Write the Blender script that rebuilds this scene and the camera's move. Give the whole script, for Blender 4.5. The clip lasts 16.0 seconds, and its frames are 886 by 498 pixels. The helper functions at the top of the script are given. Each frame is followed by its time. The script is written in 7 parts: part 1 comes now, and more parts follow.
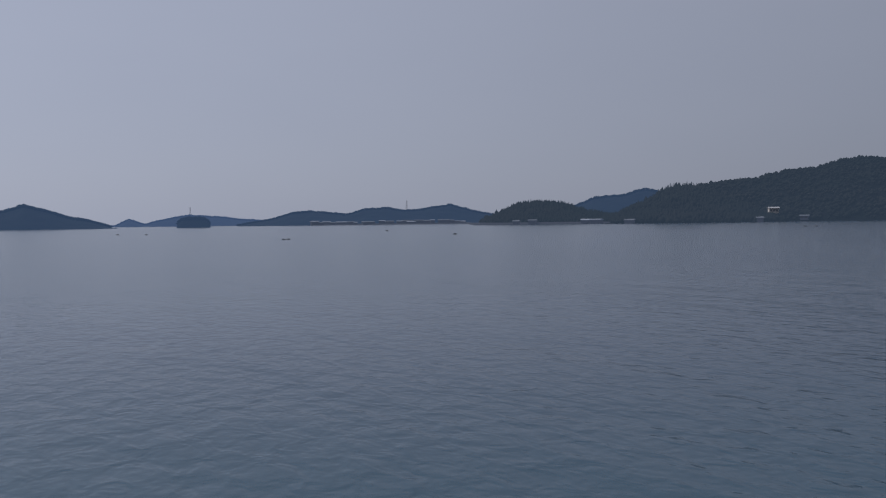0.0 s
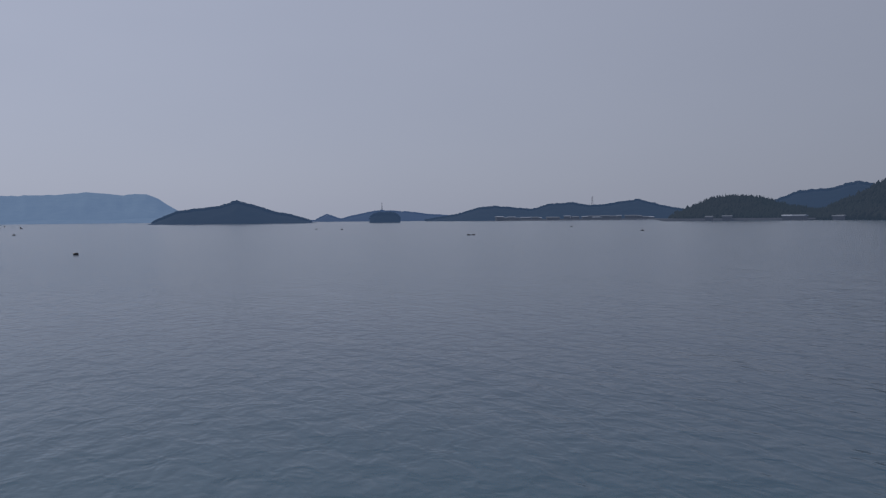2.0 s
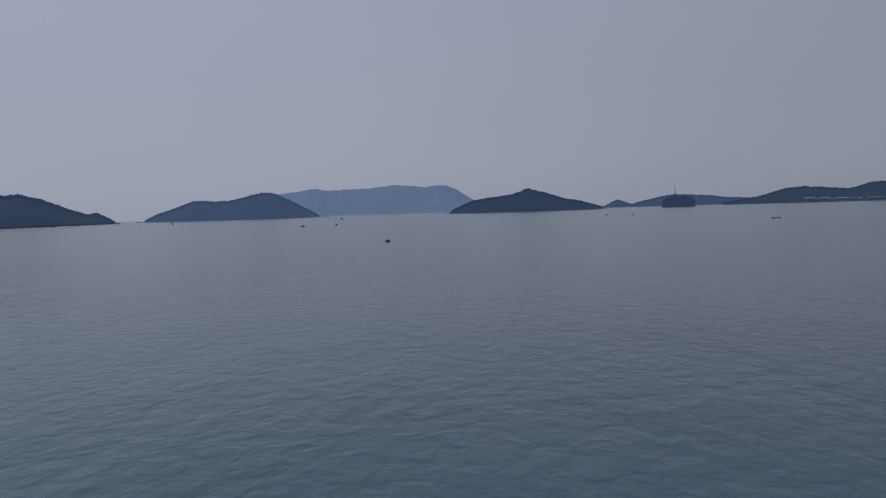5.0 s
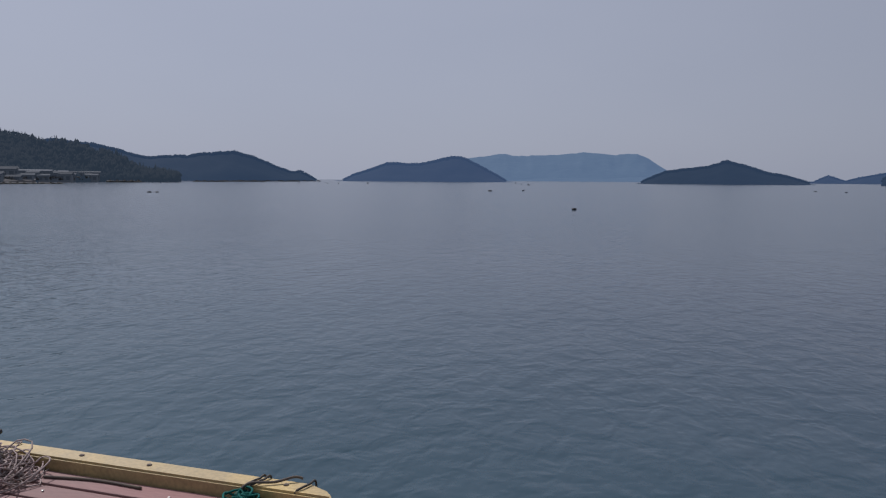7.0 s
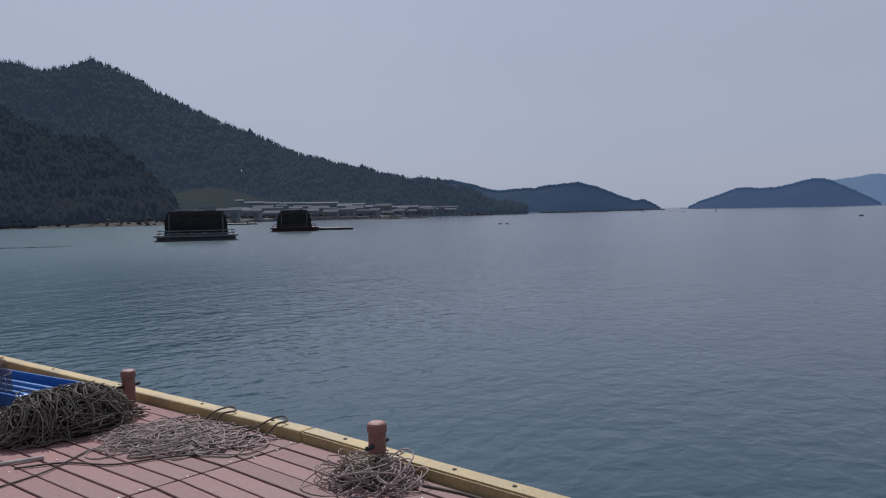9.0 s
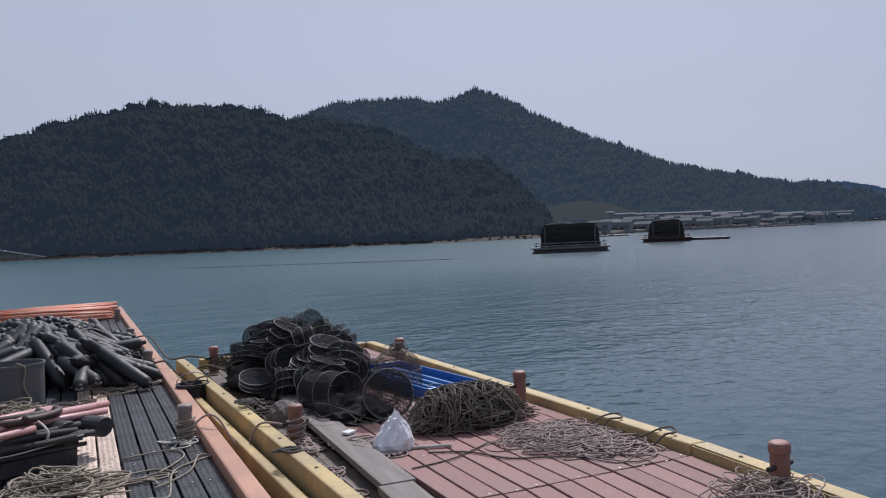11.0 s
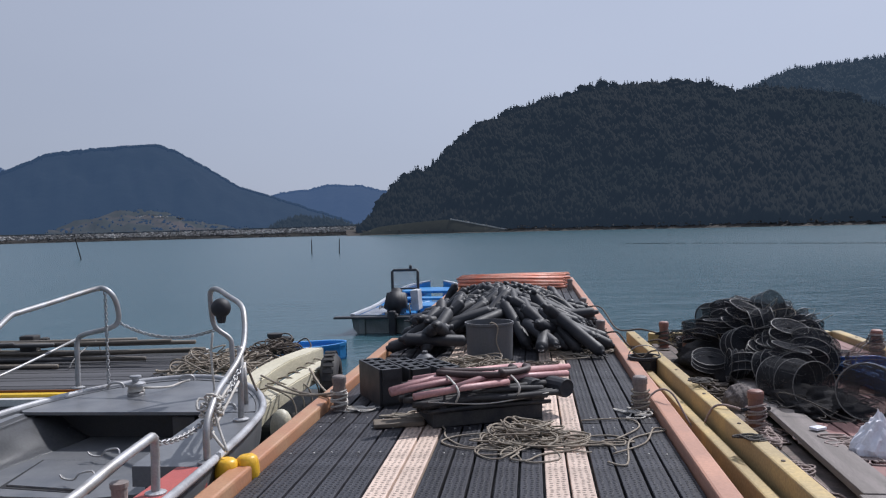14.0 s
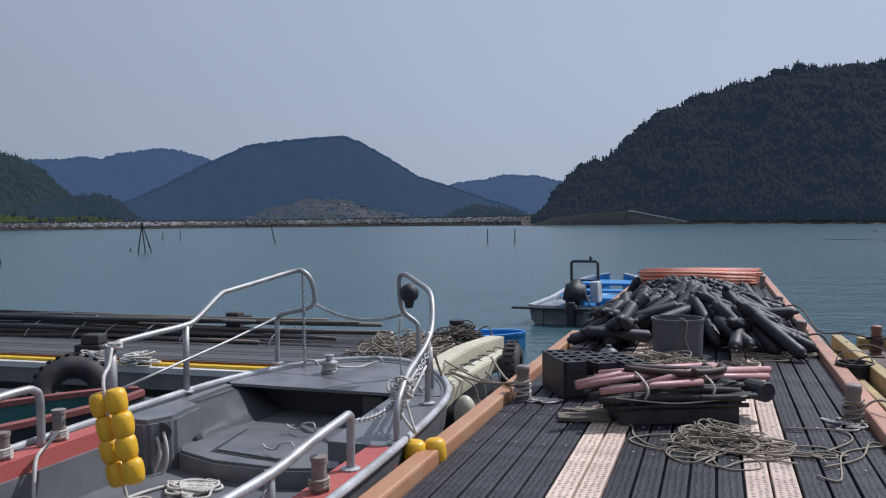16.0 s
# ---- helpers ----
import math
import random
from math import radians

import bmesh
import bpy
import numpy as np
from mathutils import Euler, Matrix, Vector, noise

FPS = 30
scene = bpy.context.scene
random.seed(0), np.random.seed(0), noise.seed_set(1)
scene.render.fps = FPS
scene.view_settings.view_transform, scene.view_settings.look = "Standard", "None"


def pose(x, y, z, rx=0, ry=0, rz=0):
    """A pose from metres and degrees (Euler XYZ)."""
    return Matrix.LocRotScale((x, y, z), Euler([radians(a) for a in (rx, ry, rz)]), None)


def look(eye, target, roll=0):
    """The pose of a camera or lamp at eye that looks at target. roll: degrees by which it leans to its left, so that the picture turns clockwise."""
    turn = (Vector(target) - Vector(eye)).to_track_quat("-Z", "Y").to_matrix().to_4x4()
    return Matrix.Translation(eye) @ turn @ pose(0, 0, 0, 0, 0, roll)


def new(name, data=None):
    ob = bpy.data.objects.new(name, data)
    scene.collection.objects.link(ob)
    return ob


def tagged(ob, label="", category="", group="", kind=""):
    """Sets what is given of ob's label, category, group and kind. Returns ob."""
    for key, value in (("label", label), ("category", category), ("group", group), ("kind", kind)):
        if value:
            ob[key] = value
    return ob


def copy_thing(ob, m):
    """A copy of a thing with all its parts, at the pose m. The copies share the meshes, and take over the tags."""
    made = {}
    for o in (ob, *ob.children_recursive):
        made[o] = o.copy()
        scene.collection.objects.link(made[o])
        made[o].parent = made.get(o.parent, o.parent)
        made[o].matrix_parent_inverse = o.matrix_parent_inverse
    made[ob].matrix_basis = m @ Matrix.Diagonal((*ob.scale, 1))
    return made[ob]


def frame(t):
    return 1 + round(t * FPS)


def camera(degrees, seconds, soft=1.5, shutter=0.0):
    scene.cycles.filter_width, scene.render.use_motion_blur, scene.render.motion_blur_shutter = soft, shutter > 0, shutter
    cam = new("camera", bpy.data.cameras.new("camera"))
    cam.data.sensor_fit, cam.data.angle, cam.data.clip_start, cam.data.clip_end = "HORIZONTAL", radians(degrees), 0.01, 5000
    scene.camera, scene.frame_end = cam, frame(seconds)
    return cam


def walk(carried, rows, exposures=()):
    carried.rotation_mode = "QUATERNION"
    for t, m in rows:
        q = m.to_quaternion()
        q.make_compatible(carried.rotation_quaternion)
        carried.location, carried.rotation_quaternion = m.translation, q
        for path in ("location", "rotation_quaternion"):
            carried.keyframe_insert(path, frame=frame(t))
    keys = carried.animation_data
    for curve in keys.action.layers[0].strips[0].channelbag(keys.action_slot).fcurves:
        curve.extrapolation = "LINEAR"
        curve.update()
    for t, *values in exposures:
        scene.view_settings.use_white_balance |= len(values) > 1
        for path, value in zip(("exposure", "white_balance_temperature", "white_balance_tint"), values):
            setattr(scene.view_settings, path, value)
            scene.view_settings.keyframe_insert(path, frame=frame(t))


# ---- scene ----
LENS = 58.5
# seconds, x, y, z of the eye, pitch, lean to the left, yaw
PATH = [
    (0.0, 0.209, -0.183, 2.078, -1.96, -0.70, -123.03),
    (0.5, 0.197, -0.206, 2.074, -2.50, -0.76, -120.12),
    (1.0, 0.186, -0.235, 2.086, -2.14, -0.30, -115.74),
    (1.5, 0.180, -0.259, 2.103, -2.44, -0.46, -112.31),
    (2.0, 0.187, -0.261, 2.136, -2.15, -0.55, -109.73),
    (2.5, 0.192, -0.245, 2.140, -1.59, -1.30, -105.08),
    (3.0, 0.192, -0.249, 2.141, -2.35, -1.63, -101.01),
    (3.5, 0.183, -0.245, 2.138, -2.01, -1.37, -98.40),
    (4.0, 0.080, -0.191, 2.096, -1.34, -0.41, -97.08),
    (4.5, 0.006, -0.134, 2.081, -1.63, -0.95, -94.21),
    (4.7, 0.005, -0.138, 2.083, -1.85, -1.58, -91.76),
    (6.8, 0.022, -0.108, 2.113, -5.84, 0.73, -78.26),
    (7.0, 0.026, -0.106, 2.118, -5.00, 0.39, -75.58),
    (7.5, 0.036, -0.090, 2.116, -4.83, 0.89, -64.18),
    (8.0, 0.019, -0.057, 2.105, -5.14, 1.27, -57.72),
    (8.5, 0.012, -0.021, 2.106, -3.63, -0.96, -55.55),
    (9.0, 0.037, 0.018, 2.110, -2.70, -1.12, -51.10),
    (9.5, -0.016, 0.013, 2.116, -2.12, -1.80, -42.87),
    (10.0, -0.018, 0.057, 2.128, -1.91, -2.30, -36.16),
    (10.2, -0.022, 0.054, 2.118, -1.42, -2.66, -33.77),
    (12.3, -0.025, 0.252, 2.051, -1.83, -1.09, -11.83),
    (12.5, -0.034, 0.254, 2.060, -1.69, -1.05, -9.98),
    (13.0, -0.086, 0.227, 2.061, -1.25, -1.01, -4.49),
    (13.5, -0.122, 0.252, 2.059, -1.43, -0.99, 0.37),
    (14.0, -0.150, 0.218, 2.060, -1.55, -1.57, 6.46),
    (14.5, -0.207, 0.195, 2.063, -1.55, -1.04, 11.37),
    (15.0, -0.243, 0.218, 2.067, -1.19, -0.29, 14.33),
    (15.5, -0.259, 0.244, 2.061, -1.86, -0.20, 16.79),
    (16.0, -0.271, 0.275, 2.051, -2.01, -0.68, 19.04),
]
cam = camera(LENS, 16.0, soft=1.2)
walk(cam, [(t, pose(x, y, z, 90 + p, 0, yaw) @ pose(0, 0, 0, 0, 0, lean)) for t, x, y, z, p, lean, yaw in PATH],
     exposures=[(0.0, 0.02, 6280, 15), (2.0, -0.03, 6280, 15), (3.0, -0.14, 6270, 14), (4.0, -0.16, 6270, 14), (4.5, -0.29, 6290, 15), (7.0, -0.16, 6280, 15), (9.5, -0.06, 6120, 13), (10.2, 0.02, 6120, 13), (12.5, 0.33, 6290, 14), (14.0, 0.24, 6130, 13), (16.0, 0.16, 6020, 12)])

# ---- light ----
SUN_AZ, SUN_EL = 38.0, 50.0          # degrees clockwise from +y, and above the horizon
world = bpy.data.worlds.new("world")
scene.world = world
world.use_nodes = True
wn, wl = world.node_tree.nodes, world.node_tree.links
wn.clear()
sky = wn.new("ShaderNodeTexSky")
sky.sky_type = "NISHITA"
sky.sun_disc = False
sky.sun_elevation, sky.sun_rotation = radians(SUN_EL), radians(SUN_AZ)
sky.air_density, sky.dust_density, sky.ozone_density = 1.0, 2.0, 2.0
bg = wn.new("ShaderNodeBackground")
bg.inputs["Strength"].default_value = 0.1
out = wn.new("ShaderNodeOutputWorld")
# thin high haze evens out the blue, with faint veils of cloud in it
wtc, wmap, veil = wn.new("ShaderNodeTexCoord"), wn.new("ShaderNodeMapping"), wn.new("ShaderNodeTexNoise")
wmap.inputs["Scale"].default_value = (1.0, 1.0, 3.0)
veil.inputs["Scale"].default_value, veil.inputs["Detail"].default_value = 1.6, 4
wl.new(wtc.outputs["Generated"], wmap.inputs["Vector"])
wl.new(wmap.outputs["Vector"], veil.inputs["Vector"])
haze = wn.new("ShaderNodeMix")
haze.data_type = "RGBA"
haze.inputs["A"].default_value, haze.inputs["B"].default_value = (3.12, 3.46, 4.2, 1), (3.62, 3.95, 4.65, 1)
wl.new(veil.outputs["Fac"], haze.inputs["Factor"])
blend = wn.new("ShaderNodeMix")
blend.data_type = "RGBA"
blend.inputs["Factor"].default_value = 0.94
# the haze is brighter towards the sun
toward = wn.new("ShaderNodeVectorMath")
toward.operation = "DOT_PRODUCT"
toward.inputs[1].default_value = (math.sin(radians(SUN_AZ)) * math.cos(radians(SUN_EL)), math.cos(radians(SUN_AZ)) * math.cos(radians(SUN_EL)), math.sin(radians(SUN_EL)))
wl.new(wtc.outputs["Generated"], toward.inputs[0])
gleam = wn.new("ShaderNodeMapRange")
gleam.inputs["From Min"].default_value, gleam.inputs["From Max"].default_value = -0.3, 0.8
gleam.inputs["To Min"].default_value, gleam.inputs["To Max"].default_value = 0.62, 1.24
wl.new(toward.outputs["Value"], gleam.inputs["Value"])
lit = wn.new("ShaderNodeVectorMath")
lit.operation = "SCALE"
wl.new(haze.outputs["Result"], lit.inputs[0])
wl.new(gleam.outputs["Result"], lit.inputs["Scale"])
wl.new(sky.outputs["Color"], blend.inputs["A"])
wl.new(lit.outputs["Vector"], blend.inputs["B"])
wl.new(blend.outputs["Result"], bg.inputs["Color"])
wl.new(bg.outputs["Background"], out.inputs["Surface"])
lamp = bpy.data.lights.new("sun", "SUN")
lamp.energy, lamp.angle, lamp.color = 3.5, radians(0.8), (1.0, 0.97, 0.93)
sun = new("sun", lamp)
a, e = radians(SUN_AZ), radians(SUN_EL)
sun.matrix_world = look((math.sin(a) * math.cos(e) * 90, math.cos(a) * math.cos(e) * 90, math.sin(e) * 90), (0, 0, 0))

# ---- materials ----
MATS = {}


def material(name, color, rough=0.6, metal=0.0, vary=0.25, scale=8.0, fine=60.0, bump=0.15, bump_size=0.01,
             second=None, patch=0.5, spec=0.5, island=0.0, each=0.0, glow=None, stretch=(1, 1, 1)):
    """Two scales of noise in colour, roughness and relief; second: the colour of its stains."""
    if name in MATS:
        return MATS[name]
    m = bpy.data.materials.new(name)
    MATS[name] = m
    m.use_nodes = True
    n, l = m.node_tree.nodes, m.node_tree.links
    b = n["Principled BSDF"]
    b.inputs["Metallic"].default_value = metal
    b.inputs["Specular IOR Level"].default_value = spec
    tc = n.new("ShaderNodeTexCoord")
    mp = n.new("ShaderNodeMapping")
    mp.inputs["Scale"].default_value = stretch
    l.new(tc.outputs["Object"], mp.inputs["Vector"])
    big, small = n.new("ShaderNodeTexNoise"), n.new("ShaderNodeTexNoise")
    for tex, s, d in ((big, scale, 4), (small, fine, 3)):
        tex.inputs["Scale"].default_value, tex.inputs["Detail"].default_value = s, d
        l.new(mp.outputs["Vector"], tex.inputs["Vector"])
    ramp = n.new("ShaderNodeMapRange")
    ramp.inputs["From Min"].default_value, ramp.inputs["From Max"].default_value = 0.5 - 0.2 * patch - 0.02, 0.5 + 0.2
    l.new(big.outputs["Fac"], ramp.inputs["Value"])
    mix = n.new("ShaderNodeMix")
    mix.data_type = "RGBA"
    second = second or tuple(c * (1 - vary) for c in color)
    mix.inputs["A"].default_value, mix.inputs["B"].default_value = (*second, 1), (*color, 1)
    l.new(ramp.outputs["Result"], mix.inputs["Factor"])
    last = mix.outputs["Result"]
    val = n.new("ShaderNodeMapRange")
    val.inputs["From Min"].default_value, val.inputs["From Max"].default_value = 0.25, 0.75
    val.inputs["To Min"].default_value, val.inputs["To Max"].default_value = 1 - vary, 1 + vary
    l.new(small.outputs["Fac"], val.inputs["Value"])
    factor = val.outputs["Result"]
    for amount, node, socket in ((each, "ShaderNodeObjectInfo", "Random"), (island, "ShaderNodeNewGeometry", "Random Per Island")):
        if amount:
            info = n.new(node)
            r = n.new("ShaderNodeMapRange")
            r.inputs["To Min"].default_value, r.inputs["To Max"].default_value = 1 - amount, 1 + amount
            l.new(info.outputs[socket], r.inputs["Value"])
            mul = n.new("ShaderNodeMath")
            mul.operation = "MULTIPLY"
            l.new(factor, mul.inputs[0])
            l.new(r.outputs["Result"], mul.inputs[1])
            factor = mul.outputs["Value"]
    sc = n.new("ShaderNodeVectorMath")
    sc.operation = "SCALE"
    l.new(last, sc.inputs[0])
    l.new(factor, sc.inputs["Scale"])
    l.new(sc.outputs["Vector"], b.inputs["Base Color"])
    ro = n.new("ShaderNodeMapRange")
    ro.inputs["To Min"].default_value, ro.inputs["To Max"].default_value = max(rough - 0.15, 0.04), min(rough + 0.15, 1)
    l.new(big.outputs["Fac"], ro.inputs["Value"])
    l.new(ro.outputs["Result"], b.inputs["Roughness"])
    if bump:
        bp = n.new("ShaderNodeBump")
        bp.inputs["Strength"].default_value, bp.inputs["Distance"].default_value = bump, bump_size
        l.new(small.outputs["Fac"], bp.inputs["Height"])
        l.new(bp.outputs["Normal"], b.inputs["Normal"])
    # emission that stands in for sea haze
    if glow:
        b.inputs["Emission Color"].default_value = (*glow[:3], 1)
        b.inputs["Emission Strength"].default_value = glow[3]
    return m


def water_material():
    m = bpy.data.materials.new("sea_water")
    m.use_nodes = True
    n, l = m.node_tree.nodes, m.node_tree.links
    b = n["Principled BSDF"]
    b.inputs["IOR"].default_value = 1.33
    tc = n.new("ShaderNodeTexCoord")

    def waves(size, turn, squeeze, detail, rough=0.5):
        mp = n.new("ShaderNodeMapping")
        mp.inputs["Rotation"].default_value = (0, 0, radians(turn))
        mp.inputs["Scale"].default_value = (squeeze / size, 1 / size, 1 / size)
        t = n.new("ShaderNodeTexNoise")
        t.inputs["Scale"].default_value, t.inputs["Detail"].default_value, t.inputs["Roughness"].default_value = 1.0, detail, rough
        t.inputs["Distortion"].default_value = 0.4
        l.new(tc.outputs["Object"], mp.inputs["Vector"])
        l.new(mp.outputs["Vector"], t.inputs["Vector"])
        return t.outputs["Fac"]

    def math_node(op, x, y):
        k = n.new("ShaderNodeMath")
        k.operation = op
        for i, v in enumerate((x, y)):
            if isinstance(v, (int, float)):
                k.inputs[i].default_value = v
            else:
                l.new(v, k.inputs[i])
        return k.outputs["Value"]

    swell = waves(1.6, 20, 0.45, 2)
    ripple = waves(0.30, -12, 0.72, 2)
    chop = waves(0.13, 35, 0.8, 2)
    wind = waves(38.0, 65, 0.35, 3, 0.6)
    gust = n.new("ShaderNodeMapRange")
    gust.inputs["From Min"].default_value, gust.inputs["From Max"].default_value = 0.4, 0.62
    gust.inputs["To Min"].default_value, gust.inputs["To Max"].default_value = 0.6, 1.25
    l.new(wind, gust.inputs["Value"])
    h = math_node("ADD", math_node("MULTIPLY", swell, 0.085), math_node("MULTIPLY", ripple, 0.044))
    h = math_node("ADD", h, math_node("MULTIPLY", chop, 0.006))
    h = math_node("MULTIPLY", h, gust.outputs["Result"])
    # the breeze blows along one side of the pier, the boats' side lies in the lee
    sep = n.new("ShaderNodeSeparateXYZ")
    l.new(tc.outputs["Object"], sep.inputs["Vector"])
    breeze = n.new("ShaderNodeMapRange")
    breeze.interpolation_type = "SMOOTHSTEP"
    breeze.inputs["From Min"].default_value, breeze.inputs["From Max"].default_value = -9.0, 9.0
    breeze.inputs["To Min"].default_value, breeze.inputs["To Max"].default_value = 0.55, 1.0
    l.new(math_node("ADD", sep.outputs["X"], math_node("MULTIPLY", wind, 8.0)), breeze.inputs["Value"])
    h = math_node("MULTIPLY", h, breeze.outputs["Result"])
    # a cat's paw ruffles the water off the red pier
    paw = n.new("ShaderNodeMapRange")
    paw.interpolation_type = "SMOOTHSTEP"
    paw.inputs["From Min"].default_value, paw.inputs["From Max"].default_value = -6.0, 14.0
    paw.inputs["To Min"].default_value, paw.inputs["To Max"].default_value = 0.0, 0.24
    l.new(math_node("ADD", math_node("SUBTRACT", sep.outputs["Y"], math_node("MULTIPLY", sep.outputs["X"], 0.85)), math_node("MULTIPLY", wind, 14.0)), paw.inputs["Value"])
    side = n.new("ShaderNodeMapRange")
    side.interpolation_type = "SMOOTHSTEP"
    side.inputs["From Min"].default_value, side.inputs["From Max"].default_value = -2.0, 10.0
    l.new(sep.outputs["X"], side.inputs["Value"])
    ruffled = math_node("MULTIPLY", paw.outputs["Result"], side.outputs["Result"])
    h = math_node("MULTIPLY", h, math_node("SUBTRACT", 1.0, math_node("MULTIPLY", ruffled, 0.6)))
    # waves fade outwards to keep far water bright and even in the camera's view
    away = n.new("ShaderNodeVectorMath")
    away.operation = "LENGTH"
    l.new(tc.outputs["Object"], away.inputs[0])
    calm = n.new("ShaderNodeMapRange")
    calm.interpolation_type = "SMOOTHSTEP"
    calm.inputs["From Min"].default_value, calm.inputs["From Max"].default_value = 12.0, 110.0
    calm.inputs["To Min"].default_value, calm.inputs["To Max"].default_value = 1.0, 0.4
    l.new(away.outputs["Value"], calm.inputs["Value"])
    h = math_node("MULTIPLY", h, calm.outputs["Result"])
    # short crested wavelets in the ruffled stretch and in streaks of wind across the bay
    streak = n.new("ShaderNodeMapRange")
    streak.interpolation_type = "SMOOTHSTEP"
    streak.inputs["From Min"].default_value, streak.inputs["From Max"].default_value = 0.51, 0.60
    streak.inputs["To Min"].default_value, streak.inputs["To Max"].default_value = 0.0, 0.5
    l.new(waves(11.0, 4, 0.22, 3, 0.55), streak.inputs["Value"])
    close = n.new("ShaderNodeMapRange")
    close.interpolation_type = "SMOOTHSTEP"
    close.inputs["From Min"].default_value, close.inputs["From Max"].default_value = 14.0, 55.0
    close.inputs["To Min"].default_value, close.inputs["To Max"].default_value = 1.0, 0.0
    l.new(away.outputs["Value"], close.inputs["Value"])
    lee = n.new("ShaderNodeMapRange")
    lee.interpolation_type = "SMOOTHSTEP"
    lee.inputs["From Min"].default_value, lee.inputs["From Max"].default_value = 9.0, -3.0
    l.new(sep.outputs["X"], lee.inputs["Value"])
    crest = math_node("MULTIPLY", waves(0.34, 6, 1.15, 2, 0.55), math_node("ADD", math_node("MULTIPLY", streak.outputs["Result"], lee.outputs["Result"]), math_node("MULTIPLY", ruffled, 1.9)))
    h = math_node("ADD", h, math_node("MULTIPLY", crest, 0.085))
    # base colour greener bayward, greyer seaward, standing in for differing sky reflection
    crosswise = n.new("ShaderNodeMapRange")
    crosswise.interpolation_type = "SMOOTHSTEP"
    crosswise.inputs["From Min"].default_value, crosswise.inputs["From Max"].default_value = -10.0, 24.0
    l.new(math_node("ADD", math_node("SUBTRACT", sep.outputs["X"], math_node("MULTIPLY", sep.outputs["Y"], 0.8)), math_node("MULTIPLY", wind, 10.0)), crosswise.inputs["Value"])
    tint = n.new("ShaderNodeMix")
    tint.data_type = "RGBA"
    tint.inputs["A"].default_value, tint.inputs["B"].default_value = (0.032, 0.080, 0.100, 1), (0.020, 0.038, 0.060, 1)
    l.new(crosswise.outputs["Result"], tint.inputs["Factor"])
    l.new(tint.outputs["Result"], b.inputs["Base Color"])
    sheen = n.new("ShaderNodeMapRange")
    sheen.inputs["To Min"].default_value, sheen.inputs["To Max"].default_value = 0.27, 0.17
    l.new(crosswise.outputs["Result"], sheen.inputs["Value"])
    l.new(math_node("SUBTRACT", sheen.outputs["Result"], math_node("MULTIPLY", math_node("MULTIPLY", ruffled, close.outputs["Result"]), 0.36)), b.inputs["Roughness"])
    bp = n.new("ShaderNodeBump")
    bp.inputs["Strength"].default_value, bp.inputs["Distance"].default_value = 1.0, 1.0
    l.new(h, bp.inputs["Height"])
    l.new(bp.outputs["Normal"], b.inputs["Normal"])
    return m


# ---- mesh helpers ----
def mesh_of(bm, mat, smooth=False):
    me = bpy.data.meshes.new("mesh")
    bm.to_mesh(me)
    bm.free()
    for mm in (mat if isinstance(mat, (list, tuple)) else [mat]):
        me.materials.append(mm)
    if smooth:
        me.polygons.foreach_set("use_smooth", [True] * len(me.polygons))
    return me


def part(name, bm, mat, parent=None, label="", smooth=False, m=None):
    ob = new(name, mesh_of(bm, mat, smooth) if isinstance(bm, bmesh.types.BMesh) else bm)
    if parent:
        ob.parent = parent
    if m is not None:
        ob.matrix_basis = m
    return tagged(ob, label)


def thing(name, m=None, label="", category="", group="", kind=""):
    ob = new(name)
    if m is not None:
        ob.matrix_basis = m
    return tagged(ob, label, category, group, kind)


def box(bm, x0, y0, z0, x1, y1, z1, bevel=0.0, m=None):
    r = bmesh.ops.create_cube(bm, size=1.0)
    vs = r["verts"]
    for v in vs:
        v.co = Vector(((x0 + x1) / 2 + v.co.x * (x1 - x0), (y0 + y1) / 2 + v.co.y * (y1 - y0), (z0 + z1) / 2 + v.co.z * (z1 - z0)))
    if bevel:
        es = list({ed for v in vs for ed in v.link_edges})
        vs = list({v for f in bmesh.ops.bevel(bm, geom=es, offset=bevel, segments=2, affect="EDGES", profile=0.5)["faces"] for v in f.verts} | {v for v in vs if v.is_valid})
    if m is not None:
        bmesh.ops.transform(bm, matrix=m, verts=vs)
    return vs


def tube(bm, pts, radii, sides=8, caps=True):
    """A round bar through the points, one radius for all or one each."""
    pts = [Vector(p) for p in pts]
    if isinstance(radii, (int, float)):
        radii = [radii] * len(pts)
    rings, side = [], None
    for i, p in enumerate(pts):
        d = (pts[min(i + 1, len(pts) - 1)] - pts[max(i - 1, 0)]).normalized()
        if side is None:
            side = d.orthogonal().normalized()
        side = (side - d * side.dot(d))
        side = side.normalized() if side.length > 1e-6 else d.orthogonal().normalized()
        up = d.cross(side)
        rings.append([bm.verts.new(p + (side * math.cos(k * 2 * math.pi / sides) + up * math.sin(k * 2 * math.pi / sides)) * radii[i]) for k in range(sides)])
    for r0, r1 in zip(rings, rings[1:]):
        for k in range(sides):
            bm.faces.new((r0[k], r0[(k + 1) % sides], r1[(k + 1) % sides], r1[k]))
    if caps:
        bm.faces.new(rings[0][::-1])
        bm.faces.new(rings[-1])
    return rings


def curve_pts(pts, per=6):
    """Points on a smooth line through pts."""
    pts = [Vector(p) for p in pts]
    out_pts = []
    for i in range(len(pts) - 1):
        p0, p1, p2, p3 = pts[max(i - 1, 0)], pts[i], pts[i + 1], pts[min(i + 2, len(pts) - 1)]
        for k in range(per):
            t = k / per
            out_pts.append(0.5 * (2 * p1 + (p2 - p0) * t + (2 * p0 - 5 * p1 + 4 * p2 - p3) * t * t + (3 * p1 - p0 - 3 * p2 + p3) * t ** 3))
    return out_pts + [pts[-1]]


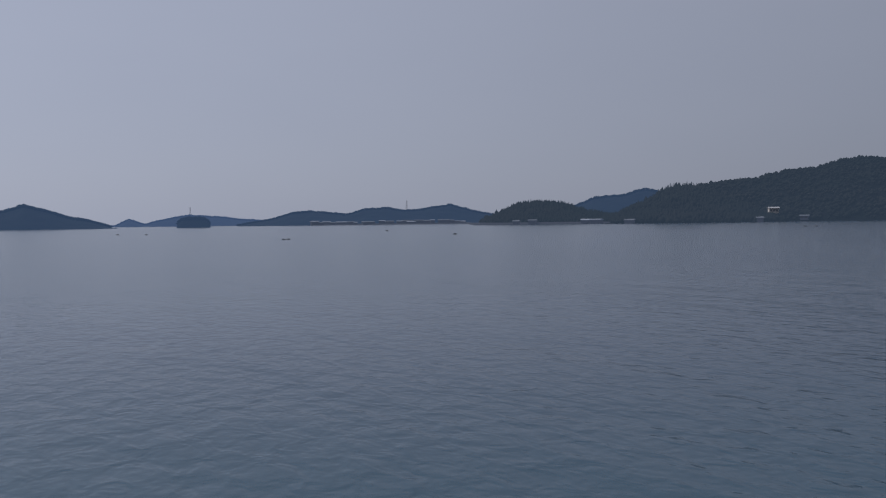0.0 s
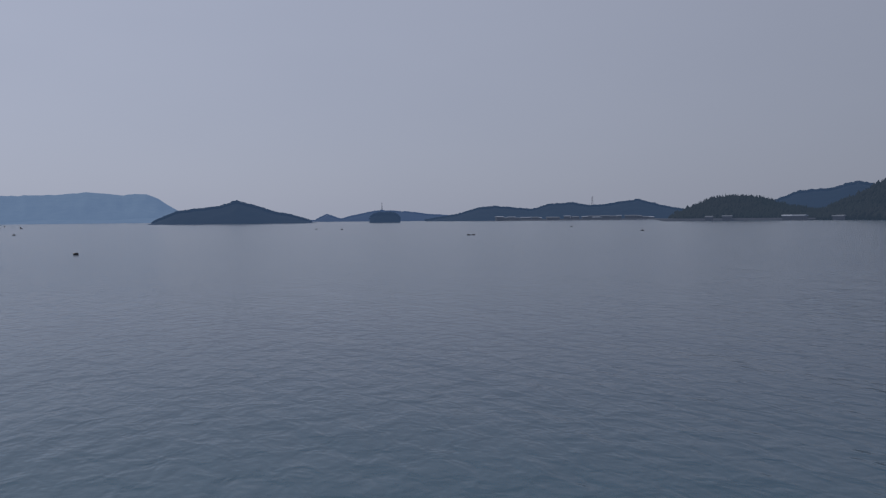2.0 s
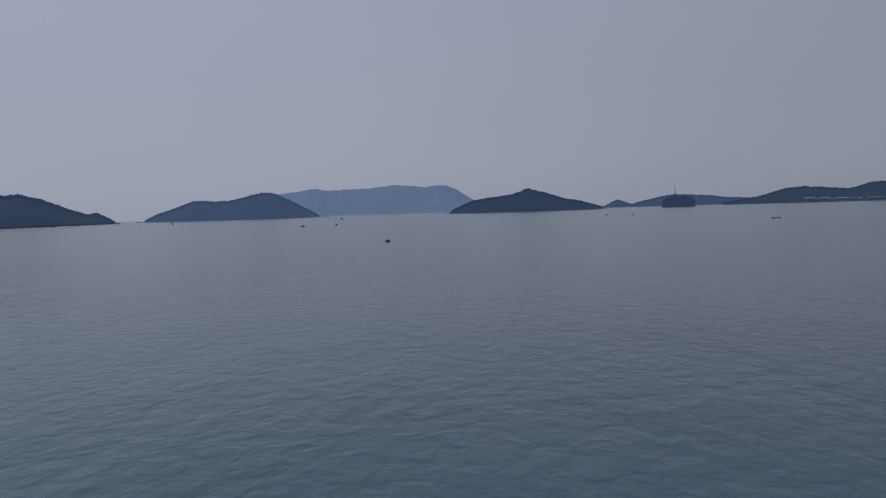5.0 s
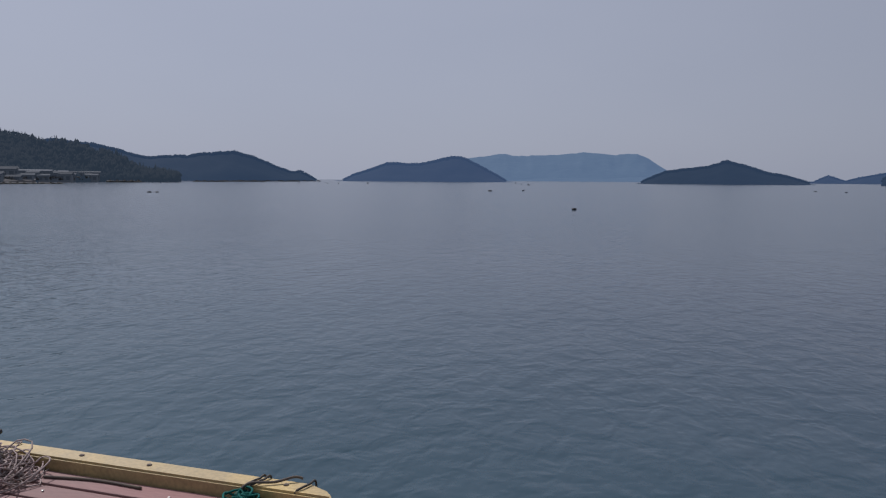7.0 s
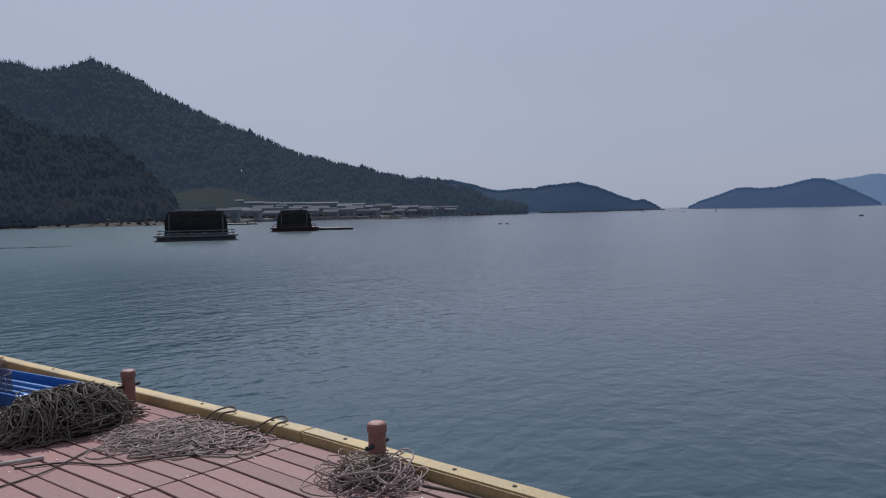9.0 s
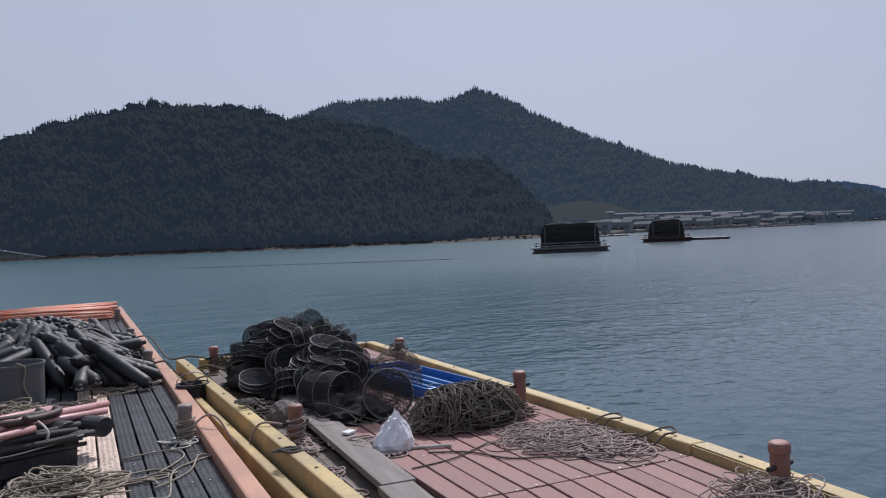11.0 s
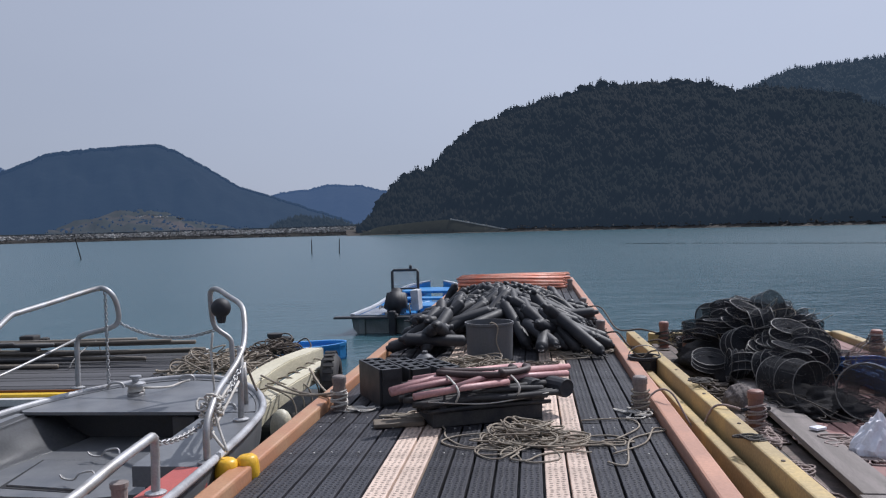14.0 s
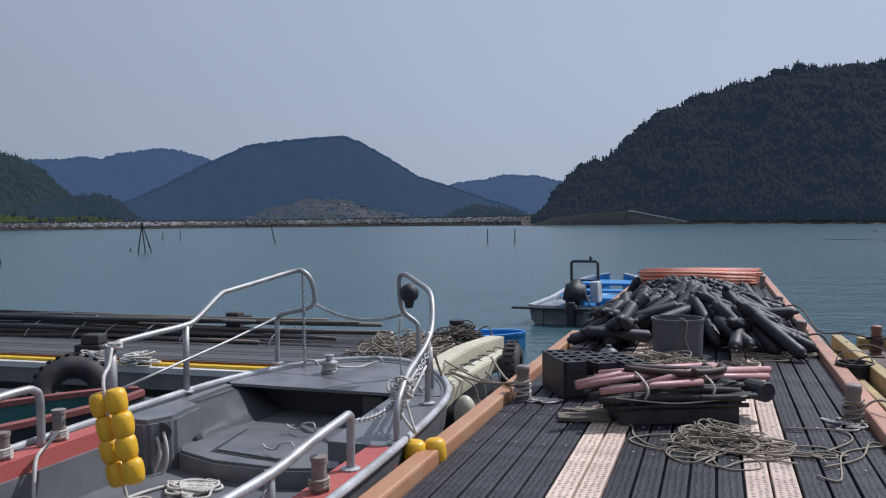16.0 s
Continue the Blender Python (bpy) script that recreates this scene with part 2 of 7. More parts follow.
def lathe(bm, prof, sides=16, m=None):
    """A turned shape from (radius, height) pairs."""
    rings = []
    for r, z in prof:
        rings.append([bm.verts.new((r * math.cos(k * 2 * math.pi / sides), r * math.sin(k * 2 * math.pi / sides), z)) for k in range(sides)])
    for r0, r1 in zip(rings, rings[1:]):
        for k in range(sides):
            bm.faces.new((r0[k], r0[(k + 1) % sides], r1[(k + 1) % sides], r1[k]))
    bm.faces.new(rings[0][::-1])
    bm.faces.new(rings[-1])
    vs = [v for r in rings for v in r]
    if m is not None:
        bmesh.ops.transform(bm, matrix=m, verts=vs)
    return vs


def at(az, r, z=0.0):
    """A place by its bearing (degrees, to the left of +y) and distance."""
    return Vector((-math.sin(radians(az)) * r, math.cos(radians(az)) * r, z))


# ---- sea ----
bm = bmesh.new()
rings = [0.0, 8, 20, 60, 200, 700, 2000, 4700]
prev = None
for r in rings:
    ring = [bm.verts.new((r * math.cos(k * math.pi / 24), r * math.sin(k * math.pi / 24), 0)) for k in range(48)] if r else [bm.verts.new((0, 0, 0))]
    if prev:
        for k in range(48):
            q = (k + 1) % 48
            bm.faces.new((prev[0], ring[k], ring[q]) if len(prev) == 1 else (prev[k], ring[k], ring[q], prev[q]))
    prev = ring
water = part("water", bm, water_material())
tagged(water, "calm grey-green sea water with small wind ripples", "water", kind="structure")

# ---- hills ----
EYE = 2.1


def smooth(t):
    t = min(max(t, 0.0), 1.0)
    return t * t * (3 - 2 * t)


def profile(ridge, az):
    """The ridge's elevation at a bearing, gliding between its summits and saddles."""
    if az >= ridge[0][0] or az <= ridge[-1][0]:
        return ridge[0][1] if az >= ridge[0][0] else ridge[-1][1]
    for (a0, e0), (a1, e1) in zip(ridge, ridge[1:]):
        if a1 <= az <= a0:
            el = e0 + (e1 - e0) * (a0 - az) / (a0 - a1)
            return el + min(max(el, 0.0), 1.0) * (0.055 * noise.noise(Vector((az * 1.1, 5.0, 0))) + 0.045 * noise.noise(Vector((az * 2.9, 1.0, 0))))


def hill(name, ridge, far, shore, back, mat, label, trees=0, tree=4.0, tree_mat=None, step=0.25, rows=14, rough=0.04,
         power=0.85, category="hill", conifer=0.96, woods_name="woods", crest_only=None, ragged=0.5, canopy=0.0):
    """A wooded hill: its crest stands at the distance far, its foot at shore, its back at back (numbers or functions of the bearing)."""
    crest_only = tree_mat not in (leaves, mid_leaves, slope_leaves) if crest_only is None else crest_only
    fn = lambda v: v if callable(v) else (lambda az: v)
    far, shore, back = fn(far), fn(shore), fn(back)
    a0, a1 = ridge[0][0], ridge[-1][0]
    cols = max(int((a0 - a1) / step), 8)
    top = {}

    def height(az, u):
        rf = far(az)
        crest = max(EYE + rf * math.tan(radians(profile(ridge, az))) - tree * (0.75 if rf < 580 else 0.45), 0.4)
        n1 = noise.noise(Vector((az * 0.35, u * 3.0, rf * 0.01)))
        n2 = noise.noise(Vector((az * 1.3, u * 9.0, 3.7)))
        if u <= 1:
            h = crest * (u ** power) * (1 + (1 - u) * (0.35 * n1 + 0.18 * n2)) + (1 - u) * u * crest * rough * 4 * n2
        else:
            h = crest * (1 - smooth(u - 1)) - 2.0 * smooth(u - 1)
        return h

    def spot(az, u):
        r = shore(az) + (far(az) - shore(az)) * u if u <= 1 else far(az) + (back(az) - far(az)) * (u - 1)
        p = at(az, r, height(az, u) if u > 0 else -0.6)
        if canopy and 0 < u <= 1:
            q = Vector((p.x * 0.11, p.y * 0.11, p.z * 0.16))
            p.z += canopy * min(u * 12, 1) * (noise.noise(q) + 0.6 * noise.noise(q * 2.3) + 0.35 * noise.noise(q * 5.1))
        return p

    bm = bmesh.new()
    grid = []
    us = [k / (rows - 1) for k in range(rows)] + [1.35, 1.7, 2.0]
    for i in range(cols + 1):
        az = a0 + (a1 - a0) * i / cols
        grid.append([bm.verts.new(spot(az, u)) for u in us])
    for c0, c1 in zip(grid, grid[1:]):
        for k in range(len(us) - 1):
            bm.faces.new((c0[k], c0[k + 1], c1[k + 1], c1[k]))
    ob = part(name, bm, mat, smooth=True)
    tagged(ob, label, category, kind="structure")
    if trees:
        rng = random.Random(len(name) * 7 + trees)
        verts, faces = [], []
        for i in range(trees):
            az = rng.uniform(a1, a0)
            u = 1.0 - abs(rng.gauss(0, 0.02)) if crest_only or i % 9 == 0 else rng.uniform(0.02, 0.99) ** 0.8
            if i % 7 == 1 and not crest_only:
                u = rng.uniform(0.01, 0.14)
            p = spot(az, u)
            if p.z < 0.4:
                continue
            s = tree * (rng.uniform(0.5, 1.0) if u < 0.95 or crest_only else 0.5 + ragged * rng.random() ** 2.0)
            add_tree(verts, faces, p, s, rng, rng.random() < conifer, 0 if far(az) > 580 else 1 if u < 0.95 else 2)
        me = bpy.data.meshes.new("mesh")
        me.from_pydata(verts, [], faces)
        me.materials.append(tree_mat)
        me.polygons.foreach_set("use_smooth", [True] * len(me.polygons))
        wood = new(woods_name, me)
        tagged(wood, "dense dark green pine and broadleaf woods on the " + category, "woods", kind="stuff")
    return spot


def lump(verts, faces, c, r, h, rng, round_one):
    """One uneven clump of leaves."""
    b0 = len(verts)
    turn = rng.uniform(0, 6.283)
    if round_one:
        rings = ((-0.55, 0.75), (0.25, 1.0))
        for z, q in rings:
            for j in range(5):
                a, f = turn + j * 1.2566 + z, r * q * rng.uniform(0.7, 1.2)
                verts.append((c.x + f * math.cos(a), c.y + f * math.sin(a), c.z + h * (z + rng.uniform(-0.2, 0.2))))
        verts.append((c.x + r * rng.uniform(-0.3, 0.3), c.y + r * rng.uniform(-0.3, 0.3), c.z + h * rng.uniform(0.7, 1.05)))
        verts.append((c.x, c.y, c.z - h))
        for j in range(5):
            k = (j + 1) % 5
            faces.append((b0 + j, b0 + k, b0 + 5 + k, b0 + 5 + j))
            faces.append((b0 + 5 + j, b0 + 5 + k, b0 + 10))
            faces.append((b0 + k, b0 + j, b0 + 11))
    else:
        for j in range(4):
            a, f = turn + j * 1.5708, r * rng.uniform(0.75, 1.2)
            verts.append((c.x + f * math.cos(a), c.y + f * math.sin(a), c.z + h * rng.uniform(-0.3, 0.3)))
        verts.append((c.x, c.y, c.z + h * rng.uniform(0.75, 1.1)))
        verts.append((c.x, c.y, c.z - h))
        for j in range(4):
            k = (j + 1) % 4
            faces.append((b0 + j, b0 + k, b0 + 4))
            faces.append((b0 + k, b0 + j, b0 + 5))


def add_tree(verts, faces, p, s, rng, pine, detail):
    """One far tree: a pine of a few ragged pads round a thin stem, or a lumpy broadleaf crown."""
    if detail == 0:
        lump(verts, faces, p + Vector((0, 0, s * 0.3)), s * rng.uniform(0.35, 0.7), s * rng.uniform(0.3, 0.55), rng, False)
        return
    if pine and detail == 2:
        lean = Vector((rng.uniform(-0.1, 0.1), rng.uniform(-0.1, 0.1), 1.0))
        b0 = len(verts)
        for q, z in ((0.025, 0.0), (0.012, 0.88)):
            for j in range(3):
                verts.append(tuple(p + lean * (z * s) + Vector((math.cos(j * 2.094), math.sin(j * 2.094), 0)) * (q * s)))
        for j in range(3):
            faces.append((b0 + j, b0 + (j + 1) % 3, b0 + 3 + (j + 1) % 3, b0 + 3 + j))
        bare = rng.uniform(0.0, 0.3)
        for k in range(6):
            z = bare + (0.93 - bare) * (k + rng.uniform(-0.25, 0.25)) / 5
            off = Vector((rng.uniform(-1, 1), rng.uniform(-1, 1), 0)) * (s * 0.10 * (1.0 - z))
            lump(verts, faces, p + lean * (z * s) + off, s * (0.27 - 0.24 * z) * rng.uniform(0.65, 1.3), s * rng.uniform(0.07, 0.14), rng, False)
        return
    if detail == 1:
        for k in range(3):
            c = p + Vector((rng.uniform(-0.7, 0.7) * s, rng.uniform(-0.7, 0.7) * s, rng.uniform(0.0, 0.45) * s))
            lump(verts, faces, c, s * rng.uniform(0.22, 0.5), s * rng.uniform(0.4, 0.95), rng, False)
        return
    count = 3
    for k in range(count):
        c = p + Vector((rng.uniform(-0.25, 0.25), rng.uniform(-0.25, 0.25), rng.uniform(0.25, 0.6))) * s
        lump(verts, faces, c, s * rng.uniform(0.3, 0.5), s * rng.uniform(0.24, 0.42), rng, detail == 2)


# sea haze is put into the woods as blue emission, stronger with distance
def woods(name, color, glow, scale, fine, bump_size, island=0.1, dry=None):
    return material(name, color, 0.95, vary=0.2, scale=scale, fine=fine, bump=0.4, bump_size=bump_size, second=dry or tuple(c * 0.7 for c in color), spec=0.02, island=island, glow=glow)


# hill ground almost black, so sunlit gaps between the trees stay dark
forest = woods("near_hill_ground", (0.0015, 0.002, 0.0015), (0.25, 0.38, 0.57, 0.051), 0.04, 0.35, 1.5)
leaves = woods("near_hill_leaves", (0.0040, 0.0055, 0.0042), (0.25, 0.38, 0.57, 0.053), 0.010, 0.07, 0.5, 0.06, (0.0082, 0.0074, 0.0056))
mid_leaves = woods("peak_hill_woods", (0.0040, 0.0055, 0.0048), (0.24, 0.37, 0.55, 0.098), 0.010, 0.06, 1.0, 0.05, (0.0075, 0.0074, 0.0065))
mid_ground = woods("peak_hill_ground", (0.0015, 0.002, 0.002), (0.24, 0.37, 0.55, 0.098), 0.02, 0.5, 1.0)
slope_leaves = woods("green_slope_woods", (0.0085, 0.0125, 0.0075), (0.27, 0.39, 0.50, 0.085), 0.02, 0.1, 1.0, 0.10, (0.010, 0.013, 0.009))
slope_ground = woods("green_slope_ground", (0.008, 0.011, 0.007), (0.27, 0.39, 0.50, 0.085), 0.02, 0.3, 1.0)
# far woods and mountain: nearly all their blue is emission for haze
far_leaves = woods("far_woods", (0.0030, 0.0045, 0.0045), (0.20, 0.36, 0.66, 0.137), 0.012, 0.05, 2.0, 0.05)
haze_blue_leaves = woods("distant_woods", (0.004, 0.005, 0.005), (0.20, 0.35, 0.67, 0.212), 0.006, 0.03, 4.0, 0.04)
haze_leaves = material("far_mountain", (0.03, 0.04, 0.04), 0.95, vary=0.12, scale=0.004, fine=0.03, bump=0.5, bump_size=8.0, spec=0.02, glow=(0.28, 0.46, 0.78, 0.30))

line = lambda *pts: (lambda az: next((r0 + (r1 - r0) * (a0 - az) / (a0 - a1) for (a0, r0), (a1, r1) in zip(pts, pts[1:]) if a1 <= az <= a0), pts[0][1] if az > pts[0][0] else pts[-1][1]))

# near hills: their wood materials glow to stand in for haze
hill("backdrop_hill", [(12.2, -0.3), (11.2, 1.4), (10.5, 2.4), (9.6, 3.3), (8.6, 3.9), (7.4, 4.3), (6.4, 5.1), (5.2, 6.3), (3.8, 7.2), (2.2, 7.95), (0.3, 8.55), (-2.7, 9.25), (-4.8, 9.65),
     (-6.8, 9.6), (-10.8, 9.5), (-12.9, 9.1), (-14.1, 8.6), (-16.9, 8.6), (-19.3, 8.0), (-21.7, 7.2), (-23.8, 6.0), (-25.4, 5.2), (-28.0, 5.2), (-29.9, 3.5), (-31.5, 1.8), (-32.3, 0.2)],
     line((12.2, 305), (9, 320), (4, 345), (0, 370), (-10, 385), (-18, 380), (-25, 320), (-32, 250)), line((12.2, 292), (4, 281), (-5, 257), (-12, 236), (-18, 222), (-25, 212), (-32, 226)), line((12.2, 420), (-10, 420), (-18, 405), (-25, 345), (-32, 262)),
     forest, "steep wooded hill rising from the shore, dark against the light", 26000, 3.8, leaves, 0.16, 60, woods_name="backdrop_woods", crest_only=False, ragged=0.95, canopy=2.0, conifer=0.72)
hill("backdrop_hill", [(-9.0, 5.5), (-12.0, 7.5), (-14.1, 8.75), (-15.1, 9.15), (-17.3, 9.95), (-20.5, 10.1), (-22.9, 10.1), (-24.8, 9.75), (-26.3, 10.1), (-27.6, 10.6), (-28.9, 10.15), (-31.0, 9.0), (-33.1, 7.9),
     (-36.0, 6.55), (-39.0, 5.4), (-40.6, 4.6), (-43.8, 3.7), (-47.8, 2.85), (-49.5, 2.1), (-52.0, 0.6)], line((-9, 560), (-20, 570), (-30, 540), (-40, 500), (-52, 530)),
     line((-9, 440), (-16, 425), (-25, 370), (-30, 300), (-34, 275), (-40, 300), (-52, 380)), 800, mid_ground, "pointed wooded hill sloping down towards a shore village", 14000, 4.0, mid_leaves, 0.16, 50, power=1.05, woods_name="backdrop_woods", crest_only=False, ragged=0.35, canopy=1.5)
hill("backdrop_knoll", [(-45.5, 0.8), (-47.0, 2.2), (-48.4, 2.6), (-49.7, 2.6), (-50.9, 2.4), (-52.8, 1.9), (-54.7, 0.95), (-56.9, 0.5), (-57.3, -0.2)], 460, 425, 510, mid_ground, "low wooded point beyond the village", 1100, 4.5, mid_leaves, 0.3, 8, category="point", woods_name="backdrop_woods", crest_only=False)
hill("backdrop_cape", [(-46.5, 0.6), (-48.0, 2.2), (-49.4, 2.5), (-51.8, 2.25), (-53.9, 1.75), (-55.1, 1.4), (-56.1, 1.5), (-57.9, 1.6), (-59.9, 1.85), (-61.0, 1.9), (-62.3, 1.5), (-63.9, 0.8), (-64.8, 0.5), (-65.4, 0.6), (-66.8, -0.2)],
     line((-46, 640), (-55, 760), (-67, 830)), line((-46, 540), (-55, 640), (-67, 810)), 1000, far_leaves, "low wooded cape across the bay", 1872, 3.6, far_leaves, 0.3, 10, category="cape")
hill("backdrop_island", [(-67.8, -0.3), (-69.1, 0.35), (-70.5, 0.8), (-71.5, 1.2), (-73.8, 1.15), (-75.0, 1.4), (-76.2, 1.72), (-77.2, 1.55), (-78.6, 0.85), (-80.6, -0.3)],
     930, 850, 1050, haze_blue_leaves, "bluish wooded island far across the water", 1584, 3.9, haze_blue_leaves, 0.2, 10, category="island")
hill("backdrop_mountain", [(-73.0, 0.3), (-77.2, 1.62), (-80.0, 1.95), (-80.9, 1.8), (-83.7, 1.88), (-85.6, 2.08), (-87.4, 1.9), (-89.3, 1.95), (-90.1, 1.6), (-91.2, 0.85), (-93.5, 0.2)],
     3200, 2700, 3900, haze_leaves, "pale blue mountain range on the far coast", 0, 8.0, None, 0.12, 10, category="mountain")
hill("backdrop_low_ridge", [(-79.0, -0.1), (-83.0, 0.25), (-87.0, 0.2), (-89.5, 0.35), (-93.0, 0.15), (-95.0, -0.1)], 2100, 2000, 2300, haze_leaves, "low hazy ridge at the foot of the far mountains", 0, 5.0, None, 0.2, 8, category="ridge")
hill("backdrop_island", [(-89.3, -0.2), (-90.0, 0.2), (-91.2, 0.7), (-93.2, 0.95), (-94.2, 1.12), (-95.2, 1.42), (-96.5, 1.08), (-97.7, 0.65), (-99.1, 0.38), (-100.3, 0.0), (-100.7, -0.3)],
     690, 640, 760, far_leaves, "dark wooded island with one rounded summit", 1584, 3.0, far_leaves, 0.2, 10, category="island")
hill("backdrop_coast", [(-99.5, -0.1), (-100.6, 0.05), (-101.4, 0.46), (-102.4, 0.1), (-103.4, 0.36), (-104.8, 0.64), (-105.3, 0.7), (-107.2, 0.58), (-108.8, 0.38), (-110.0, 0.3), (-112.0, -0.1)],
     1400, 1300, 1600, haze_blue_leaves, "low hazy hills on the far coast", 1296, 4.2, haze_blue_leaves, 0.2, 8, category="coast")
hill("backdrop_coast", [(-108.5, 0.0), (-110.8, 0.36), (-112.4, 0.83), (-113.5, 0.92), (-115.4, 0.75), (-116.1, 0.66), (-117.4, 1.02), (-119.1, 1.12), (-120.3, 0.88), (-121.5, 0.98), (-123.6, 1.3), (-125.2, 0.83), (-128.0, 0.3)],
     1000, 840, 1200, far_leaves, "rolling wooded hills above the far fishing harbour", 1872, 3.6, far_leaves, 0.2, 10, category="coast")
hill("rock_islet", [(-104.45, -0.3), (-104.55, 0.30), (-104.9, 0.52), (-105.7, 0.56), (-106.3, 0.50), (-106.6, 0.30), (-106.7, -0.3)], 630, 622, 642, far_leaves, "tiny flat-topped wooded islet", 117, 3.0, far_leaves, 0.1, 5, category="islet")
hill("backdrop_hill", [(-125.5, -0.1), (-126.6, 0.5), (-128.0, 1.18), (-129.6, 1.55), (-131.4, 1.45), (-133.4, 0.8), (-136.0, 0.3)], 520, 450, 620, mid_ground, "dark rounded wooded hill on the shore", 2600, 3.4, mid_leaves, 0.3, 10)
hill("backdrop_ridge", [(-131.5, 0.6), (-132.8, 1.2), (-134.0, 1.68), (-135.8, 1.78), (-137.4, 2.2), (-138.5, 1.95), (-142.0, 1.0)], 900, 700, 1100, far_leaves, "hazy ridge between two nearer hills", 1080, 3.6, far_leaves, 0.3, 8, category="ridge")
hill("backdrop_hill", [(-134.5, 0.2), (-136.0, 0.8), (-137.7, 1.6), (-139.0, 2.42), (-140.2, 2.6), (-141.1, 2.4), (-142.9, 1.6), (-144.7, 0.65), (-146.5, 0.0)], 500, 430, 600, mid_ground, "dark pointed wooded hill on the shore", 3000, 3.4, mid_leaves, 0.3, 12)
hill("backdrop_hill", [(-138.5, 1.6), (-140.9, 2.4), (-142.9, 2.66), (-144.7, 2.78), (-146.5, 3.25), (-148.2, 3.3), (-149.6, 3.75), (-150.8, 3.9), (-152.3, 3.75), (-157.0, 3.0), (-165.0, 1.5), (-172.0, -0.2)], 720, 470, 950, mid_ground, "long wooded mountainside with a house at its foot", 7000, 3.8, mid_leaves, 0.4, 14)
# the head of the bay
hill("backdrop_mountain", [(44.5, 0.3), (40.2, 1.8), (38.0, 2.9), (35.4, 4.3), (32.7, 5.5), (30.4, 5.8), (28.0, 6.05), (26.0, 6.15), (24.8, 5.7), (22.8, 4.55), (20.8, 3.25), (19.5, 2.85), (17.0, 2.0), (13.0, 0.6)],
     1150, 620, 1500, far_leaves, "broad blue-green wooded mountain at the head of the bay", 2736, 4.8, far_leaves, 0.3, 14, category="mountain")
hill("backdrop_mountain", [(21.0, 1.6), (18.0, 2.8), (16.3, 2.95), (14.6, 3.3), (12.2, 3.2), (10.8, 2.85), (8.0, 2.4), (4.0, 1.0)], 1500, 1100, 1900, haze_blue_leaves, "hazy rounded mountain behind the shore", 1008, 4.8, haze_blue_leaves, 0.3, 10, category="mountain")
hill("backdrop_mountain", [(66.0, 2.0), (52.0, 3.6), (46.2, 4.3), (44.6, 4.35), (43.3, 4.55), (42.4, 4.4), (41.2, 4.8), (38.7, 5.2), (37.2, 5.05), (35.4, 4.5), (32.0, 3.0)], 1700, 1200, 2100, haze_blue_leaves, "hazy blue mountain range behind the bay", 1872, 5.4, haze_blue_leaves, 0.3, 12, category="mountain")
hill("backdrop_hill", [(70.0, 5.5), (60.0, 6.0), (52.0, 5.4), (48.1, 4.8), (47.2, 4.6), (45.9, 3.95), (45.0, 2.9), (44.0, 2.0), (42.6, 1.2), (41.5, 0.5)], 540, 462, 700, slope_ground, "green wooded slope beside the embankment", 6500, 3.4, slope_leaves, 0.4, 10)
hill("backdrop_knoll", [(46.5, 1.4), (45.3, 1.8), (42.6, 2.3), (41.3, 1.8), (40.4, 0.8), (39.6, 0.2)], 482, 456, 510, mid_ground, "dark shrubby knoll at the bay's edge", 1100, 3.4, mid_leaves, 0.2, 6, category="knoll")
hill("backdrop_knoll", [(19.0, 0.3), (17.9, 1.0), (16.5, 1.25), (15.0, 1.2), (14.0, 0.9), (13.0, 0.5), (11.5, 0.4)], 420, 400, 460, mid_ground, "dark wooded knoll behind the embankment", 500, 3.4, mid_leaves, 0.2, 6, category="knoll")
# ---- floating piers ----
DECK = 0.50


def tread_material(name, color, dots):
    """Moulded plastic decking: rows of small raised studs, dust in between."""
    m = material(name, color, 0.5, vary=0.18, scale=3.0, fine=140, bump=0.1, bump_size=0.004, second=tuple(c * 1.5 + 0.012 for c in color), patch=0.2, each=0.16, spec=0.22)
    n, l = m.node_tree.nodes, m.node_tree.links
    tc = n.new("ShaderNodeTexCoord")
    v = n.new("ShaderNodeTexVoronoi")
    v.inputs["Scale"].default_value, v.inputs["Randomness"].default_value = dots, 0.25
    l.new(tc.outputs["Object"], v.inputs["Vector"])
    r = n.new("ShaderNodeMapRange")
    r.inputs["From Min"].default_value, r.inputs["From Max"].default_value = 0.22, 0.38
    r.inputs["To Min"].default_value, r.inputs["To Max"].default_value = 1.0, 0.0
    l.new(v.outputs["Distance"], r.inputs["Value"])
    b2 = n.new("ShaderNodeBump")
    b2.inputs["Strength"].default_value, b2.inputs["Distance"].default_value = 0.7, 0.006
    l.new(r.outputs["Result"], b2.inputs["Height"])
    b = n["Principled BSDF"]
    old = b.inputs["Normal"].links[0].from_socket
    l.new(old, b2.inputs["Normal"])
    l.new(b2.outputs["Normal"], b.inputs["Normal"])
    src = b.inputs["Base Color"].links[0].from_socket
    k = n.new("ShaderNodeMapRange")
    k.inputs["To Min"].default_value, k.inputs["To Max"].default_value = 1.15, 0.48
    l.new(r.outputs["Result"], k.inputs["Value"])
    sc = n.new("ShaderNodeVectorMath")
    sc.operation = "SCALE"
    l.new(src, sc.inputs[0])
    l.new(k.outputs["Result"], sc.inputs["Scale"])
    l.new(sc.outputs["Vector"], b.inputs["Base Color"])
    return m


